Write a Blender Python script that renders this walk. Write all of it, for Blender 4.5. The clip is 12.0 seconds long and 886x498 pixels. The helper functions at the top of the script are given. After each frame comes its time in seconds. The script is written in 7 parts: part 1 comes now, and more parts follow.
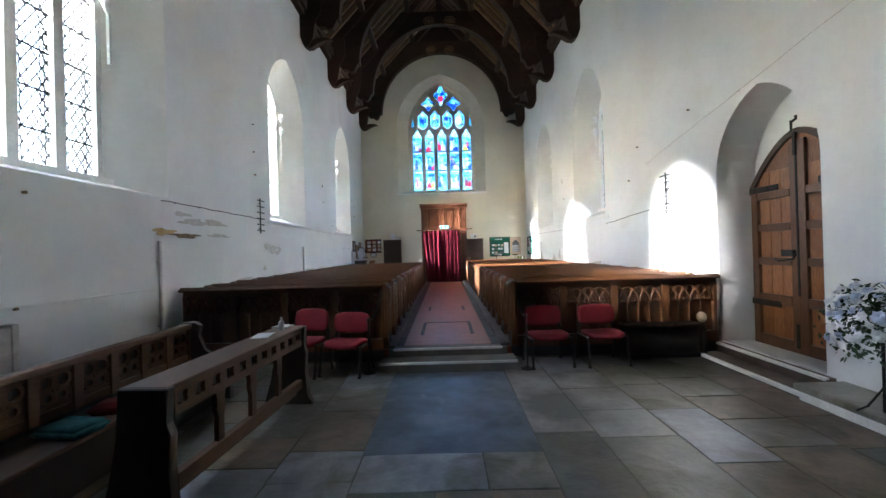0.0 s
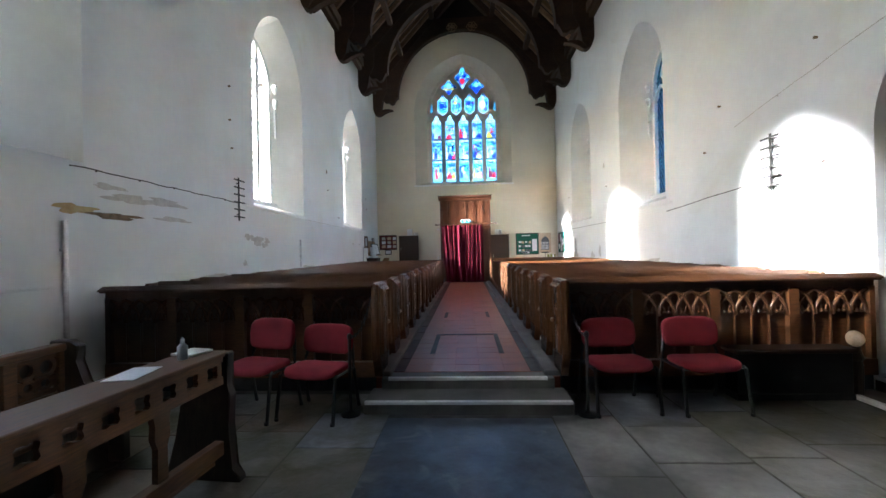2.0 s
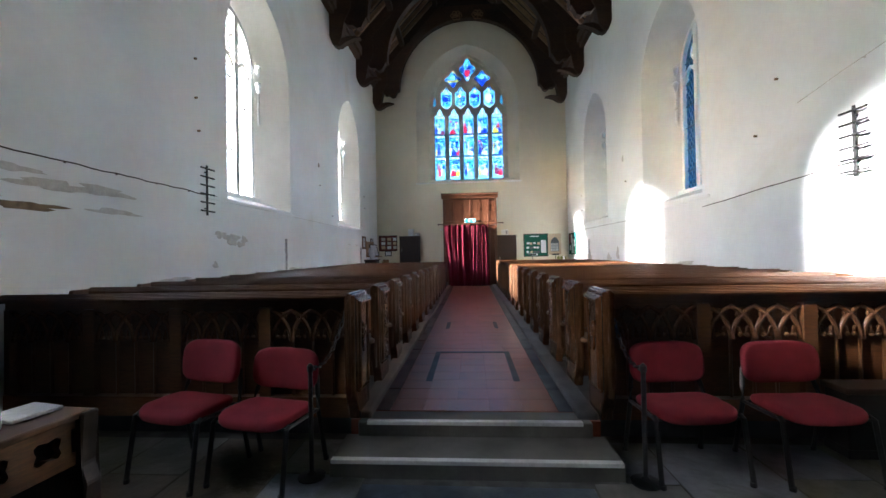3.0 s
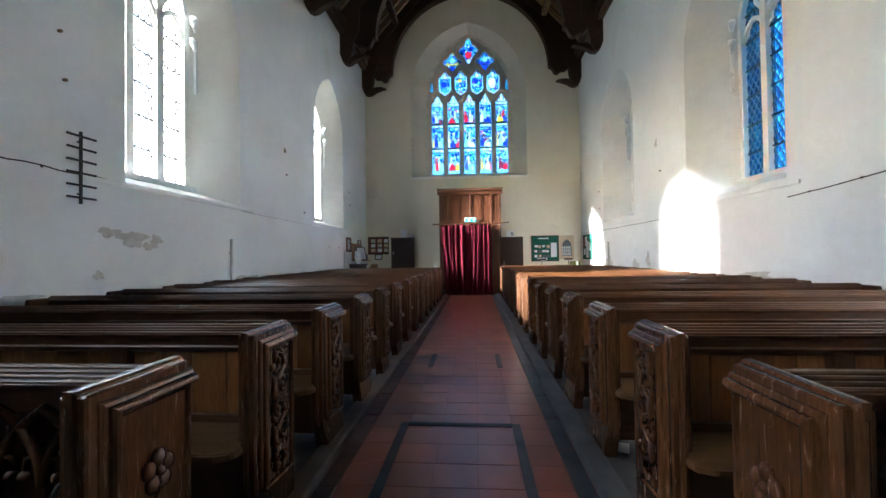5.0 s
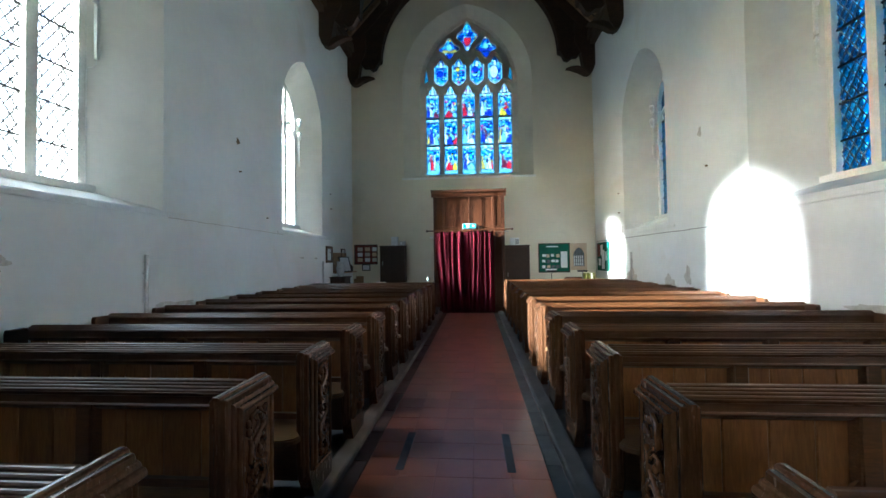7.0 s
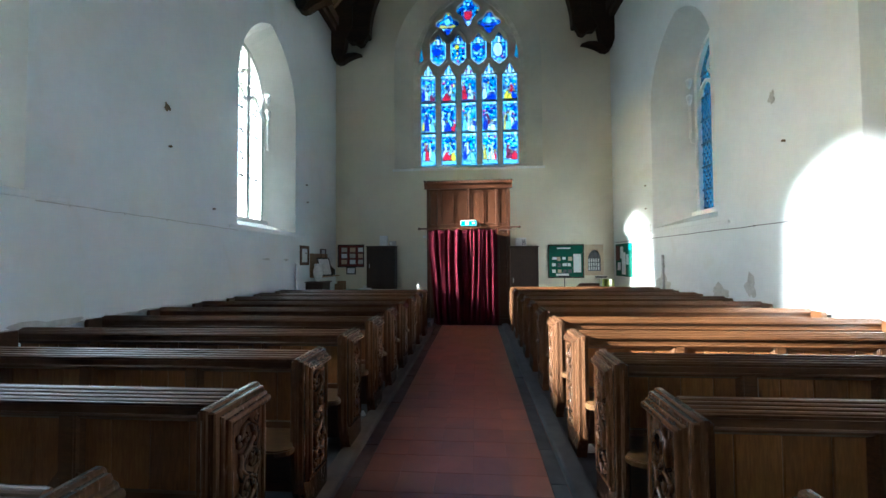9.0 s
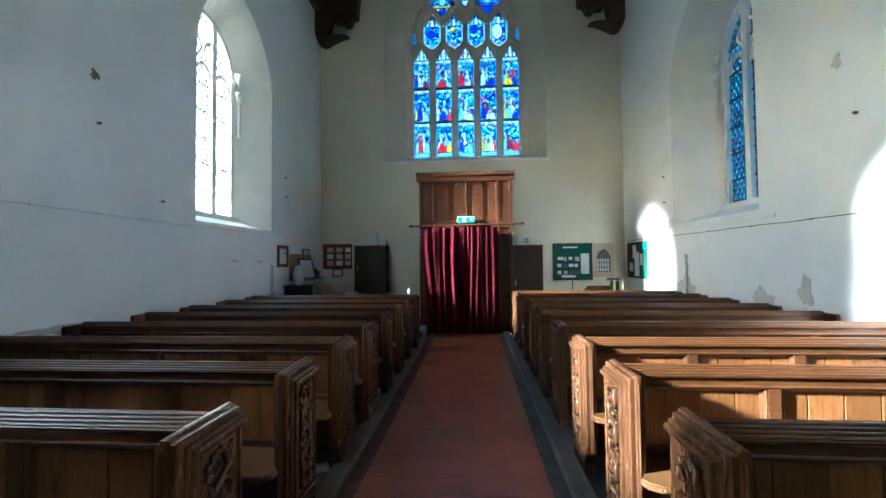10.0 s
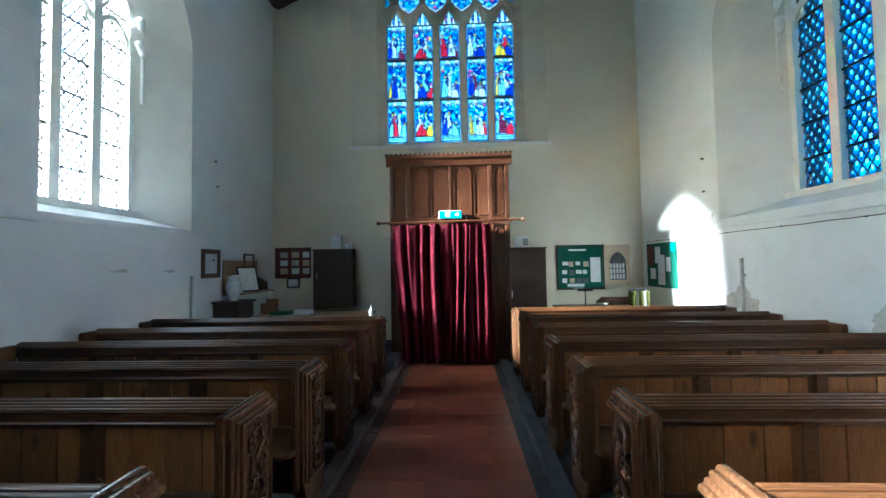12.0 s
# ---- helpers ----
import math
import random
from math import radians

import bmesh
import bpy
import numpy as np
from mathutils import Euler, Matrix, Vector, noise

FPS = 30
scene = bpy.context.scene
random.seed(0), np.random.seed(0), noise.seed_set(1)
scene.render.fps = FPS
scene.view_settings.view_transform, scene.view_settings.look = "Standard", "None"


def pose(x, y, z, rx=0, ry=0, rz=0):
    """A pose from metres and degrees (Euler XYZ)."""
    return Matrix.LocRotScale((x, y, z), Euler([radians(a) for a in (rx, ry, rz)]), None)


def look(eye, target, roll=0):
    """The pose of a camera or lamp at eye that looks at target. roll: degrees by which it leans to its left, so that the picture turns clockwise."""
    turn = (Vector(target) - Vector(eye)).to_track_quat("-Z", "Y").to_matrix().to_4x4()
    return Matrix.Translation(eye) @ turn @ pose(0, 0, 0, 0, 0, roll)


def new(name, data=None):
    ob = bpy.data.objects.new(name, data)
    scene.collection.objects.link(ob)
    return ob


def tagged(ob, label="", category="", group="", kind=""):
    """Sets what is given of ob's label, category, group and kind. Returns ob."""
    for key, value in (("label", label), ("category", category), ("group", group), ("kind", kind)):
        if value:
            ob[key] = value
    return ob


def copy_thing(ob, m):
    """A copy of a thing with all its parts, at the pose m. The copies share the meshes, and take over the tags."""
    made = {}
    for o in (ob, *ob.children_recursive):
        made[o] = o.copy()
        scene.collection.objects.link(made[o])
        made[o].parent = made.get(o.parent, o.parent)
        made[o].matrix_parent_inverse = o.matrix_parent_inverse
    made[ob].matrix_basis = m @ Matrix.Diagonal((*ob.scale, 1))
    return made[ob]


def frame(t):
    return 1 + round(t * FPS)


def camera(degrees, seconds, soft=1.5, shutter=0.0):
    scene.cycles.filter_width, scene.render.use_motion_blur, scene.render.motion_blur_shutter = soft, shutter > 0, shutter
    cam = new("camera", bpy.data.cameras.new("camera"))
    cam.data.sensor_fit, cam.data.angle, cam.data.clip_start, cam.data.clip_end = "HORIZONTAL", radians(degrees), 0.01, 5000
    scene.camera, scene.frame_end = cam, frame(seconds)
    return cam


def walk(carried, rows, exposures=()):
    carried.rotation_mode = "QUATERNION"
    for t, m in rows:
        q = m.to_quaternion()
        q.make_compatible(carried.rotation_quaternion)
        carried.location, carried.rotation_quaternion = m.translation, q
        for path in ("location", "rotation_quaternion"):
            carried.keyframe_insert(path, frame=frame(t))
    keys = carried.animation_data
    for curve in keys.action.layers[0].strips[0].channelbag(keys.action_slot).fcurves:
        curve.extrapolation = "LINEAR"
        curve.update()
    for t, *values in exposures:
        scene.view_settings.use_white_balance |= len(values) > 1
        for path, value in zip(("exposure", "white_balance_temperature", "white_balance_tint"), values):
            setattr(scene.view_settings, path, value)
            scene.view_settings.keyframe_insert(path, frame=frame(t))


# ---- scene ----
cam = camera(94.6, 12.0)
PATH = [
    (0, (0.004, 0.828, 1.67), (-0.004, 2.828, 1.677), -1.6),
    (0.5, (-0.001, 1.208, 1.664), (-0.034, 3.208, 1.671), -1.5),
    (1, (0.03, 1.636, 1.614), (-0.038, 3.635, 1.623), -1.5),
    (1.5, (0.038, 2.089, 1.57), (-0.06, 4.087, 1.58), -1.4),
    (2, (0.035, 2.563, 1.527), (-0.081, 4.559, 1.539), -1.3),
    (2.5, (0.057, 3.076, 1.529), (-0.075, 5.071, 1.547), -1.3),
    (3, (0.017, 3.559, 1.508), (-0.119, 5.555, 1.53), -1.1),
    (5, (0.136, 5.434, 1.555), (-0.019, 7.428, 1.589), -0.8),
    (5.5, (0.146, 5.909, 1.536), (-0.014, 7.902, 1.574), -0.9),
    (6, (0.197, 6.355, 1.581), (0.034, 8.348, 1.624), -0.9),
    (6.5, (0.24, 6.759, 1.684), (0.078, 8.752, 1.733), -0.7),
    (7, (0.173, 7.116, 1.764), (0.014, 9.109, 1.816), -0.8),
    (9, (0.164, 8.735, 1.78), (0.005, 10.728, 1.842), -0.4),
    (9.5, (0.158, 9.233, 1.78), (0.002, 11.226, 1.844), -0.5),
    (10, (0.149, 9.704, 1.8), (0.002, 11.698, 1.862), -0.6),
    (10.5, (0.13, 10.172, 1.837), (0.005, 12.167, 1.902), -0.2),
    (11, (0.099, 10.667, 1.826), (-0.013, 12.663, 1.898), -0.4),
    (11.5, (0.125, 11.129, 1.82), (0.03, 13.125, 1.897), -0.9),
    (12, (0.161, 11.596, 1.848), (0.077, 13.592, 1.93), -1.0),
]
walk(cam, [(t, look(eye, target, roll)) for t, eye, target, roll in PATH],
     exposures=[(0.0, 5.44, 6150, 12), (3.0, 5.2, 6250, 14), (5.0, 5.03, 6200, 11), (7.0, 4.7, 5900, 2), (9.0, 4.7, 5750, 0), (12.0, 4.72, 5500, -2)])

# ---- world and light ----
SUN_WAY = Vector((8.18, 2.42, -3.25)).normalized()
world = bpy.data.worlds.new("sky")
scene.world = world
world.use_nodes = True
wn = world.node_tree.nodes
sky = wn.new("ShaderNodeTexSky")
sky.sky_type = "NISHITA"
sky.sun_disc = False
sky.sun_elevation = math.asin(-SUN_WAY.z)
sky.sun_rotation = math.atan2(-SUN_WAY.x, -SUN_WAY.y)
wn["Background"].inputs["Strength"].default_value = 0.12
world.node_tree.links.new(sky.outputs[0], wn["Background"].inputs["Color"])

sun_data = bpy.data.lights.new("sun", "SUN")
sun_data.energy = 4.8
sun_data.angle = radians(4.5)
sun_data.color = (1.0, 0.975, 0.94)
sun = new("sun", sun_data)
sun.matrix_world = look((-20, -5, 12), Vector((-20, -5, 12)) + SUN_WAY)


def window_light(x, y, z, target, wide, high, watts, colour):
    """Sky light that stands in for the daylight in a window's opening."""
    data = bpy.data.lights.new("window_light", "AREA")
    data.shape, data.size, data.size_y, data.energy, data.color = "RECTANGLE", wide, high, watts, colour
    ob = new("window_light", data)
    ob.matrix_world = look((x, y, z), target)
    return ob


LIGHT_L, LIGHT_R, LIGHT_W = 40.0, 0.8, 8.0
for wy, share in ((5.1, 0.4), (10.6, 1.0), (16.15, 1.0)):
    window_light(-6.8, wy - 0.1, 8.1, (-1.8, wy - 0.1, 3.6), 2.8, 4.2, LIGHT_L * share, (0.73, 0.88, 1.0))
for wy in (11.6, 16.2):
    window_light(5.0, wy, 4.4, (0, wy, 4.4), 2.0, 4.2, LIGHT_R, (1.0, 0.98, 0.92))
window_light(0.08, 21.2, 7.0, (0.08, 0, 7.0), 3.4, 5.6, LIGHT_W, (1.0, 0.98, 0.92))


# ---- materials ----
def links(m):
    m.use_nodes = True
    t = m.node_tree
    return t.nodes, t.links, t.nodes["Principled BSDF"]


def ramp(n, stops):
    r = n.new("ShaderNodeValToRGB")
    e = r.color_ramp.elements
    while len(e) < len(stops):
        e.new(0.5)
    for el, (p, c) in zip(e, stops):
        el.position = p
        el.color = (*c, 1) if len(c) == 3 else c
    return r


def noise_node(n, l, vec, scale, detail=4.0, rough=0.55, dist=0.0):
    t = n.new("ShaderNodeTexNoise")
    t.inputs["Scale"].default_value, t.inputs["Detail"].default_value = scale, detail
    t.inputs["Roughness"].default_value, t.inputs["Distortion"].default_value = rough, dist
    l.new(vec, t.inputs["Vector"])
    return t


def mixed(n, l, fac, a, b, how="MIX"):
    m = n.new("ShaderNodeMix")
    m.data_type, m.blend_type = "RGBA", how
    for sock, v in ((m.inputs[0], fac), (m.inputs[6], a), (m.inputs[7], b)):
        if isinstance(v, (int, float)):
            sock.default_value = v
        elif isinstance(v, tuple):
            sock.default_value = (*v, 1)
        else:
            l.new(v, sock)
    return m.outputs[2]


def placed(n, l, coord, stretch, shift=True):
    """Coordinates, scaled, and shifted from object to object."""
    if coord == "World":
        out = n.new("ShaderNodeNewGeometry").outputs["Position"]
    else:
        out = n.new("ShaderNodeTexCoord").outputs["Object"]
    mp = n.new("ShaderNodeMapping")
    mp.inputs["Scale"].default_value = stretch
    l.new(out, mp.inputs["Vector"])
    if coord != "World" and shift:
        info = n.new("ShaderNodeObjectInfo")
        mul = n.new("ShaderNodeMath")
        mul.operation = "MULTIPLY"
        mul.inputs[1].default_value = 37.0
        l.new(info.outputs["Random"], mul.inputs[0])
        l.new(mul.outputs[0], mp.inputs["Location"])
    return mp.outputs[0]


def surface(name, dark, light, rough=0.6, scale=3.0, fine=30.0, bump=0.15, metal=0.0, stretch=(1, 1, 1), coord="Object",
            vary=0.0, mottle=(0.78, 1.1), stain=None, stain_at=(0.6, 0.7), stain_scale=1.0, gloss=0.15, depth=0.004, spec=0.5, tones=(0.3, 0.7)):
    """A surface of two tones in large and fine mottling, with relief and, where given, stains."""
    m = bpy.data.materials.new(name)
    n, l, p = links(m)
    vec = placed(n, l, coord, stretch)
    big = noise_node(n, l, vec, scale)
    small = noise_node(n, l, vec, fine, 6.0, 0.65)
    r = ramp(n, [(tones[0], dark), (tones[1], light)])
    l.new(big.outputs[0], r.inputs[0])
    r2 = ramp(n, [(0.25, (mottle[0],) * 3), (0.75, (mottle[1],) * 3)])
    l.new(small.outputs[0], r2.inputs[0])
    col = mixed(n, l, 0.7, r.outputs[0], r2.outputs[0], "MULTIPLY")
    if stain:
        st = noise_node(n, l, vec, stain_scale, 5.0, 0.6, 0.6)
        sr = ramp(n, [(stain_at[0], (0, 0, 0)), (stain_at[1], (1, 1, 1))])
        l.new(st.outputs[0], sr.inputs[0])
        col = mixed(n, l, sr.outputs[0], col, stain)
    if vary:
        info = n.new("ShaderNodeObjectInfo")
        hs = n.new("ShaderNodeHueSaturation")
        mr = n.new("ShaderNodeMapRange")
        mr.inputs["To Min"].default_value, mr.inputs["To Max"].default_value = 1 - vary, 1 + vary
        l.new(info.outputs["Random"], mr.inputs["Value"])
        l.new(mr.outputs[0], hs.inputs["Value"])
        l.new(col, hs.inputs["Color"])
        col = hs.outputs[0]
    l.new(col, p.inputs["Base Color"])
    rr = n.new("ShaderNodeMapRange")
    rr.inputs["To Min"].default_value, rr.inputs["To Max"].default_value = max(0.03, rough - gloss), min(1, rough + gloss)
    l.new(small.outputs[0], rr.inputs["Value"])
    l.new(rr.outputs[0], p.inputs["Roughness"])
    p.inputs["Metallic"].default_value = metal
    p.inputs["Specular IOR Level"].default_value = spec
    if bump:
        b = n.new("ShaderNodeBump")
        b.inputs["Strength"].default_value, b.inputs["Distance"].default_value = bump, depth
        l.new(small.outputs[0], b.inputs["Height"])
        l.new(b.outputs[0], p.inputs["Normal"])
    return m


def wood(name, dark, light, rough=0.4, axis="x", coord="Object", vary=0.15, knots=0.0, gloss=0.05):
    """Grained wood, the grain along the axis given."""
    stretch = {"x": (0.12, 1, 1), "y": (1, 0.12, 1), "z": (1, 1, 0.12)}[axis]
    m = bpy.data.materials.new(name)
    n, l, p = links(m)
    vec = placed(n, l, coord, stretch)
    g = noise_node(n, l, vec, 80.0, 6.0, 0.6, 0.8)
    big = noise_node(n, l, vec, 3.0, 3.0)
    r = ramp(n, [(0.3, dark), (0.55, tuple((a + b) / 2 for a, b in zip(dark, light))), (0.75, light)])
    l.new(g.outputs[0], r.inputs[0])
    r2 = ramp(n, [(0.3, (0.6, 0.57, 0.55)), (0.7, (1.15, 1.12, 1.1))])
    l.new(big.outputs[0], r2.inputs[0])
    col = mixed(n, l, 0.6, r.outputs[0], r2.outputs[0], "MULTIPLY")
    if knots:
        v = n.new("ShaderNodeTexVoronoi")
        v.inputs["Scale"].default_value = 4.5
        vv = placed(n, l, coord, tuple(1 if s == 1 else 0.5 for s in stretch))
        l.new(vv, v.inputs["Vector"])
        kr = ramp(n, [(0.05, (knots,) * 3), (0.12, (0, 0, 0))])
        l.new(v.outputs["Distance"], kr.inputs[0])
        col = mixed(n, l, kr.outputs[0], col, tuple(c * 0.35 for c in dark))
    info = n.new("ShaderNodeObjectInfo")
    hs = n.new("ShaderNodeHueSaturation")
    mr = n.new("ShaderNodeMapRange")
    mr.inputs["To Min"].default_value, mr.inputs["To Max"].default_value = 1 - vary, 1 + vary
    l.new(info.outputs["Random"], mr.inputs["Value"])
    l.new(mr.outputs[0], hs.inputs["Value"])
    l.new(col, hs.inputs["Color"])
    l.new(hs.outputs[0], p.inputs["Base Color"])
    rr = n.new("ShaderNodeMapRange")
    rr.inputs["To Min"].default_value, rr.inputs["To Max"].default_value = max(0.05, rough - gloss), rough + gloss
    l.new(g.outputs[0], rr.inputs["Value"])
    l.new(rr.outputs[0], p.inputs["Roughness"])
    b = n.new("ShaderNodeBump")
    b.inputs["Strength"].default_value, b.inputs["Distance"].default_value = 0.07, 0.002
    l.new(g.outputs[0], b.inputs["Height"])
    l.new(b.outputs[0], p.inputs["Normal"])
    return m


def pane_material(name, colour, build=None, haze=0.0):
    """Window glass: clear or coloured, with a faint gloss and, if old, some haze that scatters the light."""
    m = bpy.data.materials.new(name)
    m.use_nodes = True
    n, l = m.node_tree.nodes, m.node_tree.links
    n.remove(n["Principled BSDF"])
    out = n["Material Output"]
    tr = n.new("ShaderNodeBsdfTransparent")
    gl = n.new("ShaderNodeBsdfGlossy")
    gl.inputs["Roughness"].default_value = 0.15
    mx = n.new("ShaderNodeMixShader")
    mx.inputs[0].default_value = 0.05
    last = tr.outputs[0]
    col = build(n, l) if build else None
    if col is None:
        tr.inputs["Color"].default_value = (*colour, 1)
    else:
        l.new(col, tr.inputs["Color"])
    if haze:
        tl = n.new("ShaderNodeBsdfTranslucent")
        if col is None:
            tl.inputs["Color"].default_value = (*colour, 1)
        else:
            l.new(col, tl.inputs["Color"])
        hz = n.new("ShaderNodeMixShader")
        hz.inputs[0].default_value = haze
        l.new(last, hz.inputs[1])
        l.new(tl.outputs[0], hz.inputs[2])
        last = hz.outputs[0]
    l.new(last, mx.inputs[1])
    l.new(gl.outputs[0], mx.inputs[2])
    l.new(mx.outputs[0], out.inputs["Surface"])
    return m


def stained(n, l):
    """Painted glass: small leaded pieces in blues, with white, red, gold and green among them."""
    co = n.new("ShaderNodeTexCoord").outputs["Object"]
    info = n.new("ShaderNodeObjectInfo")
    sh = n.new("ShaderNodeVectorMath")
    sh.operation = "ADD"
    cmb = n.new("ShaderNodeCombineXYZ")
    k = n.new("ShaderNodeMath")
    k.operation = "MULTIPLY"
    k.inputs[1].default_value = 50.0
    l.new(info.outputs["Random"], k.inputs[0])
    l.new(k.outputs[0], cmb.inputs[1])
    l.new(co, sh.inputs[0])
    l.new(cmb.outputs[0], sh.inputs[1])
    warp = noise_node(n, l, sh.outputs[0], 5.0, 2.0)
    wv = mixed(n, l, 0.12, sh.outputs[0], warp.outputs[1], "ADD")
    cell = n.new("ShaderNodeTexVoronoi")
    cell.inputs["Scale"].default_value = 17.0
    l.new(wv, cell.inputs["Vector"])
    edge = n.new("ShaderNodeTexVoronoi")
    edge.feature = "DISTANCE_TO_EDGE"
    edge.inputs["Scale"].default_value = 17.0
    l.new(wv, edge.inputs["Vector"])
    sep = n.new("ShaderNodeSeparateColor")
    l.new(cell.outputs["Color"], sep.inputs[0])
    r = ramp(n, [(0.0, (0.002, 0.014, 0.10)), (0.24, (0.006, 0.06, 0.20)), (0.44, (0.018, 0.15, 0.30)), (0.62, (0.06, 0.27, 0.36)), (0.78, (0.2, 0.38, 0.41)),
                 (0.88, (0.008, 0.085, 0.2)), (0.96, (0.3, 0.03, 0.09)), (0.985, (0.45, 0.32, 0.05))])
    r.color_ramp.interpolation = "CONSTANT"
    l.new(sep.outputs[0], r.inputs[0])
    paint = noise_node(n, l, sh.outputs[0], 42.0, 3.0)
    pr = ramp(n, [(0.38, (0.35, 0.42, 0.5)), (0.56, (1, 1, 1))])
    l.new(paint.outputs[0], pr.inputs[0])
    col = mixed(n, l, 0.75, r.outputs[0], pr.outputs[0], "MULTIPLY")
    er = ramp(n, [(0.035, (0.01, 0.01, 0.02)), (0.085, (1, 1, 1))])
    l.new(edge.outputs["Distance"], er.inputs[0])
    return mixed(n, l, 1.0, col, er.outputs[0], "MULTIPLY")


def painted(colour):
    """Coloured glass with the dark strokes of glass paint."""
    def build(n, l):
        co = n.new("ShaderNodeTexCoord").outputs["Object"]
        fine = noise_node(n, l, co, 34.0, 3.0, 0.6, 1.2)
        r = ramp(n, [(0.40, tuple(c * 0.16 for c in colour)), (0.47, tuple(c * 0.7 for c in colour)), (0.62, colour)])
        l.new(fine.outputs[0], r.inputs[0])
        return r.outputs[0]
    return build


def quarry(n, l):
    """Blue patterned quarries: a pale flower in the middle of each diamond."""
    co = n.new("ShaderNodeTexCoord").outputs["Object"]
    sp = n.new("ShaderNodeSeparateXYZ")
    l.new(co, sp.inputs[0])

    def op(how, a, b):
        m = n.new("ShaderNodeMath")
        m.operation = how
        for s, v in zip(m.inputs, (a, b)):
            if isinstance(v, (int, float)):
                s.default_value = v
            else:
                l.new(v, s)
        return m.outputs[0]
    u, v = op("DIVIDE", sp.outputs[1], 0.11), op("DIVIDE", sp.outputs[2], 0.17)
    a = op("SUBTRACT", op("FRACT", op("ADD", op("ADD", u, v), 50.0), 0), 0.5)
    b = op("SUBTRACT", op("FRACT", op("ADD", op("SUBTRACT", u, v), 50.0), 0), 0.5)
    d = op("MULTIPLY", op("ABSOLUTE", a, 0), op("ABSOLUTE", b, 0))
    rad = op("MAXIMUM", op("ABSOLUTE", a, 0), op("ABSOLUTE", b, 0))
    flower = op("MULTIPLY", op("LESS_THAN", d, 0.012), op("LESS_THAN", rad, 0.3))
    nz = noise_node(n, l, co, 4.0, 3.0)
    base = ramp(n, [(0.3, (0.018, 0.08, 0.165)), (0.55, (0.04, 0.175, 0.29)), (0.7, (0.12, 0.31, 0.40))])
    l.new(nz.outputs[0], base.inputs[0])
    return mixed(n, l, flower, base.outputs[0], (0.38, 0.66, 0.78))


M_PLASTER = surface("limewashed plaster", (0.715, 0.722, 0.72), (0.81, 0.818, 0.82), 0.85, 0.6, 9.0, 0.12, coord="World", gloss=0.08, mottle=(0.95, 1.02),
                    stain=(0.66, 0.63, 0.56), stain_at=(0.62, 0.8), stain_scale=0.45, depth=0.02)
M_WESTPL = surface("cream plaster", (0.69, 0.63, 0.51), (0.80, 0.74, 0.61), 0.85, 0.5, 9.0, 0.12, coord="World", gloss=0.08, mottle=(0.95, 1.02),
                   stain=(0.60, 0.54, 0.42), stain_at=(0.6, 0.85), stain_scale=0.4, depth=0.02)
M_REVEAL = surface("reveal plaster", (0.66, 0.645, 0.60), (0.76, 0.745, 0.70), 0.85, 1.2, 12.0, 0.12, coord="World", gloss=0.08, depth=0.015, mottle=(0.95, 1.02))
# North reveals: plaster greyed below the wall tone to put their shade into colour.
M_DIMREVEAL = surface("shaded reveal plaster", (0.60, 0.605, 0.60), (0.72, 0.725, 0.72), 0.85, 1.2, 12.0, 0.12, coord="World", gloss=0.08, depth=0.015, mottle=(0.93, 1.03))
M_WESTREVEAL = surface("grey cream reveal plaster", (0.62, 0.58, 0.49), (0.72, 0.675, 0.58), 0.85, 1.2, 12.0, 0.12, coord="World", gloss=0.08, depth=0.015, mottle=(0.93, 1.03))
M_STONE = surface("window stone", (0.62, 0.57, 0.48), (0.76, 0.71, 0.62), 0.8, 5.0, 50.0, 0.25, coord="World", depth=0.006)
M_WHITESTONE = surface("whitewashed stone", (0.76, 0.75, 0.72), (0.86, 0.85, 0.82), 0.8, 4.0, 40.0, 0.25, coord="World", depth=0.006)
M_LEAD = surface("lead", (0.04, 0.045, 0.05), (0.09, 0.095, 0.1), 0.6, 10, 60, 0.1)
M_CLEAR = pane_material("clear old glass", (0.98, 0.99, 0.99), None, 0.03)
M_BLUE = pane_material("blue quarry glass", (0.1, 0.3, 0.6), quarry, 0.1)
M_STAINED = pane_material("stained glass", (0.2, 0.4, 0.7), stained, 0.03)
M_REDGLASS = pane_material("ruby glass", (0.33, 0.0072, 0.018), painted((0.33, 0.0072, 0.018)), 0.05)
M_GOLDGLASS = pane_material("gold glass", (0.432, 0.288, 0.018), painted((0.432, 0.288, 0.018)), 0.05)
M_NAVYGLASS = pane_material("navy glass", (0.0048, 0.018, 0.18), painted((0.0048, 0.018, 0.18)), 0.05)
M_PALEGLASS = pane_material("pale glass", (0.30, 0.385, 0.40), painted((0.30, 0.385, 0.40)), 0.05)
M_CYANGLASS = pane_material("pale blue glass", (0.11, 0.29, 0.37), painted((0.11, 0.29, 0.37)), 0.05)
M_MAROONGLASS = pane_material("maroon glass", (0.091, 0.0084, 0.0245), painted((0.091, 0.0084, 0.0245)), 0.05)
M_OLIVEGLASS = pane_material("olive gold glass", (0.28, 0.196, 0.035), painted((0.28, 0.196, 0.035)), 0.05)
M_GREENGLASS = pane_material("dark green glass", (0.0105, 0.077, 0.084), painted((0.0105, 0.077, 0.084)), 0.05)
M_ROOF = wood("roof timber", (0.022, 0.010, 0.005), (0.10, 0.045, 0.019), 0.75, "x", "World")
# Pale rafters, near-black boarding: lit edges and dark gaps are in the colours.
M_RAFTER = wood("rafter timber", (0.12, 0.066, 0.034), (0.34, 0.2, 0.11), 0.75, "x", "World")
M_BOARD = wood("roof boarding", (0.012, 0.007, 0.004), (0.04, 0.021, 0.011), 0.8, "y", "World")
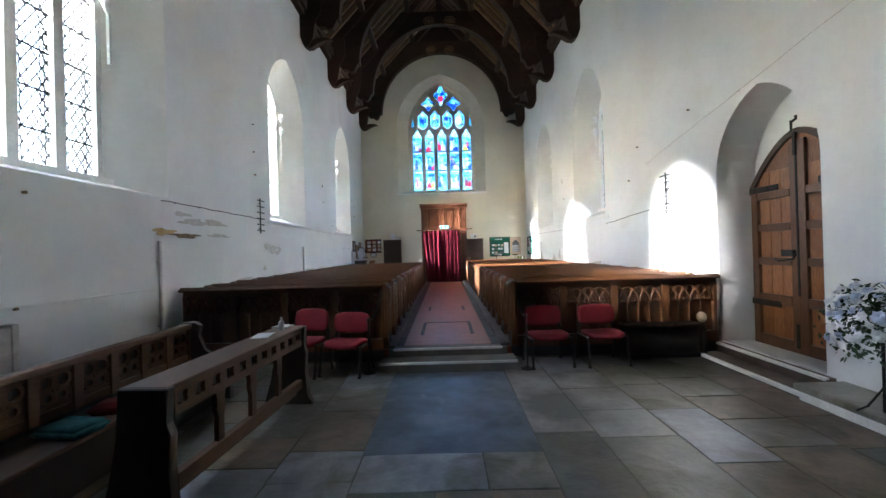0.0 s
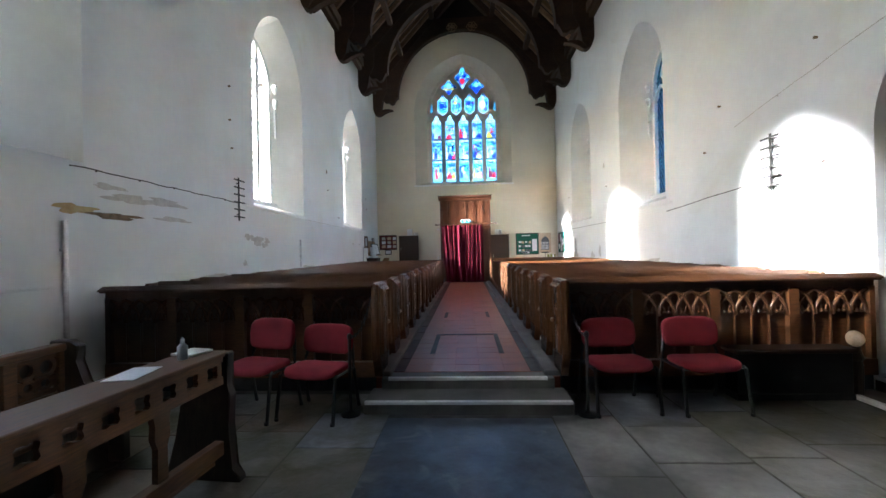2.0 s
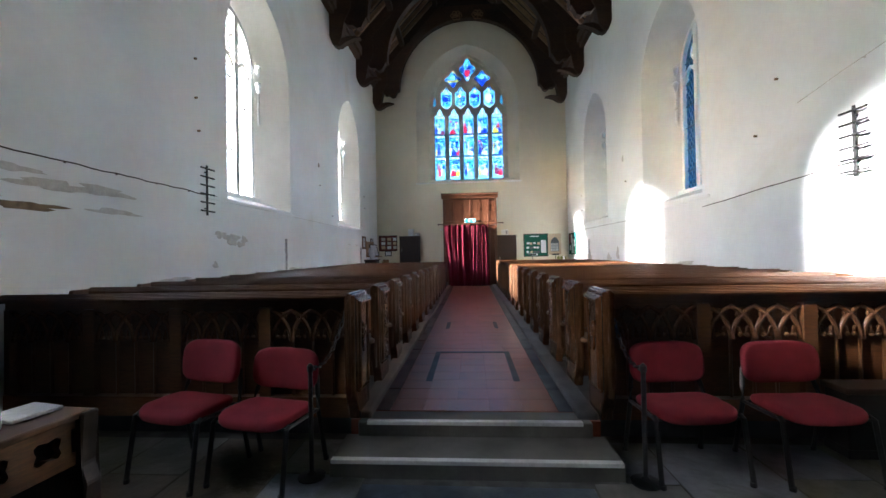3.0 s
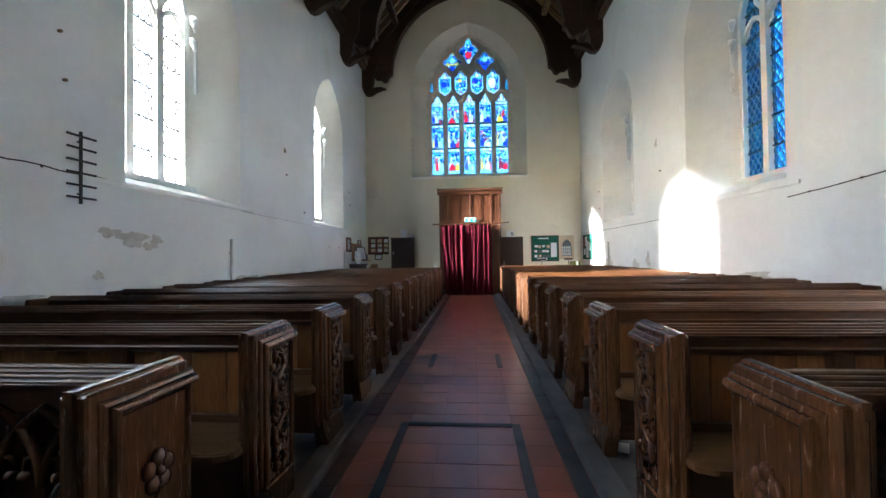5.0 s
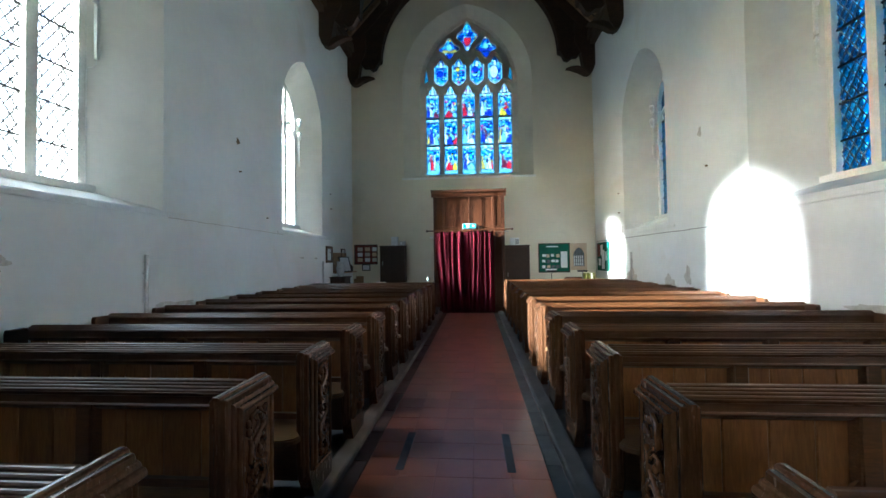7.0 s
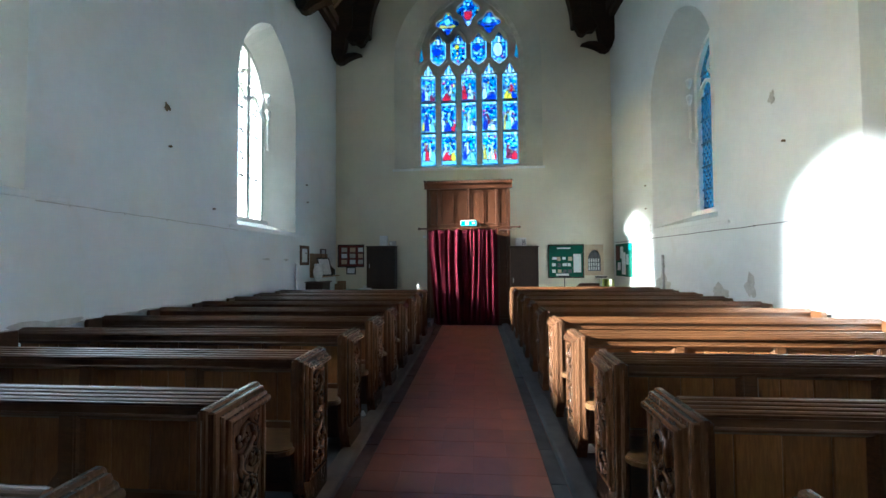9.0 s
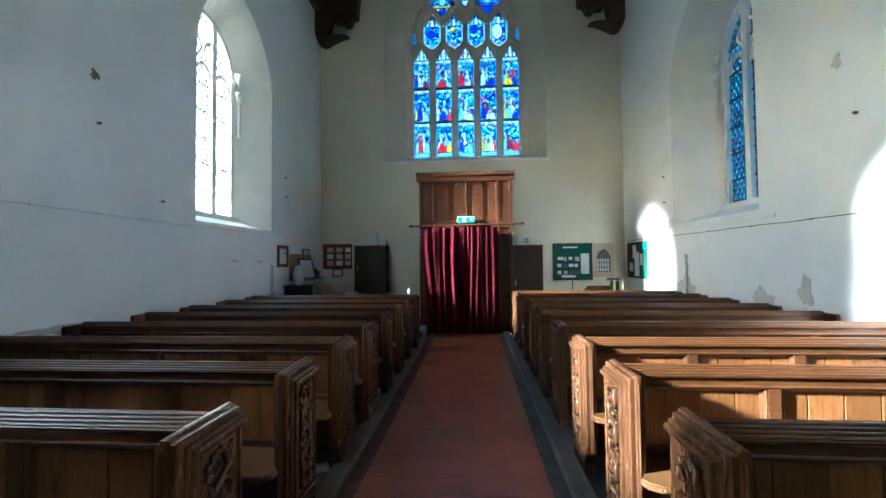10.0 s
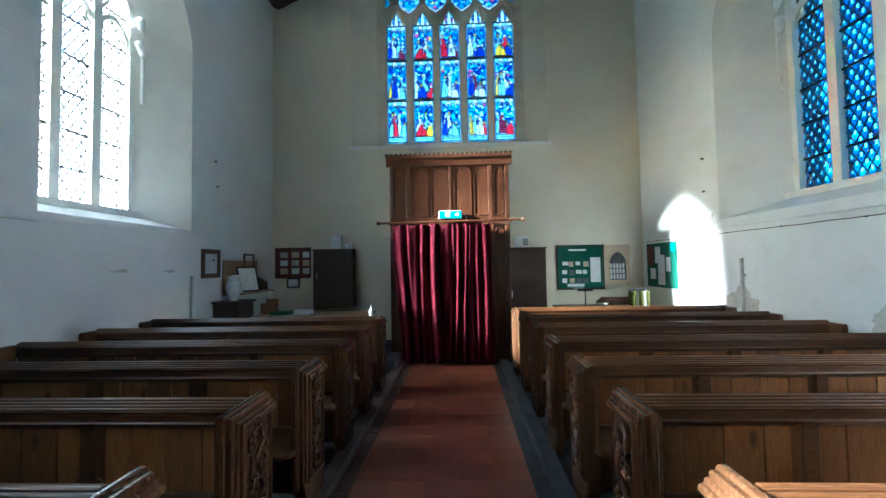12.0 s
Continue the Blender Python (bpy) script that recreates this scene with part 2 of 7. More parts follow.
M_PEW = wood("pew oak", (0.066, 0.026, 0.010), (0.155, 0.063, 0.024), 0.36, "x")
M_PEWEND = wood("pew end oak", (0.06, 0.026, 0.012), (0.14, 0.062, 0.029), 0.26, "z")
M_PINE = wood("pew pine boards", (0.185, 0.074, 0.025), (0.355, 0.155, 0.056), 0.38, "z", knots=0.9, vary=0.22)
M_SEAT = wood("pew seat pine", (0.08, 0.036, 0.014), (0.22, 0.11, 0.045), 0.4, "x")
M_STALL = wood("stall oak", (0.056, 0.021, 0.005), (0.15, 0.060, 0.015), 0.55, "y")
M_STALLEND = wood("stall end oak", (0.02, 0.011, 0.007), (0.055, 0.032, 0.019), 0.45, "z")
M_DOOR = wood("door oak", (0.11, 0.04, 0.013), (0.28, 0.112, 0.038), 0.45, "z", knots=0.4, vary=0.1)
M_DOORPANEL = wood("door panel oak", (0.17, 0.062, 0.02), (0.40, 0.165, 0.058), 0.42, "z", knots=0.5, vary=0.15)
M_DOORFRAME = wood("door frame oak", (0.06, 0.024, 0.010), (0.16, 0.066, 0.026), 0.42, "z", vary=0.1)
M_LOBBY = wood("lobby oak", (0.045, 0.015, 0.008), (0.125, 0.046, 0.02), 0.32, "z")
M_DARKWOOD = wood("dark wood", (0.022, 0.010, 0.006), (0.062, 0.029, 0.016), 0.55, "z")
M_PALEWOOD = wood("pale wood", (0.25, 0.13, 0.06), (0.42, 0.25, 0.12), 0.5, "x")
M_IRON = surface("black iron", (0.012, 0.012, 0.013), (0.035, 0.034, 0.033), 0.5, 12, 70, 0.3, 0.6)
M_BLACK = surface("black painted steel", (0.004, 0.004, 0.0045), (0.011, 0.011, 0.012), 0.42, 8, 60, 0.05)
M_STEEL = surface("bright pipe", (0.45, 0.45, 0.46), (0.7, 0.7, 0.7), 0.35, 8, 60, 0.05, 0.9)
def flag(name, dark, light, stain):
    return surface(name, dark, light, 0.42, 1.5, 11, 0.7, coord="World", vary=0.14, tones=(0.32, 0.66), mottle=(0.5, 1.3), stain=stain, stain_at=(0.47, 0.64), stain_scale=2.2, gloss=0.2, depth=0.012)


M_FLAG = flag("olive grey flagstone", (0.072, 0.068, 0.049), (0.247, 0.237, 0.195), (0.091, 0.081, 0.042))
M_FLAGBROWN = flag("brown flagstone", (0.078, 0.056, 0.036), (0.247, 0.187, 0.130), (0.072, 0.056, 0.034))
M_FLAGBLUE = flag("blue grey flagstone", (0.098, 0.108, 0.121), (0.312, 0.328, 0.351), (0.111, 0.111, 0.091))
M_FLAGDARK = flag("dark flagstone", (0.044, 0.044, 0.036), (0.143, 0.139, 0.120), (0.078, 0.074, 0.039))
FLAGS = (M_FLAG, M_FLAGBROWN, M_FLAGBLUE, M_FLAGDARK)
M_SLATE = surface("ledger slate", (0.026, 0.038, 0.054), (0.085, 0.11, 0.142), 0.38, 3.0, 24, 0.4, mottle=(0.65, 1.15), tones=(0.36, 0.62), stain=(0.13, 0.14, 0.145), stain_at=(0.56, 0.74), stain_scale=4.0, gloss=0.15, depth=0.006)
M_MORTAR = surface("old mortar", (0.06, 0.056, 0.045), (0.15, 0.142, 0.12), 0.9, 6, 50, 0.4, coord="World")
M_TILE = surface("red quarry tile", (0.17, 0.046, 0.024), (0.31, 0.09, 0.048), 0.33, 2.0, 12, 0.0, vary=0.06, gloss=0.015, spec=0.5, tones=(0.3, 0.7), mottle=(0.88, 1.05), depth=0.002)
M_JOINT = surface("dark tile joint", (0.15, 0.045, 0.027), (0.25, 0.08, 0.047), 0.6, 6, 50, 0.3, coord="World", spec=0.2)
M_BROWNKERB = surface("brown kerb stone", (0.05, 0.033, 0.024), (0.12, 0.083, 0.062), 0.7, 4.0, 40, 0.35, coord="World")
M_KERB = surface("grey kerb stone", (0.036, 0.037, 0.040), (0.085, 0.086, 0.09), 0.8, 4.0, 40, 0.35, coord="World")
M_BROWNEDGE = surface("brown edging tile", (0.05, 0.028, 0.021), (0.10, 0.056, 0.042), 0.6, 5.0, 40, 0.2, vary=0.2, spec=0.25)
M_EDGE = surface("blue black edging tile", (0.03, 0.036, 0.042), (0.07, 0.08, 0.086), 0.55, 5.0, 40, 0.2, vary=0.2, spec=0.25)
M_STEP = surface("step stone", (0.09, 0.085, 0.075), (0.18, 0.17, 0.15), 0.6, 3.0, 35, 0.35, coord="World")
M_WHITE = surface("white paint", (0.70, 0.70, 0.68), (0.84, 0.84, 0.82), 0.6, 5.0, 40, 0.15, stain=(0.4, 0.38, 0.33), stain_at=(0.66, 0.75), stain_scale=5.0)
M_RED = surface("red upholstery", (0.20, 0.010, 0.020), (0.28, 0.016, 0.03), 0.9, 6.0, 220, 0.3, gloss=0.05, depth=0.002)
M_CURTAIN = surface("crimson velvet", (0.085, 0.0035, 0.014), (0.14, 0.006, 0.022), 0.9, 3.0, 90, 0.2, gloss=0.08, spec=0.2)
M_CEMENT = surface("pale cement patch", (0.12, 0.115, 0.103), (0.30, 0.288, 0.262), 0.55, 1.6, 16, 0.4, coord="World", mottle=(0.65, 1.2), tones=(0.36, 0.6))
M_PAPER = surface("paper", (0.72, 0.75, 0.80), (0.84, 0.86, 0.88), 0.8, 6, 60, 0.05)
M_PLASTIC = surface("white plastic", (0.75, 0.77, 0.78), (0.84, 0.85, 0.85), 0.35, 5, 30, 0.0)
M_INK = surface("print", (0.05, 0.05, 0.06), (0.16, 0.17, 0.2), 0.8, 30, 90, 0.0)
M_GREEN = surface("green baize", (0.0, 0.075, 0.05), (0.0, 0.11, 0.075), 0.9, 5, 120, 0.1)
M_TEAL = surface("teal plastic", (0.0, 0.2, 0.22), (0.01, 0.28, 0.3), 0.4, 5, 40, 0.0)
M_CREAM = surface("cream card", (0.55, 0.42, 0.30), (0.66, 0.52, 0.38), 0.8, 5, 40, 0.05)
M_CHINA = surface("white china", (0.6, 0.62, 0.66), (0.78, 0.79, 0.8), 0.2, 14, 60, 0.0)
M_MAROON = surface("maroon board", (0.10, 0.02, 0.016), (0.16, 0.03, 0.024), 0.7, 6, 60, 0.1)
M_OCHRE = surface("bare ochre plaster", (0.42, 0.29, 0.12), (0.55, 0.42, 0.2), 0.9, 8, 50, 0.5, coord="World")
M_BROWN = surface("exposed brown daub", (0.12, 0.08, 0.045), (0.25, 0.17, 0.1), 0.95, 9, 50, 0.6, coord="World")
M_GREYPL = surface("bare grey render", (0.46, 0.44, 0.40), (0.62, 0.6, 0.56), 0.95, 9, 50, 0.6, coord="World")
M_PETAL = surface("white petal", (0.72, 0.74, 0.78), (0.84, 0.85, 0.87), 0.7, 12, 60, 0.1)
M_BLUEPETAL = surface("pale blue petal", (0.5, 0.58, 0.74), (0.62, 0.7, 0.84), 0.7, 12, 60, 0.1)
M_LEAF = surface("dark leaf", (0.02, 0.045, 0.015), (0.05, 0.10, 0.035), 0.5, 12, 60, 0.1)
M_GRASS = surface("grass", (0.04, 0.07, 0.02), (0.09, 0.13, 0.04), 0.9, 0.3, 8, 0.3, coord="World")
M_BOOKRED = surface("red kneeler cloth", (0.22, 0.014, 0.014), (0.32, 0.026, 0.02), 0.9, 9, 120, 0.3)
M_BOOKTEAL = surface("blue green kneeler cloth", (0.01, 0.10, 0.13), (0.03, 0.2, 0.22), 0.9, 9, 120, 0.3)
M_OLIVE = surface("olive book cloth", (0.16, 0.17, 0.03), (0.24, 0.26, 0.06), 0.8, 9, 90, 0.2)
M_SIGN = surface("exit sign face", (0.0, 0.25, 0.32), (0.0, 0.32, 0.4), 0.4, 4, 40, 0.0)
n_, l_, p_ = links(M_SIGN)
p_.inputs["Emission Color"].default_value = (0.03, 0.45, 0.6, 1)
p_.inputs["Emission Strength"].default_value = 0.05


# ---- building helpers ----
def box(bm, x0, x1, y0, y1, z0, z1):
    v = [bm.verts.new((x, y, z)) for z in (z0, z1) for y in (y0, y1) for x in (x0, x1)]
    for q in ((0, 2, 3, 1), (4, 5, 7, 6), (0, 1, 5, 4), (2, 6, 7, 3), (0, 4, 6, 2), (1, 3, 7, 5)):
        bm.faces.new([v[i] for i in q])
    return v


def rounded(x0, x1, y0, y1, z0, z1, r=0.006, seg=2):
    bm = bmesh.new()
    box(bm, x0, x1, y0, y1, z0, z1)
    bmesh.ops.bevel(bm, geom=bm.edges[:], offset=r, segments=seg, affect="EDGES", profile=0.5)
    return bm


def prism(bm, pts, axis, a, b):
    """A polygon, given in the two other axes in order, drawn out along the axis from a to b."""
    def at(p, h):
        return {"x": (h, p[0], p[1]), "y": (p[0], h, p[1]), "z": (p[0], p[1], h)}[axis]
    lo = [bm.verts.new(at(p, a)) for p in pts]
    hi = [bm.verts.new(at(p, b)) for p in pts]
    n = len(pts)
    bm.faces.new(lo[::-1])
    bm.faces.new(hi)
    for i in range(n):
        bm.faces.new((lo[i], lo[(i + 1) % n], hi[(i + 1) % n], hi[i]))


def tube(bm, pts, r, sides=8, closed=False):
    """A round bar through points; r may differ from point to point."""
    pts = [Vector(p) for p in pts]
    rs = r if isinstance(r, (list, tuple)) else [r] * len(pts)
    rings = []
    up = Vector((0, 0, 1))
    n = len(pts)
    for i, p in enumerate(pts):
        a = pts[i - 1] if (i or closed) else p
        b = pts[(i + 1) % n] if (i < n - 1 or closed) else p
        d = (b - a).normalized() if (b - a).length > 1e-9 else Vector((0, 0, 1))
        s = d.cross(up)
        if s.length < 0.05:
            s = d.cross(Vector((1, 0, 0)))
        s.normalize()
        t = s.cross(d).normalized()
        rings.append([bm.verts.new(p + rs[i] * (math.cos(k * math.tau / sides) * s + math.sin(k * math.tau / sides) * t)) for k in range(sides)])
    for i in range(n if closed else n - 1):
        a, b = rings[i], rings[(i + 1) % n]
        for k in range(sides):
            bm.faces.new((a[k], a[(k + 1) % sides], b[(k + 1) % sides], b[k]))
    if not closed:
        bm.faces.new(rings[0][::-1])
        bm.faces.new(rings[-1])


def strip(bm, pts, width, d0, d1, to):
    """A bar of rectangular section along a polyline in a plane; to(u, z, d) gives the place."""
    n = len(pts)
    rows = []
    for i, p in enumerate(pts):
        a, b = pts[max(0, i - 1)], pts[min(n - 1, i + 1)]
        dx, dz = b[0] - a[0], b[1] - a[1]
        k = math.hypot(dx, dz) or 1
        nx, nz = -dz / k * width / 2, dx / k * width / 2
        rows.append([bm.verts.new(to(p[0] + s * nx, p[1] + s * nz, d)) for s, d in ((-1, d0), (1, d0), (1, d1), (-1, d1))])
    for a, b in zip(rows, rows[1:]):
        for k in range(4):
            bm.faces.new((a[k], a[(k + 1) % 4], b[(k + 1) % 4], b[k]))
    bm.faces.new(rows[0][::-1])
    bm.faces.new(rows[-1])


def lathe(bm, cx, cy, prof, sides=16):
    rings = [[bm.verts.new((cx + r * math.cos(k * math.tau / sides), cy + r * math.sin(k * math.tau / sides), z)) for k in range(sides)] for r, z in prof]
    for a, b in zip(rings, rings[1:]):
        for k in range(sides):
            bm.faces.new((a[k], a[(k + 1) % sides], b[(k + 1) % sides], b[k]))
    bm.faces.new(rings[0][::-1])
    bm.faces.new(rings[-1])


def blob(bm, p, r, squash=(1, 1, 1), sub=1):
    m = Matrix.Translation(p) @ Matrix.Diagonal((*squash, 1))
    bmesh.ops.create_icosphere(bm, subdivisions=sub, radius=r, matrix=m)


def mesh_of(name, bm, material, smooth=False):
    bmesh.ops.recalc_face_normals(bm, faces=bm.faces[:])
    me = bpy.data.meshes.new(name)
    bm.to_mesh(me)
    bm.free()
    me.materials.append(material)
    if smooth:
        me.polygons.foreach_set("use_smooth", [True] * len(me.polygons))
    return me


def part(name, bm, material, parent=None, label="", smooth=False):
    ob = new(name, mesh_of(name, bm, material, smooth))
    if parent:
        ob.parent = parent
    if label:
        ob["label"] = label
    return ob


def thing(name, label, category, group="", kind=""):
    return tagged(new(name), label, category, group, kind)


def setting(name, bm, material, label, category, smooth=False):
    return tagged(part(name, bm, material, smooth=smooth), label, category, kind="structure")


def slab(x0, x1, y0, y1, z0, z1):
    bm = bmesh.new()
    box(bm, x0, x1, y0, y1, z0, z1)
    return bm


# ---- plan ----
LX, RX, WY, EY = -3.79, 3.87, 20.06, -6.5
WALL_TOP = 8.9
FLOOR = 0.13
AISLE = 0.34


def arch(c, w, spring, rise, n=12):
    """Points of a two-centred arch from its one springing to the other."""
    r = (w * w + rise * rise) / (2 * w)
    top = math.asin(min(1, rise / r))
    left = [(c - w + r - r * math.cos(top * i / n), spring + r * math.sin(top * i / n)) for i in range(n + 1)]
    return left + [(2 * c - u, z) for u, z in left[-2::-1]]


def opening_outline(o, back):
    c, w, sill, spring, rise = o["back"] if back else o["front"]
    pts = arch(c, w, spring, rise)
    return [(c - w, sill)] + pts + [(c + w, sill)]


def wall(name, u0, u1, top, openings, to, thick, label, coat=None, lining=None):
    """A wall with splayed, arched openings. to(u, z, d) places a point; d runs from the room's face outwards."""
    bm = bmesh.new()
    rv = bmesh.new()

    def quad(m, *ps):
        m.faces.new([m.verts.new(to(*p)) for p in ps])
    for d, back in ((0.0, False), (thick, True)):
        u = u0
        for o in openings:
            pts = opening_outline(o, back)
            a, b, sill = pts[0][0], pts[-1][0], pts[0][1]
            if a > u:
                quad(bm, (u, 0, d), (a, 0, d), (a, top, d), (u, top, d))
            if sill > 0.01:
                quad(bm, (a, 0, d), (b, 0, d), (b, sill, d), (a, sill, d))
            for p, q in zip(pts[1:-1], pts[2:-1]):
                quad(bm, (p[0], p[1], d), (q[0], q[1], d), (q[0], top, d), (p[0], top, d))
            u = b
        quad(bm, (u, 0, d), (u1, 0, d), (u1, top, d), (u, top, d))
    quad(bm, (u0, top, 0), (u1, top, 0), (u1, top, thick), (u0, top, thick))
    for u in (u0, u1):
        quad(bm, (u, 0, 0), (u, top, 0), (u, top, thick), (u, 0, thick))
    quad(bm, (u0, 0, 0), (u1, 0, 0), (u1, 0, thick), (u0, 0, thick))
    for o in openings:
        f, g = opening_outline(o, False), opening_outline(o, True)
        dd = o["depth"]
        n = len(f)
        for i in range(n):
            j = (i + 1) % n
            quad(rv, (*f[i], 0), (*f[j], 0), (*g[j], dd), (*g[i], dd))
            quad(rv, (*g[i], dd), (*g[j], dd), (*g[j], thick), (*g[i], thick))
    bmesh.ops.remove_doubles(bm, verts=bm.verts[:], dist=0.0005)
    ob = setting(name, bm, coat or M_PLASTER, label, "wall")
    if openings:
        bmesh.ops.remove_doubles(rv, verts=rv.verts[:], dist=0.0005)
        part("reveal", rv, lining or M_REVEAL, ob, "whitewashed splayed reveals")
    else:
        rv.free()
    return ob


def to_left(u, z, d):
    return (LX - d, u, z)


def to_right(u, z, d):
    return (RX + d, u, z)


def to_west(u, z, d):
    return (u, WY + d, z)


def win(front_c, front_w, back_c, back_w, sill, bsill, spring, rise, brise, depth):
    return {"front": (front_c, front_w, sill, spring - 0.30, rise + 0.30), "back": (back_c, back_w, bsill, spring - 0.1, brise), "depth": depth}


L_WINS = [win(5.29, 1.16, 5.13, 0.80, 2.5, 2.64, 5.32, 1.15, 0.85, 0.5), win(10.88, 1.13, 10.59, 0.80, 2.44, 2.62, 5.32, 1.14, 0.85, 0.5), win(16.34, 1.10, 16.10, 0.80, 2.43, 2.60, 5.27, 1.18, 0.85, 0.5)]
R_WINS = [win(11.77, 1.15, 11.54, 0.80, 2.44, 2.66, 5.28, 1.14, 0.85, 0.6), win(16.44, 1.14, 16.10, 0.84, 2.44, 2.66, 5.24, 1.12, 0.85, 0.6)]
DOOR = {"front": (5.82, 0.80, 0.30, 2.58, 1.02), "back": (5.74, 0.77, 0.30, 2.56, 1.0), "depth": 0.43}
W_RISE, W_SIDE = 0.11, -0.07
W_WIN = {"front": (-0.035, 2.06, 4.39, 7.50, 2.46), "back": (0.08 + W_SIDE, 1.56, 4.44 + W_RISE, 7.3 + W_RISE, 2.28), "depth": 0.36}

wall("wall_south", EY - 0.6, WY + 0.6, WALL_TOP, L_WINS, to_left, 0.85, "limewashed plaster side wall with stains and three splayed windows")
wall("wall_north", EY - 0.6, WY + 0.6, WALL_TOP, [DOOR] + R_WINS, to_right, 0.95, "limewashed plaster side wall with a doorway and two windows", None, M_DIMREVEAL)
wall("wall_west", LX - 0.02, RX + 0.02, 14.2, [W_WIN], to_west, 0.7, "cream plaster end wall with a tall traceried window", M_WESTPL, M_WESTREVEAL)
# Unseen closing wall; its grey and distance are chosen for the bounce light.
setting("wall_east", slab(LX - 0.02, RX + 0.02, EY - 0.6, EY, 0, 14.2), M_GREYPL, "plain unseen closing wall behind the walk, grey to set bounce light", "wall")


# ---- windows ----
def arch_z(o_back, u):
    c, w, _, spring, rise = o_back
    r = (w * w + rise * rise) / (2 * w)
    x = min(abs(u - c), w)
    return spring + math.sqrt(max(0.0, r * r - (x - w + r) ** 2))


def pane(u0, u1, z0, head, to, d, n=8):
    """A sheet of glass 8 mm thick with its top edge along head(u)."""
    bm = bmesh.new()
    us = [u0 + (u1 - u0) * i / n for i in range(n + 1)]
    for dd in (d, d + 0.008):
        lo = [bm.verts.new(to(u, z0, dd)) for u in us]
        hi = [bm.verts.new(to(u, max(z0 + 0.01, head(u)), dd)) for u in us]
        for i in range(n):
            bm.faces.new((lo[i], lo[i + 1], hi[i + 1], hi[i]))
    return bm


def lattice(bm, u0, u1, z0, head, to, d, du, dz, w=0.009):
    """Diamond leading, cut to the light's outline, with iron saddle bars."""
    top = max(head(u0 + (u1 - u0) * k / 10) for k in range(11))
    for sgn in (1, -1):
        k0 = int(math.floor(-(top - z0) / dz)) - 1
        k1 = int(math.ceil((u1 - u0) / du + (top - z0) / dz)) + 1
        for k in range(k0, k1):
            run = []
            for i in range(41):
                f = i / 40
                u = u0 + (u1 - u0) * f
                z = z0 + sgn * ((u - u0) / du - k) * dz if sgn > 0 else z0 + (k - (u - u0) / du) * dz
                if z0 <= z <= head(u):
                    run.append((u, z))
            if len(run) > 1:
                strip(bm, [run[0], run[-1]], w, d - 0.005, d + 0.004, to)


def side_window(name, o, to, glass, white, label):
    """Three cusped lights under a pointed head, with leaded panes."""
    c, w, sill, spring, rise = o["back"]
    d = o["depth"]
    stone = M_WHITESTONE if white else M_STONE
    root = thing(name, label, "window", kind="structure")
    bm = bmesh.new()
    strip(bm, opening_outline(o, True), 0.12, d - 0.03, d + 0.14, to)
    part("window_frame", bm, stone, root)
    bm = bmesh.new()
    a, b = to(c - w - 0.1, sill - 0.03, d - 0.10), to(c + w + 0.1, sill + 0.05, d + 0.14)
    box(bm, min(a[0], b[0]), max(a[0], b[0]), min(a[1], b[1]), max(a[1], b[1]), a[2], b[2])
    part("window_sill", bm, stone, root)
    lw = (2 * w - 0.06) / 3
    us = [c - w + 0.03 + lw * i for i in range(4)]
    for u in us[1:3]:
        bm = bmesh.new()
        strip(bm, [(u, sill), (u, arch_z(o["back"], u) + 0.02)], 0.115, d - 0.03, d + 0.10, to)
        part("mullion", bm, stone, root)
    head0 = spring - 0.35
    for i in range(3):
        u0, u1 = us[i], us[i + 1]
        mid = (u0 + u1) / 2
        bm = bmesh.new()
        hw = lw / 2 - 0.01
        strip(bm, arch(mid, hw, head0, hw * 1.35, 8), 0.06, d + 0.0, d + 0.1, to)
        for s in (-1, 1):
            strip(bm, [(mid + s * hw, head0 + 0.05), (mid + s * hw * 0.55, head0 + 0.13), (mid + s * hw * 0.62, head0 + 0.25)], 0.035, d + 0.02, d + 0.08, to)
        part("tracery_head", bm, stone, root)
    for u in us[1:3]:
        bm = bmesh.new()
        strip(bm, arch(u, lw * 0.42, spring + 0.2, lw * 0.42, 6), 0.05, d + 0.01, d + 0.1, to)
        strip(bm, [(u - lw * 0.42, spring + 0.2), (u, spring - 0.08), (u + lw * 0.42, spring + 0.2)], 0.045, d + 0.01, d + 0.1, to)
        part("tracery_piercing", bm, stone, root)

    def head(u):
        return arch_z(o["back"], u) - 0.02
    for i in range(3):
        pn = part("pane", pane(us[i], us[i + 1], sill + 0.02, head, to, d + 0.05), glass, root)
        bm = bmesh.new()
        lattice(bm, us[i], us[i + 1], sill + 0.03, head, to, d + 0.045, 0.11, 0.17, 0.0135 if glass is M_CLEAR else 0.011)
        if glass is M_CLEAR:
            for e, q in ((us[i] + 0.06, 1), (us[i + 1] - 0.06, -1)):
                for far in (0.045, 0.085):
                    strip(bm, [(e + q * far, sill + 0.03), (e + q * far, head0 + 0.1)], 0.008, d + 0.038, d + 0.05, to)
                for k in range(int((head0 - sill) / 0.105)):
                    z = sill + 0.06 + 0.105 * k
                    strip(bm, [(e, z), (e + q * 0.045, z)], 0.007, d + 0.038, d + 0.05, to)
                    strip(bm, [(e + q * 0.045, z + 0.05), (e + q * 0.085, z + 0.05)], 0.007, d + 0.038, d + 0.05, to)
        part("leading", bm, M_LEAD, pn)
        bm = bmesh.new()
        for k in range(1, 7):
            z = sill + 0.44 * k
            strip(bm, [(us[i], z), (us[i + 1], z)], 0.018 if glass is M_CLEAR else 0.026, d + 0.025, d + 0.045, to)
        part("saddle_bars", bm, M_IRON, pn)
    return root


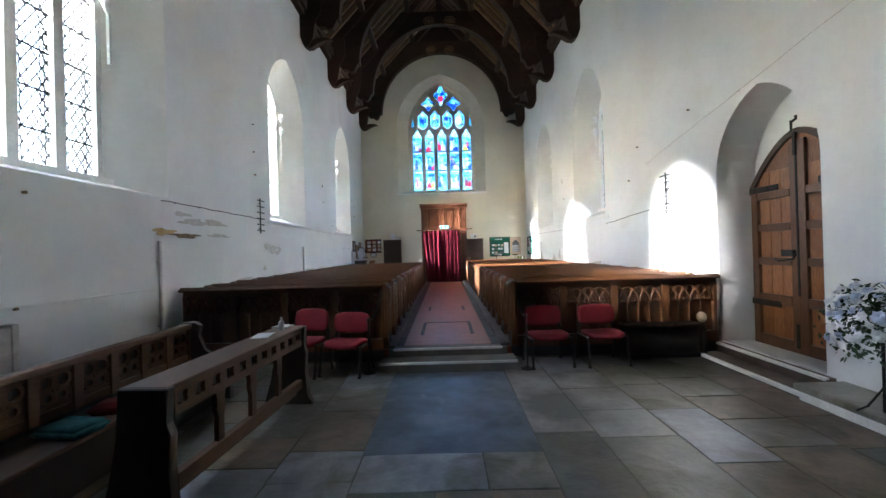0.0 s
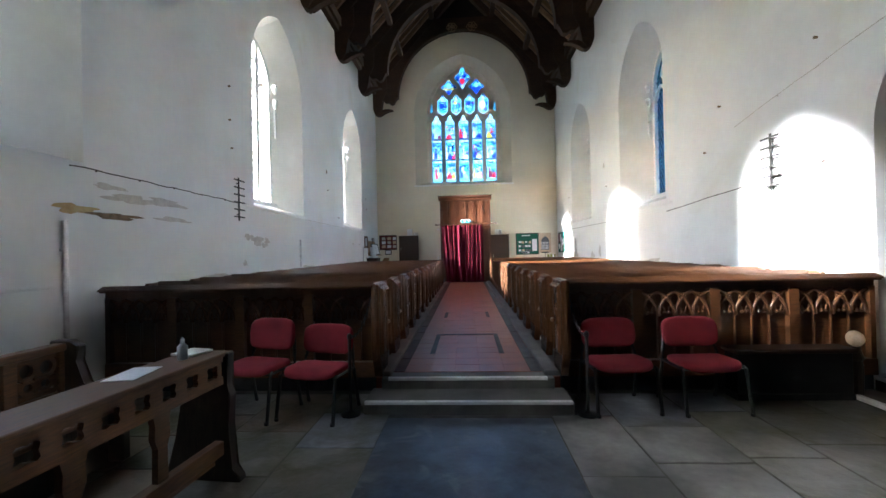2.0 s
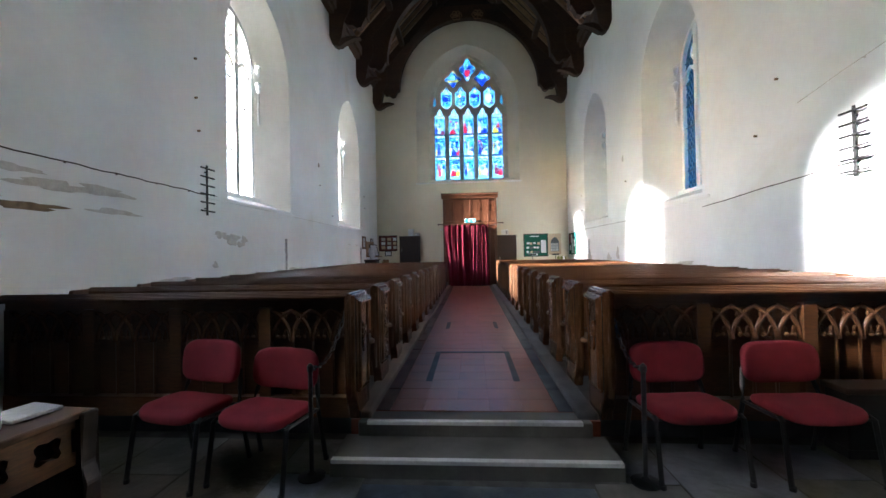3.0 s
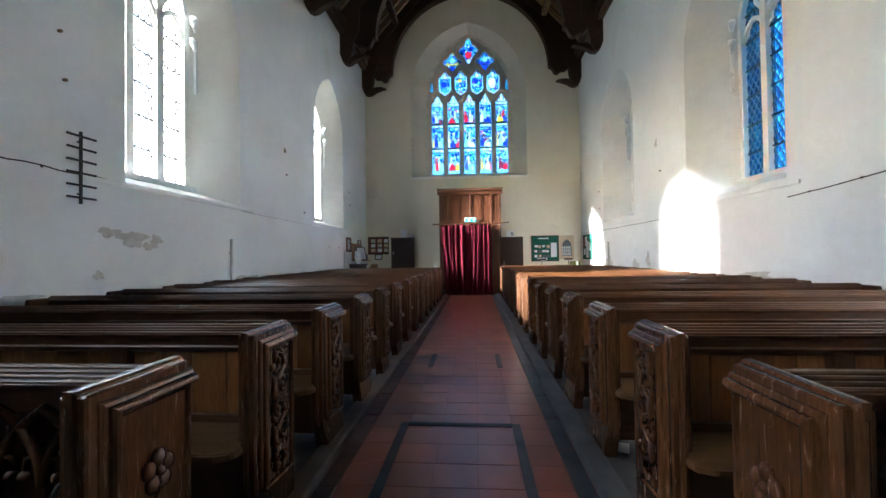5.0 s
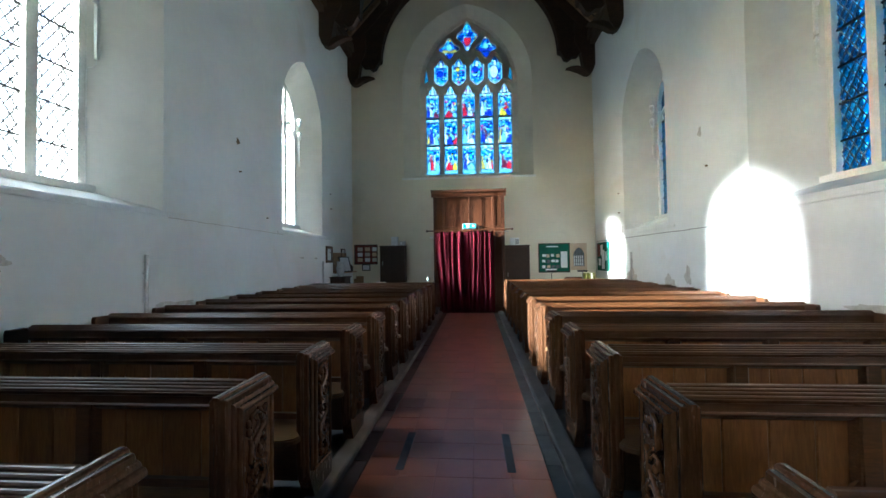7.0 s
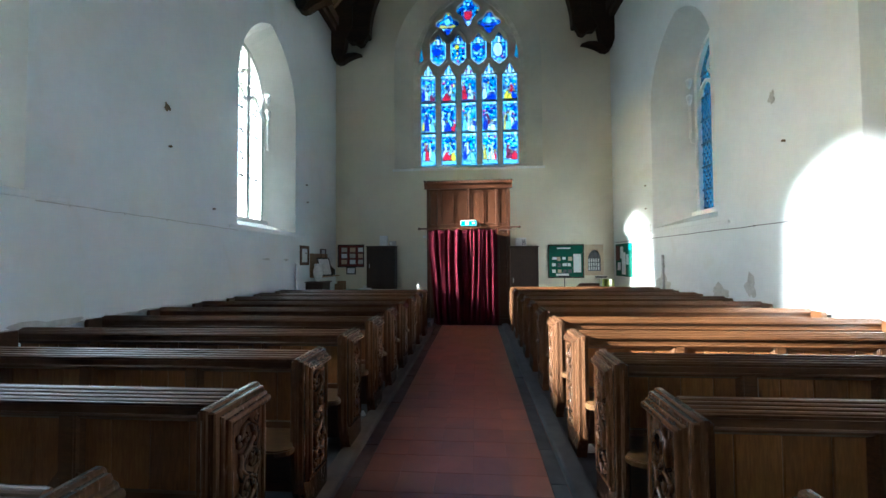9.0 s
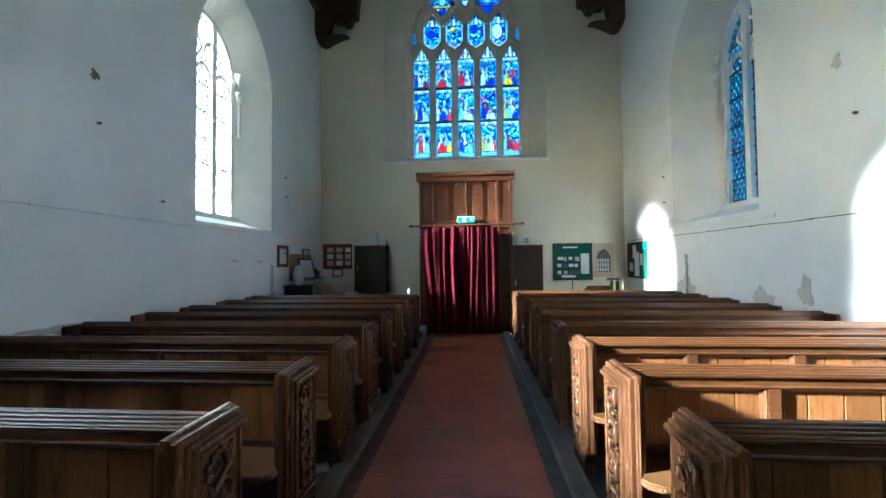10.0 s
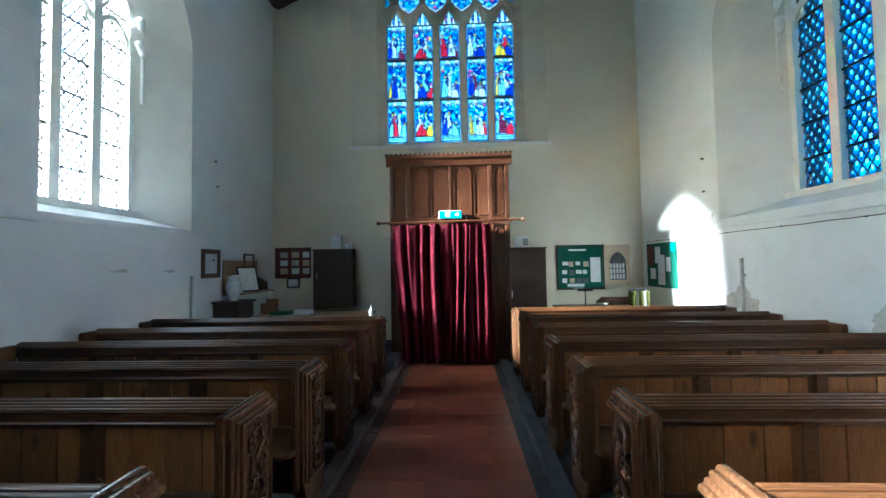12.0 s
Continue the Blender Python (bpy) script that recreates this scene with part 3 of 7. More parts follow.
for i, o in enumerate(L_WINS):
    side_window("window_%d" % (i + 1), o, to_left, M_CLEAR, True, "three-light pointed window with clear diamond leaded glass")
for i, o in enumerate(R_WINS):
    side_window("window_%d" % (i + 4), o, to_right, M_BLUE, True, "three-light pointed window with blue patterned leaded glass")


def west_window():
    o = {"back": (0.08, 1.56, 4.44, 7.3, 2.28), "depth": W_WIN["depth"]}
    c, w, sill, spring, rise = o["back"]
    d = o["depth"]
    root = thing("window_6", "tall five-light stained glass window with stone tracery", "window", kind="structure")
    bm = bmesh.new()
    strip(bm, opening_outline(o, True), 0.17, d - 0.03, d + 0.2, to_west)
    part("window_frame", bm, M_STONE, root)
    lw = (2 * w - 0.17) / 5
    us = [c - w + 0.085 + lw * i for i in range(6)]
    mids = [(us[i] + us[i + 1]) / 2 for i in range(5)]
    g = lw / 2 - 0.065

    def head(u):
        return arch_z(o["back"], u) - 0.05

    def foil(x, z, r, tall=1.0):
        return [(x + r * math.cos(t) * (0.83 + 0.17 * math.cos(4 * t)), z + tall * r * math.sin(t) * (0.83 + 0.17 * math.cos(4 * t))) for t in [q * math.tau / 32 for q in range(32)]]

    def mirrored(m, pts):
        return [(m - x, z) for x, z in pts] + [(m + x, z) for x, z in pts[-2::-1]]

    def cusped(m, z, top):
        """The head of a light: shoulders, a cusp and a narrow pinnacle."""
        h = top - z
        return mirrored(m, [(g, z), (g * 0.86, z + h * 0.20), (g * 0.55, z + h * 0.18), (g * 0.50, z + h * 0.45), (g * 0.26, z + h * 0.72), (0, top)])
    shapes = []
    for i in range(5):
        shapes.append([(mids[i] - g, sill)] + cusped(mids[i], 7.06, 7.42) + [(mids[i] + g, sill)])
    for i in range(1, 5):
        shapes.append([(us[i], 7.36), (us[i] - g, 7.53)] + cusped(us[i], 8.04, 8.34) + [(us[i] + g, 7.53)])
    for s in (-1, 1):
        e = c + s * (w - 0.10)
        shapes.append([(e, 7.42), (e - s * 0.02, 7.78), (e - s * 0.10, 8.02), (e - s * 0.17, 7.55)])
        shapes.append(foil(c + s * 0.60, 8.60, 0.37))
    shapes.append(foil(c, 8.99, 0.37, 1.38))

    def inside(p, poly):
        hit = False
        for a, b in zip(poly, poly[1:] + poly[:1]):
            if (a[1] > p[1]) != (b[1] > p[1]) and p[0] < a[0] + (p[1] - a[1]) * (b[0] - a[0]) / (b[1] - a[1]):
                hit = not hit
        return hit
    # the stone plate between the lights
    bm = bmesh.new()
    st = 0.022
    nz = int((9.6 - 7.0) / st)
    nx = int(2 * w / st)
    for k in range(nz):
        z = 7.0 + st * (k + 0.5)
        run0 = None
        for i in range(nx + 1):
            x = c - w + st * (i + 0.5)
            solid = i < nx and z < arch_z(o["back"], x) and not any(inside((x, z), p) for p in shapes)
            if solid and run0 is None:
                run0 = x - st / 2
            if not solid and run0 is not None:
                box(bm, run0, x - st / 2, WY + d + 0.03, WY + d + 0.12, z - st / 2, z + st / 2)
                run0 = None
    part("tracery_plate", bm, M_STONE, root)
    for i, p in enumerate(shapes):
        bm = bmesh.new()
        if i < 5:
            line = arch(mids[i], g + 0.05, 7.02, 0.54, 8)
        elif i < 9:
            line = arch(us[i - 4], g + 0.04, 8.0, 0.46, 8)
        else:
            line = p + p[:1]
        strip(bm, line, 0.04, d - 0.015, d + 0.13, to_west)
        part("tracery_moulding", bm, M_STONE, root)
    for u in us:
        bm = bmesh.new()
        strip(bm, [(u, sill), (u, 7.2)], 0.13, d - 0.02, d + 0.16, to_west)
        part("mullion", bm, M_STONE, root)
    tiers = [sill + 0.03, 5.40, 6.30, 7.45]
    rng = random.Random(5)
    glass = {"R": M_REDGLASS, "N": M_NAVYGLASS, "W": M_PALEGLASS, "G": M_GOLDGLASS, "M": M_MAROONGLASS, "O": M_OLIVEGLASS, "E": M_GREENGLASS, "C": M_CYANGLASS}
    # the robes in each scene: a capital stands, a small letter kneels
    scenes = [["CRWc", "WrCg", "NWce", "OCWr", "CMwr"], ["GNwC", "WnCr", "CWwn", "NMwc", "OCWn"], ["NWCm", "CrWc", "RnWm", "WCnn", "CgRn"]]

    def leaded(lead, pieces, pts, letter, y, name="glass_piece"):
        """Marks out one piece of coloured glass and the lead came round it; the smaller y lies on top."""
        pieces.append((y, pts, letter, name))
        strip(lead, pts + pts[:1], 0.010, d + 0.036, d + 0.056, to_west)

    def glaze(pieces, lead, x0, x1, z0, z1, y):
        """Cuts the ground glass and its pieces out of one sheet, so that none lies behind another."""
        step = 0.0125
        pieces = sorted(pieces, key=lambda p: p[0])
        boxes = [(min(q[0] for q in p[1]), max(q[0] for q in p[1]), min(q[1] for q in p[1]), max(q[1] for q in p[1])) for p in pieces]
        sheets = [bmesh.new() for _ in range(len(pieces) + 1)]
        nx, nz = max(1, round((x1 - x0) / step)), max(1, round((z1 - z0) / step))
        sx, sz = (x1 - x0) / nx, (z1 - z0) / nz
        for kz in range(nz):
            z = z0 + sz * (kz + 0.5)
            row = [j for j, bb in enumerate(boxes) if bb[2] <= z <= bb[3]]
            begin, owner = 0, None
            for kx in range(nx + 1):
                x = x0 + sx * (kx + 0.5)
                top = -1 if kx < nx else -2
                if kx < nx:
                    for j in row:
                        if boxes[j][0] <= x <= boxes[j][1] and inside((x, z), pieces[j][1]):
                            top = j
                            break
                if top != owner:
                    if owner is not None:
                        b = sheets[owner]
                        b.faces.new([b.verts.new((x0 + sx * e, WY + d + y, z0 + sz * f)) for e, f in ((begin, kz), (kx, kz), (kx, kz + 1), (begin, kz + 1))])
                    begin, owner = kx, top
        pn = part("pane", sheets[-1], M_STAINED, root)
        for j, p in enumerate(pieces):
            if len(sheets[j].faces):
                part(p[3], sheets[j], glass[p[2]], pn)
            else:
                sheets[j].free()
        part("leading", lead, M_LEAD, pn)
        return pn

    for i in range(5):
        m = mids[i]
        for k in range(3):
            z0, z1 = tiers[k], (tiers[k + 1] if k < 2 else 7.10)
            lead, pieces = bmesh.new(), []
            marks = None
            # pale border, base band and canopy
            for s in (-1, 1):
                e = m + s * (g - 0.015)
                leaded(lead, pieces, [(e - 0.016, z0), (e + 0.016, z0), (e + 0.016, z1 - 0.02), (e - 0.016, z1 - 0.02)], "C", 0.046, "border_strip")
            low = 0.11 if k == 0 else 0.03
            leaded(lead, pieces, [(m - g + 0.04, z0 + 0.01), (m + g - 0.04, z0 + 0.01), (m + g - 0.04, z0 + low), (m - g + 0.04, z0 + low)], "C", 0.048, "inscription_band")
            if k == 0:
                bm = bmesh.new()
                for q in range(9):
                    x = m - g + 0.07 + q * (2 * g - 0.14) / 8
                    box(bm, x - 0.012, x + 0.009, WY + d + 0.040, WY + d + 0.043, z0 + 0.045, z0 + 0.08)
                marks = bm
            cz = z1 - 0.02
            n = 4
            sw = (2 * g - 0.07) / n
            for q in range(n):
                x = m - g + 0.035 + sw * (q + 0.5)
                h = 0.15 + rng.uniform(-0.02, 0.02)
                leaded(lead, pieces, mirrored(x, [(sw * 0.48, cz), (sw * 0.48, cz - h), (sw * 0.36, cz - h), (sw * 0.30, cz - h * 0.62), (0, cz - h * 0.45)])[::-1], "CW"[q % 2], 0.050, "canopy_piece")
            if k == 2:
                for x, h in ((-0.5, 0.16), (0, 0.33), (0.5, 0.16)):
                    leaded(lead, pieces, [(m + x * g - 0.05, 7.08), (m + x * g + 0.05, 7.08), (m + x * g + 0.035, 7.08 + h * 0.6), (m + x * g, 7.08 + h), (m + x * g - 0.035, 7.08 + h * 0.6)], "W", 0.044, "canopy_piece")
            # the scene: robes with pale heads, one behind another
            room = cz - 0.17 - (z0 + low)
            order = list(scenes[k][i])
            for j, ch in enumerate(order):
                x = m + (j - 1.5) * (2 * g - 0.16) / 3.4 + rng.uniform(-0.015, 0.015)
                kneel = ch.islower()
                h = room * (rng.uniform(0.42, 0.55) if kneel else rng.uniform(0.72, 0.92))
                wd = rng.uniform(0.10, 0.13) if kneel else rng.uniform(0.06, 0.095)
                zb = z0 + low + 0.005 + (0 if kneel else rng.uniform(0.0, 0.04))
                lean = rng.uniform(-0.03, 0.03)
                y = 0.050 - 0.006 * ((j * 2 + i) % 4)
                lo = max(m - g + 0.035, x - wd)
                hi = min(m + g - 0.035, x + wd)
                pts = [(lo, zb), (hi, zb), (hi - 0.01, zb + h * 0.3), (x + lean + wd * 0.62, zb + h * 0.66), (x + lean + wd * 0.35, zb + h * 0.8), (x + lean - wd * 0.4, zb + h * 0.8), (x + lean - wd * 0.7, zb + h * 0.6), (lo + 0.012, zb + h * 0.28)]
                leaded(lead, pieces, pts, ch.upper(), y)
                leaded(lead, pieces, [(x + lean + 0.032 * math.cos(t), zb + h * 0.8 + 0.034 + 0.036 * math.sin(t)) for t in [q * math.tau / 8 for q in range(8)]], "W" if (j + i + k) % 3 else "O", y)
                # a fold or sleeve across the robe
                sd = 1 if (j + k) % 2 else -1
                leaded(lead, pieces, [(x + lean, zb + h * 0.62), (x + lean + sd * wd * 0.9, zb + h * 0.44), (x + lean + sd * wd * 0.95, zb + h * 0.52), (x + lean + sd * wd * 0.3, zb + h * 0.74)][::sd], "WC"[j % 2] if ch.upper() not in "WC" else "N", y - 0.005)
            strip(lead, [(us[i] + 0.03, tiers[k + 1] - 0.012 if k < 2 else 7.08), (us[i + 1] - 0.03, tiers[k + 1] - 0.012 if k < 2 else 7.08)], 0.018, d + 0.025, d + 0.04, to_west)
            strip(lead, [(us[i] + 0.03, (z0 + z1) / 2 - 0.05), (us[i + 1] - 0.03, (z0 + z1) / 2 - 0.05)], 0.010, d + 0.025, d + 0.03, to_west)
            edge = [(m - g + 0.006, z0 + 0.006), (m + g - 0.006, z0 + 0.006), (m + g - 0.006, z1 - 0.012), (m - g + 0.006, z1 - 0.012)]
            strip(lead, edge + edge[:1], 0.022, d + 0.030, d + 0.056, to_west)
            pn = glaze(pieces, lead, m - g - 0.02, m + g + 0.02, z0 - (0.05 if k == 0 else 0), tiers[k + 1], 0.06)
            if marks:
                part("inscription", marks, M_LEAD, pn)
    for i in range(1, 5):
        lead, pieces = bmesh.new(), []
        for s in (-1, 1):
            e = us[i] + s * (g - 0.02)
            leaded(lead, pieces, [(e - 0.022, 7.50), (e + 0.022, 7.50), (e + 0.022, 8.06), (e - 0.022, 8.06)], "C", 0.060, "border_strip")
            leaded(lead, pieces, [(us[i], 7.37), (us[i] + s * g, 7.52), (us[i] + s * g, 7.58), (us[i], 7.43)], "W", 0.058, "border_strip")
        for x, h in ((-0.5, 0.18), (0, 0.34), (0.5, 0.18)):
            leaded(lead, pieces, [(us[i] + x * g - 0.05, 8.0), (us[i] + x * g + 0.05, 8.0), (us[i] + x * g + 0.03, 8.0 + h * 0.6), (us[i] + x * g, 8.0 + h), (us[i] + x * g - 0.03, 8.0 + h * 0.6)], "CWC"[int(2 * x + 1)], 0.056, "canopy_piece")
        x, z, r = us[i] - 0.04, (7.80, 7.92, 7.88, 7.80)[i - 1], (0.13, 0.07, 0.10, 0.14)[i - 1]
        leaded(lead, pieces, [(x + r * math.cos(t), z + r * (1.0 + 0.5 * (i == 4)) * math.sin(t)) for t in [q * math.tau / 10 for q in range(10)]], "NGNW"[i - 1], 0.056)
        glaze(pieces, lead, us[i] - g, us[i] + g, 7.34, 8.42, 0.072)
    for s in (-1, 1):
        a, b = sorted((c + s * (w - 0.30), c + s * (w - 0.05)))
        part("pane", pane(a, b, 7.35, lambda u: 8.10, to_west, d + 0.084, 2), M_CYANGLASS, root)
        x = c + s * 0.60
        lead, pieces = bmesh.new(), []
        leaded(lead, pieces, [(x + 0.09 * math.cos(t), 8.68 + 0.12 * math.sin(t)) for t in [q * math.tau / 10 for q in range(10)]], "C", 0.066)
        leaded(lead, pieces, [(x - 0.27, 8.50), (x + 0.27, 8.50), (x + 0.20, 8.62), (x, 8.56), (x - 0.20, 8.62)], "O" if s < 0 else "N", 0.070)
        leaded(lead, pieces, [(x - 0.09, 8.48), (x - 0.06, 8.30), (x + 0.06, 8.30), (x + 0.09, 8.48)], "N", 0.066)
        glaze(pieces, lead, x - 0.39, x + 0.39, 8.20, 9.0, 0.084)
    lead, pieces = bmesh.new(), []
    leaded(lead, pieces, [(c - 0.12, 9.0), (c - 0.11, 8.80), (c, 8.70), (c + 0.11, 8.80), (c + 0.12, 9.0)], "R", 0.080)
    leaded(lead, pieces, [(c - 0.09, 8.70), (c, 8.56), (c + 0.09, 8.70)], "W", 0.076)
    glaze(pieces, lead, c - 0.39, c + 0.39, 8.46, 9.52, 0.096)
    bm = bmesh.new()
    box(bm, c - 2.16, c + 2.08, WY - 0.02, WY + 0.30, 4.22, 4.285)
    part("window_sill", bm, M_WHITESTONE, root)
    root.location = (W_SIDE, 0, W_RISE)


west_window()

# ---- roof ----
RIDGE, EAVE = 13.0, 8.75
roof = thing("ceiling", "dark open timber roof boarding", "ceiling", kind="structure")
bm = bmesh.new()
for s in (-1, 1):
    prism(bm, [(0.04, RIDGE), (0.04 + s * 4.9, EAVE - 0.75), (0.04 + s * 4.9, EAVE - 0.60), (0.04, RIDGE + 0.15)], "y", EY - 0.6, WY + 0.7)
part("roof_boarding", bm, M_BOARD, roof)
bm = bmesh.new()
y = EY
while y < WY - 0.1:
    for s in (-1, 1):
        prism(bm, [(0.04 + s * 0.02, RIDGE - 0.02), (0.04 + s * 4.2, EAVE - 0.30 + 0.10), (0.04 + s * 4.2, EAVE - 0.42), (0.04 + s * 0.02, RIDGE - 0.16)], "y", y, y + 0.10)
    y += 0.42
part("rafters", bm, M_RAFTER, roof)
bm = bmesh.new()
for s in (-1, 1):
    for f in (0.30, 0.62):
        x, z = 0.04 + s * 4.2 * f, RIDGE - (RIDGE - EAVE + 0.35) * f - 0.14
        box(bm, x - 0.09, x + 0.09, EY, WY, z - 0.2, z)
    x = LX if s < 0 else RX
    box(bm, min(x, x - s * 0.22), max(x, x - s * 0.22), EY, WY, 8.36, 8.62)
    box(bm, min(x, x - s * 0.14), max(x, x - s * 0.14), EY, WY, 8.22, 8.36)
box(bm, -0.08, 0.16, EY, WY, RIDGE - 0.4, RIDGE - 0.1)
part("purlins", bm, M_ROOF, roof)


def truss():
    """An arch-braced truss on wall posts with carved brackets."""
    root = thing("roof_truss", "dark oak arch-braced roof truss with carved brackets", "roof truss", "roof trusses")
    for s, wx in ((-1, LX), (1, RX)):
        cx = 0.04

        def X(v):
            return wx - s * v
        bm = bmesh.new()
        prism(bm, [(X(0), 8.9), (X(0), 7.62), (X(0.08), 7.40), (X(0.20), 7.33), (X(0.34), 7.55), (X(0.42), 8.0), (X(0.60), 8.35), (X(0.60), 8.9)], "y", -0.13, 0.13)
        part("wall_post", bm, M_ROOF, root)
        bm = bmesh.new()
        prism(bm, [(X(0.15), 7.34), (X(0.30), 7.33), (X(0.48), 7.46), (X(0.66), 7.53), (X(0.86), 7.55), (X(0.68), 7.61), (X(0.48), 7.61), (X(0.34), 7.56)], "y", -0.10, 0.10)
        bmesh.ops.bevel(bm, geom=bm.edges[:], offset=0.012, segments=1, affect="EDGES")
        part("corbel_wing", bm, M_ROOF, root)
        bm = bmesh.new()
        inner = [(cx + s * 2.78 * math.cos(t), 8.1 + 2.78 * math.sin(t)) for t in [q * math.pi / 2 / 14 for q in range(15)]]
        outer = [(cx, 11.3), (cx + s * 1.6, 11.2), (cx + s * 2.9, 9.9), (X(0.1), 9.1), (X(0.1), 8.5)]
        low = [(X(0.40), 8.02), (X(0.52), 7.90), (X(0.66), 7.90), (X(0.78), 7.80), (X(0.90), 7.84), (X(0.96), 7.96)]
        prism(bm, low + inner + outer, "y", -0.10, 0.10)
        part("arch_brace", bm, M_ROOF, root)
        bm = bmesh.new()
        prism(bm, [(cx + s * 0.05, RIDGE - 0.2), (cx + s * 4.15, EAVE - 0.45), (cx + s * 4.15, EAVE - 0.75), (cx + s * 0.05, RIDGE - 0.55)], "y", -0.12, 0.12)
        part("principal_rafter", bm, M_ROOF, root)
        bm = bmesh.new()
        strip(bm, [(p[0] * 1.0, p[1] - 0.03) for p in inner], 0.07, -0.13, 0.13, lambda u, z, d: (u, d, z))
        part("arch_moulding", bm, M_ROOF, root)
    bm = bmesh.new()
    box(bm, -2.0, 2.08, -0.11, 0.11, 11.05, 11.32)
    part("collar_beam", bm, M_ROOF, root)
    for s in (-1, 1):
        bm = bmesh.new()
        for k in range(6):
            a = k * math.tau / 6
            tube(bm, [(0.04 + s * 0.42 + 0.13 * math.cos(a) + 0.09 * math.cos(b), -0.12, 10.92 + 0.10 * math.sin(a) + 0.09 * math.sin(b)) for b in [q * math.tau / 8 for q in range(8)]], 0.02, 4, True)
        part("carved_rosette", bm, M_RAFTER, root, "pierced carved rosette")
    return root


# dark boarding in the gable above the last arch
bm = bmesh.new()
rim = [(0.04 + 2.80 * math.cos(t), 8.1 + 2.80 * math.sin(t)) for t in [q * math.pi / 20 for q in range(21)]]
prism(bm, rim + [(LX, 8.1), (LX, 8.9), (0.04, RIDGE), (RX, 8.9), (RX, 8.1)], "y", WY - 0.05, WY - 0.02)
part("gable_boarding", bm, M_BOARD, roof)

first = truss()
first.location = (0, 17.4, 0)
for ty in (14.75, 12.1, 9.45, 6.8, 4.15, 1.5, -1.15):
    copy_thing(first, pose(0, ty, 0))
copy_thing(first, pose(0, WY - 0.28, 0))

# ---- floors ----
setting("ground", slab(-400, 400, -400, 400, -0.6, -0.5), M_GRASS, "grass outside the church to the horizon", "ground")
floor = setting("floor", slab(LX - 0.05, RX + 0.4, EY, WY, -0.30, FLOOR - 0.0045), M_MORTAR, "worn flagstone church floor", "floor")
plat = setting("pew_platform", slab(LX, -0.86, 6.69, WY, -0.012, 0.335), M_KERB, "low stone platform under the benches", "platform")
plat2 = setting("pew_platform.001", slab(0.88, RX, 6.69, WY, -0.012, 0.335), M_KERB, "low stone platform under the benches", "platform")
aisle = setting("aisle", slab(-0.86, 0.88, 6.44, WY, -0.012, AISLE - 0.003), M_JOINT, "raised aisle of red quarry tiles with grey edging", "floor")
for s, x in ((-1, -0.79), (1, 0.81)):
    bm = rounded(x - 0.07, x + 0.07, 6.46, 18.3, 0.30, 0.385, 0.02)
    part("kerb", bm, M_KERB if s > 0 else M_BROWNKERB, aisle, "worn grey stone kerb")
steps = thing("steps", "two worn stone steps with white nosing lines", "steps", kind="structure")
part("tread", rounded(-0.89, 0.91, 6.06, 6.44, 0.0, 0.237, 0.012), M_STEP, steps)
part("tread", rounded(-0.80, 0.82, 6.40, 6.60, 0.0, 0.338, 0.012), M_STEP, steps)
part("nosing", rounded(-0.88, 0.90, 6.056, 6.10, 0.215, 0.242, 0.004), M_WHITE, steps, "scuffed white nosing strip")
part("nosing", rounded(-0.735, 0.755, 6.396, 6.44, 0.315, 0.343, 0.004), M_WHITE, steps, "scuffed white nosing strip")
dstep = thing("door_steps", "stone door steps with white painted edges", "steps", kind="structure")
part("tread", rounded(3.46, 3.80, 4.85, 6.55, -0.01, 0.165, 0.01), M_BROWNKERB, dstep)
part("tread", rounded(3.76, 4.32, 4.92, 6.56, -0.01, 0.285, 0.01), M_BROWNKERB, dstep)
part("nosing", rounded(3.45, 3.50, 4.85, 6.55, 0.13, 0.172, 0.006), M_WHITE, dstep, "scuffed white edge")
part("nosing", rounded(3.75, 3.80, 4.92, 6.56, 0.26, 0.292, 0.006), M_WHITE, dstep, "scuffed white edge")
ledge = thing("wall_ledge", "low whitewashed ledge with a mossy stone top", "ledge", kind="structure")
part("ledge_face", rounded(3.40, RX, 1.0, 4.82, -0.01, 0.22, 0.02), M_WHITE, ledge)
part("ledge_top", rounded(3.36, RX, 0.98, 4.84, 0.22, 0.29, 0.02), M_FLAG, ledge)


# ---- benches ----
def vine(rng, w, z0, z1):
    """Carved relief of a winding stem with leaves and grapes, in the plane y, z, standing out towards -x."""
    bm = bmesh.new()
    n = 30
    stem = []
    turns = rng.choice([2.0, 2.5, 3.0])
    for i in range(n + 1):
        f = i / n
        stem.append((0.0, w * 0.30 * math.sin(f * math.tau * turns), z0 + (z1 - z0) * f))
    tube(bm, stem, 0.011, 5)
    for k in range(int(turns * 2)):
        f = (k + 0.5) / (turns * 2)
        zc = z0 + (z1 - z0) * f
        side = 1 if math.sin(f * math.tau * turns) > 0 else -1
        cy = -side * w * 0.12
        spiral = [(0.0, cy + (0.055 - 0.0042 * j) * math.cos(j * 0.7) * side, zc + (0.06 - 0.0042 * j) * math.sin(j * 0.7)) for j in range(11)]
        tube(bm, spiral, [0.011 - 0.0005 * j for j in range(11)], 5)
        for q in range(4):
            a = rng.uniform(0, math.tau)
            blob(bm, (-0.002, cy - side * 0.02 + 0.03 * math.cos(a), zc + 0.035 * math.sin(a)), rng.uniform(0.012, 0.02), (0.8, 1, 1.2))
        lf = rng.uniform(-0.02, 0.02)
        prism(bm, [(side * w * 0.25, zc - 0.07), (side * w * 0.36, zc - 0.02 + lf), (side * w * 0.28, zc + 0.01), (side * w * 0.34, zc + 0.06), (side * w * 0.15, zc + 0.03), (side * w * 0.18, zc - 0.03)], "x", -0.014, 0.008)
    return bm


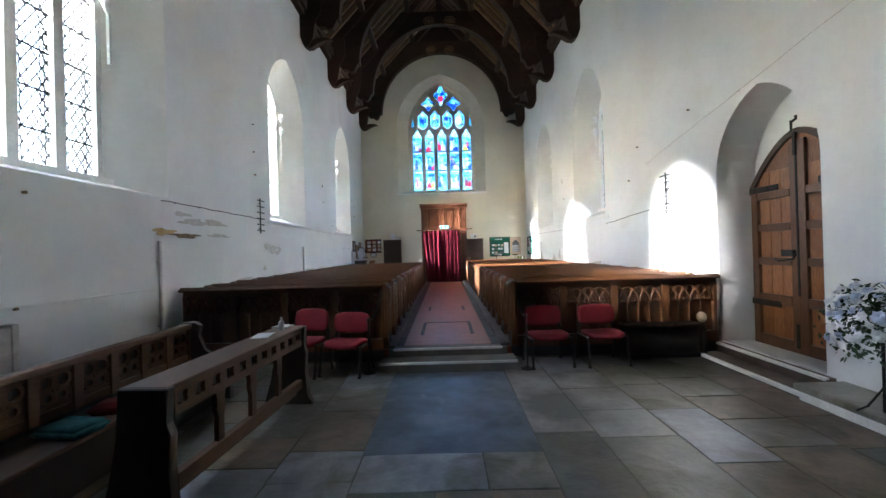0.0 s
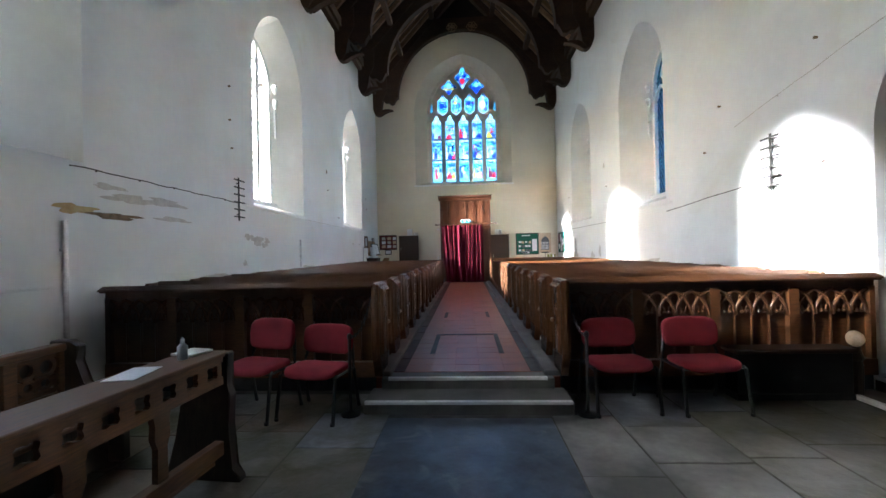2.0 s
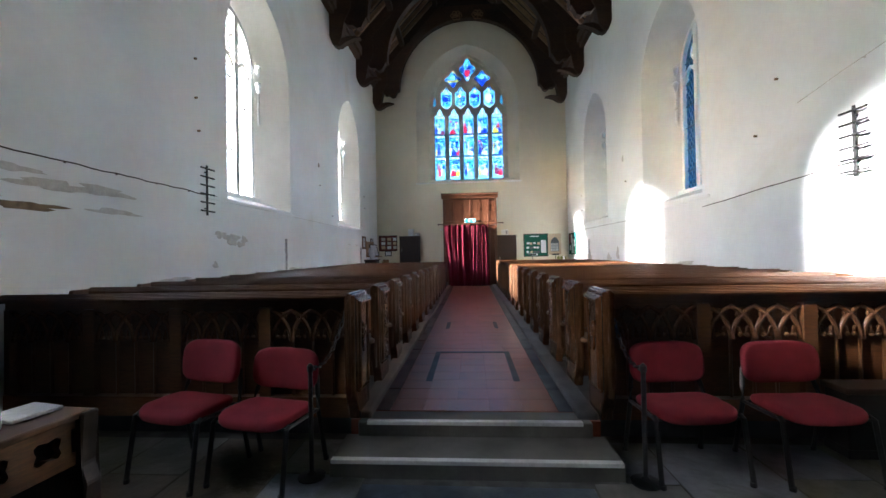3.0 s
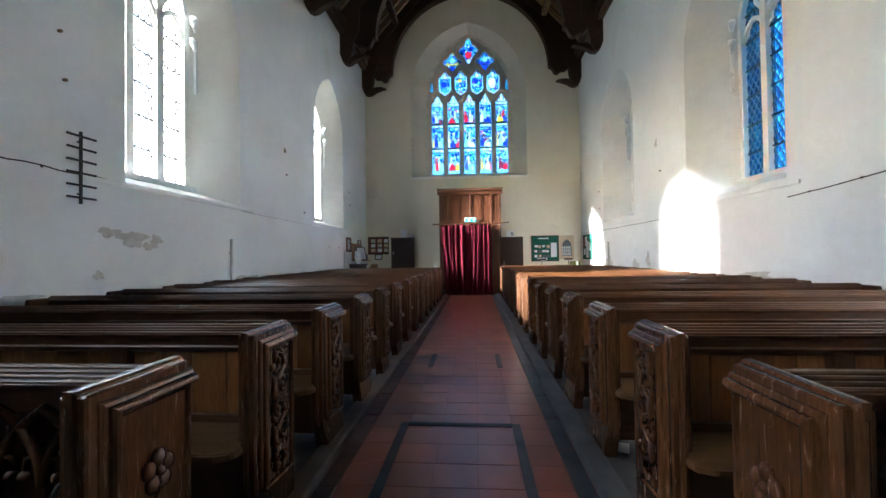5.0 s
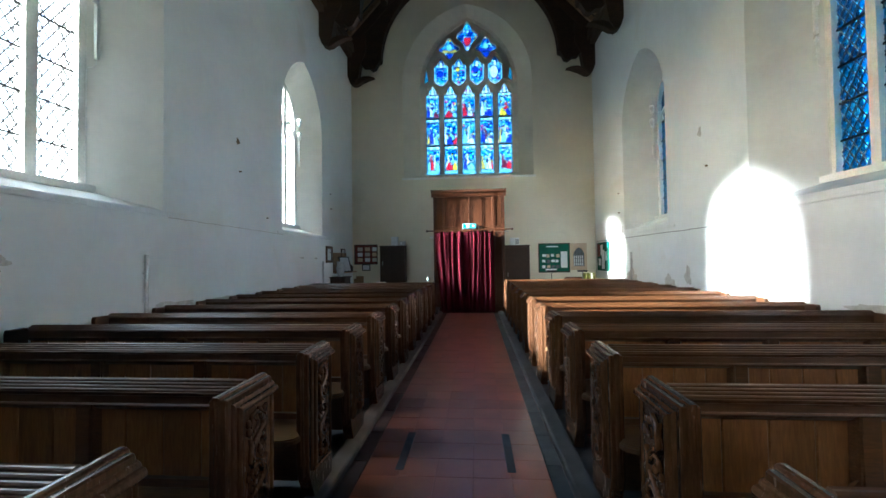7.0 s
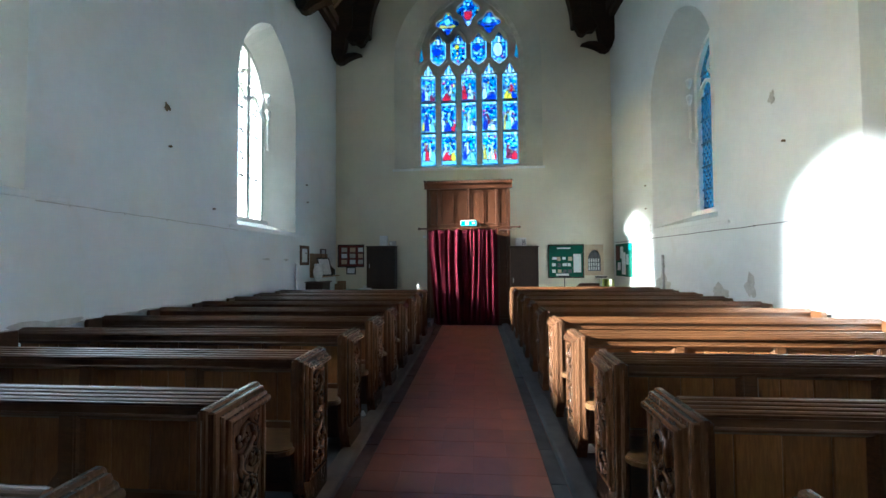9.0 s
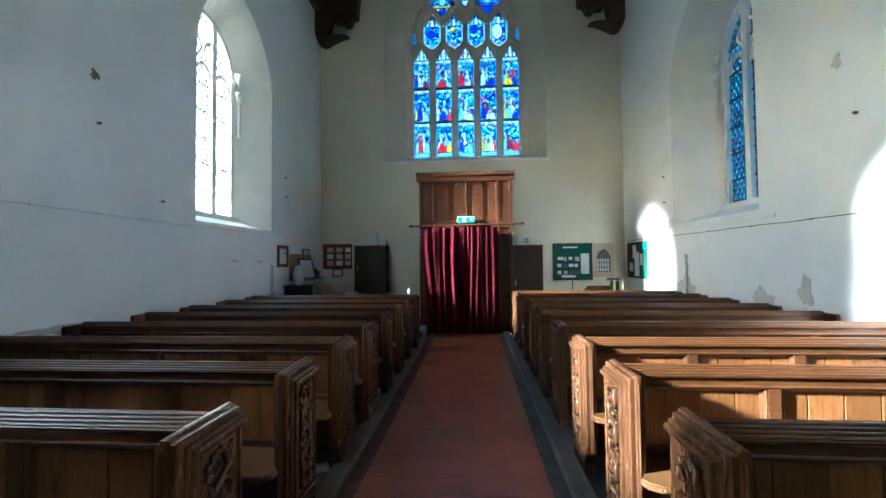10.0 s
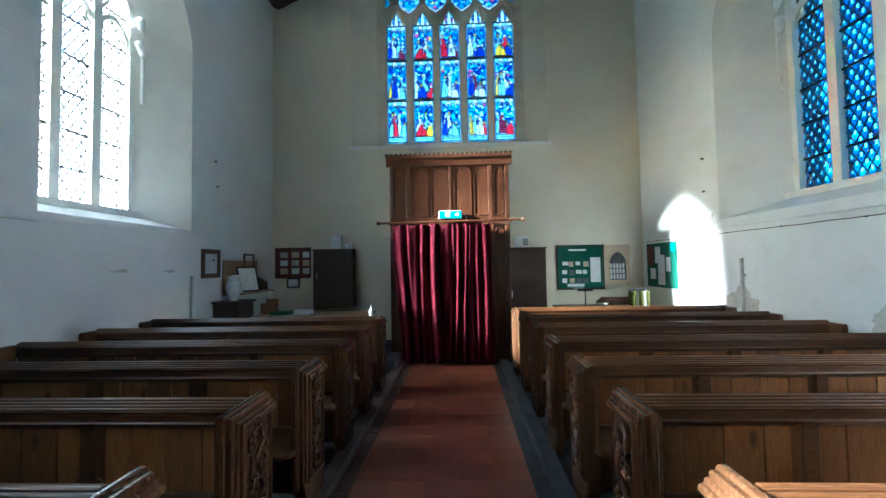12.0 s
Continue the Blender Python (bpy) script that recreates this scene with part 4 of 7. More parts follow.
BENCH_LEN = 2.95
CARVED = []


CAP = [(0.0, 0.822), (-0.004, 0.836)]
for k in range(4):
    for q in range(5):
        a = math.pi * q / 4
        CAP.append((0.002 + 0.0255 * k + 0.0125 * (1 - math.cos(a)) - 0.006 * math.sin(a), 0.840 + 0.0135 * k + 0.006 * (1 - math.cos(a)) * 0.9 + 0.010 * math.sin(a)))
CAP += [(0.112, 0.897), (0.118, 0.888), (0.118, 0.80), (0.03, 0.80), (0.026, 0.822)]
FRAME = [(0.0, 0.085), (0.0, 0.074)]
for k in range(4):
    for q in range(4):
        lift = 0.0045 * math.sin(math.pi * q / 3)
        FRAME.append((0.018 * (k + q / 3) - lift, 0.072 - 0.018 * (k + q / 3) - lift))
FRAME += [(0.080, 0.002), (0.084, 0.022), (0.10, 0.03), (0.10, 0.085)]


CAP = [(0.72 * t, 0.897 - 0.68 * (0.897 - z)) for t, z in CAP]


def loft(bm, a, b):
    ra, rb = [bm.verts.new(p) for p in a], [bm.verts.new(p) for p in b]
    n = len(a)
    for k in range(n):
        bm.faces.new((ra[k], ra[(k + 1) % n], rb[(k + 1) % n], rb[k]))
    bm.faces.new(ra)
    bm.faces.new(rb)


def rail(bm, sx, x0, x1):
    """The stepped top rail, sloping towards the chancel."""
    loft(bm, [(sx * x0, -0.150 + t, z) for t, z in CAP], [(sx * x1, -0.150 + t, z) for t, z in CAP])


def bench_end(root, rng, sx, label="carved oak bench end", rosette=False):
    """The bench end: a thick upright whose aisle face has a stepped, mitred frame round a carved panel."""
    e = bmesh.new()
    prof = [(-0.24, 0.0), (-0.25, 0.08), (-0.30, 0.15), (-0.322, 0.22), (-0.322, 0.885), (0.03, 0.885), (0.03, 0.42), (0.045, 0.2), (0.05, 0.0)]
    prism(e, prof, "x", min(sx * 0.03, sx * 0.105), max(sx * 0.03, sx * 0.105))
    bmesh.ops.bevel(e, geom=e.edges[:], offset=0.006, segments=1, affect="EDGES")
    end = part("bench_end", e, M_PEWEND, root, label)
    c = bmesh.new()
    top = 0.897
    loft(c, [(sx * x, 0.034, top - t) for t, x in FRAME], [(sx * x, -0.33 + t, top - t) for t, x in FRAME])
    part("frame_head", c, M_PEWEND, end, "stepped mitred moulding")
    c = bmesh.new()
    loft(c, [(sx * x, -0.33 + t, top - t) for t, x in FRAME], [(sx * x, -0.33 + t, 0.24 - 0.9 * (0.07 - t)) for t, x in FRAME])
    part("frame_side", c, M_PEWEND, end, "stepped mitred moulding")
    m = bmesh.new()
    tube(m, [(sx * 0.028, 0.018, 0.20), (sx * 0.028, 0.018, 0.80)], 0.010, 6)
    tube(m, [(sx * 0.028, -0.25, 0.20), (sx * 0.028, 0.02, 0.18)], 0.010, 6)
    tube(m, [(sx * 0.075, -0.324, 0.25), (sx * 0.075, -0.324, 0.86)], 0.009, 6)
    part("edge_bead", m, M_PEWEND, end)
    if rosette:
        v = bmesh.new()
        for q in range(5):
            t = q * math.tau / 5 + 0.3
            blob(v, (-sx * 0.002, 0.034 * math.cos(t), 0.60 + 0.038 * math.sin(t)), 0.026, (0.6, 1, 1.1), 2)
        blob(v, (-sx * 0.008, 0, 0.60), 0.016, (1, 1, 1), 2)
        tube(v, [(0, 0.0, 0.56), (0, -0.012, 0.50), (0, 0.01, 0.45)], [0.014, 0.009, 0.004], 6)
        bmesh.ops.translate(v, verts=v.verts[:], vec=(sx * 0.026, -0.108, 0))
        part("rosette", v, M_PEWEND, end, "small carved rosette", smooth=True)
        return end
    v = vine(rng, 0.20, 0.22, 0.78)
    bmesh.ops.translate(v, verts=v.verts[:], vec=(sx * 0.022, -0.108, 0))
    part("carving", v, M_PEWEND, end, "carved winding vine relief", smooth=True)
    return end


def bench(sx, rng):
    """A bench that faces the chancel; x runs from the aisle to the wall, y = 0 is the back of its top, z = 0 its floor."""
    root = thing("church_bench", "dark oak church bench with a carved square end", "bench", "benches in rows")

    def X(v):
        return sx * v

    def bx(b, a0, a1, y0, y1, z0, z1):
        box(b, min(X(a0), X(a1)), max(X(a0), X(a1)), y0, y1, z0, z1)
    bench_end(root, rng, sx)
    b = bmesh.new()
    rail(b, sx, 0.10, BENCH_LEN)
    part("top_rail", b, M_PEW, root, "moulded top rail")
    b = bmesh.new()
    bx(b, 0.115, BENCH_LEN, -0.132, -0.08, 0.79, 0.835)
    tube(b, [(X(0.115), -0.130, 0.795), (X(BENCH_LEN), -0.130, 0.795)], 0.008, 6)
    prism(b, [(-0.126, 0.79), (-0.120, 0.778), (-0.100, 0.762), (-0.088, 0.762), (-0.088, 0.79)], "x", min(X(0.115), X(BENCH_LEN)), max(X(0.115), X(BENCH_LEN)))
    part("frieze_rail", b, M_PEW, root)
    b = bmesh.new()
    bx(b, 0.115, BENCH_LEN, -0.09, -0.06, 0.04, 0.84)
    part("back_panel", b, M_PEW, root)
    b = bmesh.new()
    bx(b, 0.115, BENCH_LEN, -0.13, -0.09, 0.42, 0.475)
    part("bottom_rail", b, M_PEW, root)
    pw = (BENCH_LEN - 0.115) / 4
    mun = None
    for i in range(5):
        c = 0.115 + pw * i
        if i in (1, 2, 3):
            b = bmesh.new()
            bx(b, c - 0.03, c + 0.03, -0.132, -0.085, 0.43, 0.80)
            for o in (-1, 1):
                prism(b, [(X(c + o * 0.032), -0.128), (X(c + o * 0.040), -0.128), (X(c + o * 0.046), -0.116), (X(c + o * 0.066), -0.100), (X(c + o * 0.066), -0.088), (X(c + o * 0.032), -0.088)], "z", 0.44, 0.80)
                prism(b, [(X(c + o * 0.03), 0.56), (X(c + o * 0.066), 0.52), (X(c + o * 0.10), 0.475), (X(c + o * 0.12), 0.44), (X(c + o * 0.03), 0.44)], "y", -0.124, -0.09)
            prism(b, [(X(c - 0.075), 0.44), (X(c + 0.075), 0.44), (X(c + 0.04), 0.52), (X(c - 0.04), 0.52)], "y", -0.13, -0.085)
            part("muntin", b, M_PEW, root)
    plank = None
    for i in range(4):
        for k in range(4):
            c0 = 0.115 + pw * i + pw * k / 4
            if plank is None:
                b = bmesh.new()
                box(b, 0.002, pw / 4 - 0.002, -0.012, 0.0, 0.0, 0.355)
                bmesh.ops.bevel(b, geom=[e for e in b.edges if abs(e.verts[0].co.z - e.verts[1].co.z) > 0.1], offset=0.004, segments=1, affect="EDGES")
                plank = mesh_of("plank", b, M_PINE)
            p = new("plank", plank)
            p.parent = root
            p.location = (X(c0) if sx > 0 else X(c0 + pw / 4), -0.091, 0.44)
    b = bmesh.new()
    pts = [(X(0.10), -0.095), (X(BENCH_LEN), -0.095), (X(BENCH_LEN), -0.44), (X(0.13), -0.44), (X(0.075), -0.41), (X(0.055), -0.365), (X(0.10), -0.33)]
    prism(b, pts, "z", 0.405, 0.44)
    bmesh.ops.bevel(b, geom=b.edges[:], offset=0.008, segments=2, affect="EDGES")
    part("seat", b, M_SEAT, root, "worn pine plank seat")
    b = bmesh.new()
    prism(b, [(-0.30, 0.0), (-0.31, 0.86), (-0.30, 0.885), (-0.152, 0.885), (-0.152, 0.0)], "x", min(X(BENCH_LEN - 0.05), X(BENCH_LEN)), max(X(BENCH_LEN - 0.05), X(BENCH_LEN)))
    bmesh.ops.bevel(b, geom=b.edges[:], offset=0.006, segments=1, affect="EDGES")
    part("wall_end", b, M_PEW, root, "plain upright at the wall")
    for c in (0.75, 1.6, 2.5):
        b = bmesh.new()
        pts = [(-0.38, 0.0), (-0.34, 0.12), (-0.38, 0.405), (-0.13, 0.405), (-0.13, 0.0)]
        prism(b, pts, "x", X(c) - 0.02, X(c) + 0.02)
        part("seat_bracket", b, M_PEW, root)
    return root


for sx, x, rows in ((-1, -0.765, [7.416 + 0.772 * i for i in range(13)]), (1, 0.855, [7.41 + 0.776 * i for i in range(14)])):
    made = [bench(sx, random.Random(11 + k + (sx > 0) * 9)) for k in range(3)]
    for i, y in enumerate(rows):
        m = pose(x, y, 0.345)
        if i < 3:
            made[i].matrix_basis = m
        else:
            copy_thing(made[i % 3], m)


def pew_frontal(sx, x, y):
    """The panelled front before the first bench, with carved tracery heads."""
    root = thing("pew_frontal", "dark oak panelled frontal with carved tracery before the benches", "frontal", "panelled frontals")

    def X(v):
        return sx * v
    rng = random.Random(3)
    bench_end(root, rng, sx, "oak end post with a sloping moulded top", True)

    def bx(b, a0, a1, y0, y1, z0, z1):
        box(b, min(X(a0), X(a1)), max(X(a0), X(a1)), y0, y1, z0, z1)
    b = bmesh.new()
    rail(b, sx, 0.10, BENCH_LEN + 0.02)
    part("top_rail", b, M_PEW, root)
    b = bmesh.new()
    bx(b, 0.11, BENCH_LEN, -0.03, 0.01, -0.03, 0.84)
    part("back_panel", b, M_PEW, root)
    b = bmesh.new()
    bx(b, 0.11, BENCH_LEN, -0.078, -0.03, 0.775, 0.838)
    part("frieze_rail", b, M_PEW, root)
    b = bmesh.new()
    bx(b, 0.11, BENCH_LEN, -0.10, -0.03, -0.05, 0.10)
    part("bottom_rail", b, M_PEW, root)
    n = 4
    pw = (BENCH_LEN - 0.085) / n
    for i in range(n + 1):
        c = 0.085 + pw * i
        b = bmesh.new()
        bx(b, max(0.11, c - 0.045), min(BENCH_LEN, c + 0.045), -0.088, -0.03, 0.10, 0.775)
        part("muntin", b, M_PEW, root)
    for i in range(n):
        c = 0.085 + pw * (i + 0.5)
        hw = (pw - 0.09) / 4
        b = bmesh.new()

        def bar(pts, r):
            tube(b, [(X(u), -0.058, z) for u, z in pts], r, 6)
        for k in (-1, 0, 1):
            u = c + k * hw
            bar(arch(u, hw * 0.97, 0.515, 0.235, 7), 0.017)
        for k in (-2, 2):
            half = arch(c + k * hw, hw * 0.97, 0.515, 0.235, 7)
            bar(half[7:] if k < 0 else half[:8], 0.017)
        for k in (-1.5, -0.5, 0.5, 1.5):
            u = c + k * hw
            for q in (-1, 1):
                line = [(u + q * hw * 0.42, 0.61), (u + q * hw * 0.16, 0.60), (u + q * hw * 0.14, 0.56)]
                tube(b, [(X(p), -0.060, z) for p, z in line], [0.008, 0.010, 0.011], 6)
                blob(b, (X(u + q * hw * 0.14), -0.066, 0.548), 0.018, (1, 1, 1), 2)
            line = [(u + hw * 0.26 * math.cos(t), 0.695 + 0.036 * math.sin(t)) for t in [w * math.tau / 14 for w in range(14)]]
            tube(b, [(X(p), -0.058, z) for p, z in line], 0.009, 6, True)
        part("tracery", b, M_PEWEND, root, "carved pierced tracery", smooth=True)
        for k in (-1, 0, 1):
            b = bmesh.new()
            tube(b, [(X(c + k * hw), -0.042, 0.10), (X(c + k * hw), -0.042, 0.52)], 0.012, 6)
            part("shaft", b, M_PEW, root)
    root.location = (x, y, 0.345)
    return root


pew_frontal(-1, -0.765, 6.67)
pew_frontal(1, 0.855, 6.67)


# ---- doorway ----
def door_leaf(name, y_meet, s):
    """One leaf of the pointed double door: rails, stiles, boarded panels, iron straps."""
    root = thing(name, "pointed panelled oak door leaf with black iron straps", "door", kind="structure")
    w, z0, side, top = 0.74, 0.29, 2.42, 3.03
    x0, x1 = 4.27, 4.33

    def top_z(f):
        return side + (top - side) * (1 - (1 - f) ** 1.7) if f < 1 else top
    pts = [(y_meet, z0), (y_meet + s * w, z0)] + [(y_meet + s * w * (1 - f), top_z(f)) for f in [i / 8 for i in range(9)]]
    bm = bmesh.new()
    prism(bm, pts, "x", x0 + 0.03, x1)
    part("door_boards", bm, M_DOOR, root)

    def bar(a0, a1, b0, b1, nm):
        b = rounded(x0 - 0.012, x0 + 0.032, min(y_meet + s * a0, y_meet + s * a1), max(y_meet + s * a0, y_meet + s * a1), b0, b1, 0.006, 1)
        return part(nm, b, M_DOORFRAME, root)
    bar(0.0, 0.11, z0, top - 0.14, "stile")
    bar(w - 0.11, w, z0, side - 0.02, "stile")
    for r0, r1 in ((z0, z0 + 0.15), (0.86, 0.98), (1.36, 1.46), (1.80, 1.90), (2.22, 2.32)):
        bar(0.11, w - 0.11, r0, r1, "rail")
    for zz0, zz1 in ((0.44, 0.86), (0.98, 1.36), (1.46, 1.80), (1.90, 2.22), (2.32, 2.58)):
        for k in range(3):
            a = 0.115 + k * (w - 0.23) / 3
            b = rounded(x0 + 0.024, x0 + 0.036, min(y_meet + s * a, y_meet + s * (a + (w - 0.23) / 3 - 0.004)), max(y_meet + s * a, y_meet + s * (a + (w - 0.23) / 3 - 0.004)), zz0, zz1, 0.004, 1)
            part("plank", b, M_DOORPANEL, root)
    bm = bmesh.new()
    line = [(y_meet + s * w, side - 0.12)] + [(y_meet + s * w * (1 - f), top_z(f) - 0.035) for f in [i / 10 for i in range(11)]]
    strip(bm, line, 0.07, x0 - 0.008, x0 + 0.03, lambda u, z, d: (d, u, z))
    part("head_moulding", bm, M_DARKWOOD, root, "dark moulded head")
    for z in (0.86, 2.36):
        bm = rounded(x0 - 0.014, x0 + 0.002, min(y_meet + s * (w + 0.03), y_meet + s * 0.28), max(y_meet + s * (w + 0.03), y_meet + s * 0.28), z - 0.04, z + 0.04, 0.004, 1)
        for k in range(4):
            blob(bm, (x0 - 0.016, y_meet + s * (0.36 + 0.1 * k), z), 0.012)
        part("strap_hinge", bm, M_IRON, root, "black iron strap hinge")
    return root


MEET = 5.76
d1 = door_leaf("door_1", MEET, 1)
d2 = door_leaf("door_2", MEET, -1)
bm = rounded(4.25, 4.268, 5.748, 5.780, 1.0, 2.96, 0.006, 1)
part("cover_strip", bm, M_IRON, d1, "dark meeting strip")
bm = rounded(4.22, 4.268, 5.800, 5.980, 1.48, 1.56, 0.006, 1)
tube(bm, [(4.21, 6.060, 1.44), (4.19, 5.980, 1.42), (4.2, 5.780, 1.45), (4.22, 5.740, 1.52)], 0.012, 6)
part("latch", bm, M_IRON, d1, "black iron latch")
bm = rounded(4.235, 4.268, 5.770, 5.805, 0.36, 0.66, 0.006, 1)
part("bolt", bm, M_IRON, d1, "black iron drop bolt")
bm = rounded(4.235, 4.268, 5.745, 5.790, 2.70, 2.98, 0.006, 1)
tube(bm, [(4.22, 5.770, 2.98), (4.22, 5.770, 3.12)], 0.014, 6)
tube(bm, [(4.22, 5.770, 3.10), (4.22, 5.700, 3.12), (4.22, 5.700, 3.16)], 0.016, 6)
part("bolt", bm, M_IRON, d1, "black iron top bolt")
setting("door_backing", slab(4.335, 4.50, 4.88, 6.60, 0.2, 3.62), M_PLASTER, "white plaster over and behind the pointed door", "wall")


# ---- loose things in the crossing ----
def pad(w, h, thick):
    """An upholstered pad with round corners and soft edges, lying in x and y round the origin."""
    bm = bmesh.new()
    n = 36
    t = thick / 2
    rings = []
    for inset, z in ((0.12, -t), (0.02, -t), (0.004, -t + 0.008), (0.0, -t + 0.02), (0.0, t - 0.022), (0.006, t - 0.009), (0.02, t - 0.001), (0.06, t + 0.003), (0.12, t + 0.004)):
        ring = []
        for k in range(n):
            a = k * math.tau / n
            c, q = math.cos(a), math.sin(a)
            x = math.copysign(abs(c) ** 0.45, c) * (w - inset)
            y = math.copysign(abs(q) ** 0.45, q) * (h - inset)
            ring.append(bm.verts.new((x, y, z)))
        rings.append(ring)
    for p, q in zip(rings, rings[1:]):
        for k in range(n):
            bm.faces.new((p[k], p[(k + 1) % n], q[(k + 1) % n], q[k]))
    for ring, z in ((rings[0], -t), (rings[-1], t + 0.004)):
        mid = bm.verts.new((0, 0, z))
        for k in range(n):
            bm.faces.new((ring[k], ring[(k + 1) % n], mid))
    bmesh.ops.recalc_face_normals(bm, faces=bm.faces[:])
    return bm


def chair():
    root = thing("stacking_chair", "red upholstered stacking chair with black tubular legs", "chair", "red chairs before the benches")
    bm = pad(0.235, 0.19, 0.064)
    for v in bm.verts:
        x, y, d = v.co
        v.co = (x, y + 0.012, 0.468 + d - 0.03 * max(0, (-y - 0.08) / 0.11) ** 2 + 0.012 * (abs(x) / 0.23) ** 2)
    part("seat", bm, M_RED, root, "red cloth seat", True)
    bm = pad(0.235, 0.16, 0.056)
    for v in bm.verts:
        x, h, d = v.co
        z = 0.735 + h
        v.co = (x * (1 - 0.05 * (h / 0.16) ** 2), 0.20 - d + 0.11 * (z - 0.47) - 0.03 * (abs(x) / 0.23) ** 2, z)
    bmesh.ops.recalc_face_normals(bm, faces=bm.faces[:])
    part("backrest", bm, M_RED, root, "red cloth backrest", True)
    for s in (-1, 1):
        bm = bmesh.new()
        tube(bm, [(s * 0.25, -0.20, 0.0), (s * 0.245, -0.14, 0.44), (s * 0.24, -0.11, 0.455)], 0.0145, 8)
        part("front_leg", bm, M_BLACK, root)
        bm = bmesh.new()
        tube(bm, [(s * 0.245, 0.27, 0.0), (s * 0.24, 0.19, 0.44), (s * 0.225, 0.215, 0.54), (s * 0.20, 0.25, 0.68)], 0.0145, 8)
        part("back_leg", bm, M_BLACK, root)
        bm = bmesh.new()
        tube(bm, [(s * 0.24, -0.14, 0.44), (s * 0.24, 0.19, 0.44)], 0.0125, 8)
        part("side_rail", bm, M_BLACK, root)
        for y in (-0.20, 0.27):
            bm = bmesh.new()
            lathe(bm, s * 0.245, y, [(0.017, 0.0), (0.017, 0.03)], 8)
            part("foot", bm, M_BLACK, root)
    for y in (0.19, -0.13):
        bm = bmesh.new()
        tube(bm, [(-0.24, y, 0.435), (0.24, y, 0.435)], 0.011, 8)
        part("cross_rail", bm, M_BLACK, root)
    bm = rounded(-0.19, 0.19, 0.25, 0.265, 0.61, 0.85, 0.008)
    part("back_shell", bm, M_BLACK, root)
    return root


CHAIR_SIZE = Matrix.Diagonal((1.05, 1.0, 0.93, 1.0))
c0 = chair()
c0.matrix_basis = pose(-1.84, 6.09, FLOOR, 0, 0, -13) @ Matrix.Diagonal((1.02, 1.0, 0.90, 1.0))
for x, y, a in ((-1.30, 6.07, -12), (1.335, 6.22, 5), (2.055, 6.22, 3)):
    copy_thing(c0, pose(x, y, FLOOR, 0, 0, a) @ CHAIR_SIZE)

chest = thing("chest", "long black painted wooden chest against the bench front", "chest")
part("body", rounded(2.43, 3.42, 6.38, 6.565, 0.17, 0.55, 0.01), M_BLACK, chest)
part("lid", rounded(2.40, 3.45, 6.35, 6.57, 0.55, 0.59, 0.012), M_DARKWOOD, chest, "dark wooden lid")
part("plinth", rounded(2.42, 3.43, 6.37, 6.57, FLOOR, 0.19, 0.008), M_BLACK, chest)
fin = thing("bench_finial", "pale turned wooden finial on a short post", "finial")
bm = bmesh.new()
lathe(bm, 3.50, 6.45, [(0.05, FLOOR), (0.055, 0.42), (0.045, 0.46), (0.065, 0.49), (0.045, 0.53), (0.035, 0.59)], 12)
part("post", bm, M_STALLEND, fin)
bm = bmesh.new()
blob(bm, (3.50, 6.45, 0.66), 0.075, (0.8, 1, 1), 2)
part("knob", bm, M_CREAM, fin, "pale worn round knob", True)


def stanchion(x, y, hook):
    root = thing("chain_post", "slim black chain post on a flat base", "barrier post", "chain posts at the steps")
    bm = bmesh.new()
    lathe(bm, x, y, [(0.085, FLOOR), (0.085, FLOOR + 0.012), (0.03, FLOOR + 0.025), (0.014, FLOOR + 0.04), (0.014, 0.78), (0.02, 0.79), (0.02, 0.82), (0.008, 0.835)], 14)
    part("post", bm, M_BLACK, root)
    a, b = Vector((x, y, 0.80)), Vector(hook)
    n = 15
    for i in range(n):
        f0, f1 = i / n, (i + 1.25) / n
        p = [a.lerp(b, f) - Vector((0, 0, 0.12 * math.sin(math.pi * min(1, f)))) for f in (f0, f1)]
        d = (p[1] - p[0]).normalized()
        s = d.cross(Vector((0, 0, 1))).normalized()
        if i % 2:
            s = s.cross(d)
        mid = (p[0] + p[1]) / 2
        hl = (p[1] - p[0]).length / 2
        bm = bmesh.new()
        tube(bm, [mid + d * hl * math.cos(t) + s * 0.013 * math.sin(t) for t in [q * math.tau / 8 for q in range(8)]], 0.005, 5, True)
        part("chain_link", bm, M_BLACK, root)
    return root


stanchion(-1.0, 6.06, (-0.90, 6.50, 1.12))
stanchion(1.02, 6.06, (0.98, 6.50, 1.12))


def quatrefoil_panel(b, to, c, z, r):
    for k in range(4):
        a = math.pi / 4 + k * math.pi / 2
        px, pz = c + r * 0.5 * math.cos(a), z + r * 0.5 * math.sin(a)
        strip(b, [(px + r * 0.42 * math.cos(t), pz + r * 0.42 * math.sin(t)) for t in [q * math.tau / 10 for q in range(11)]], r * 0.16, 0.0, 0.03, to)


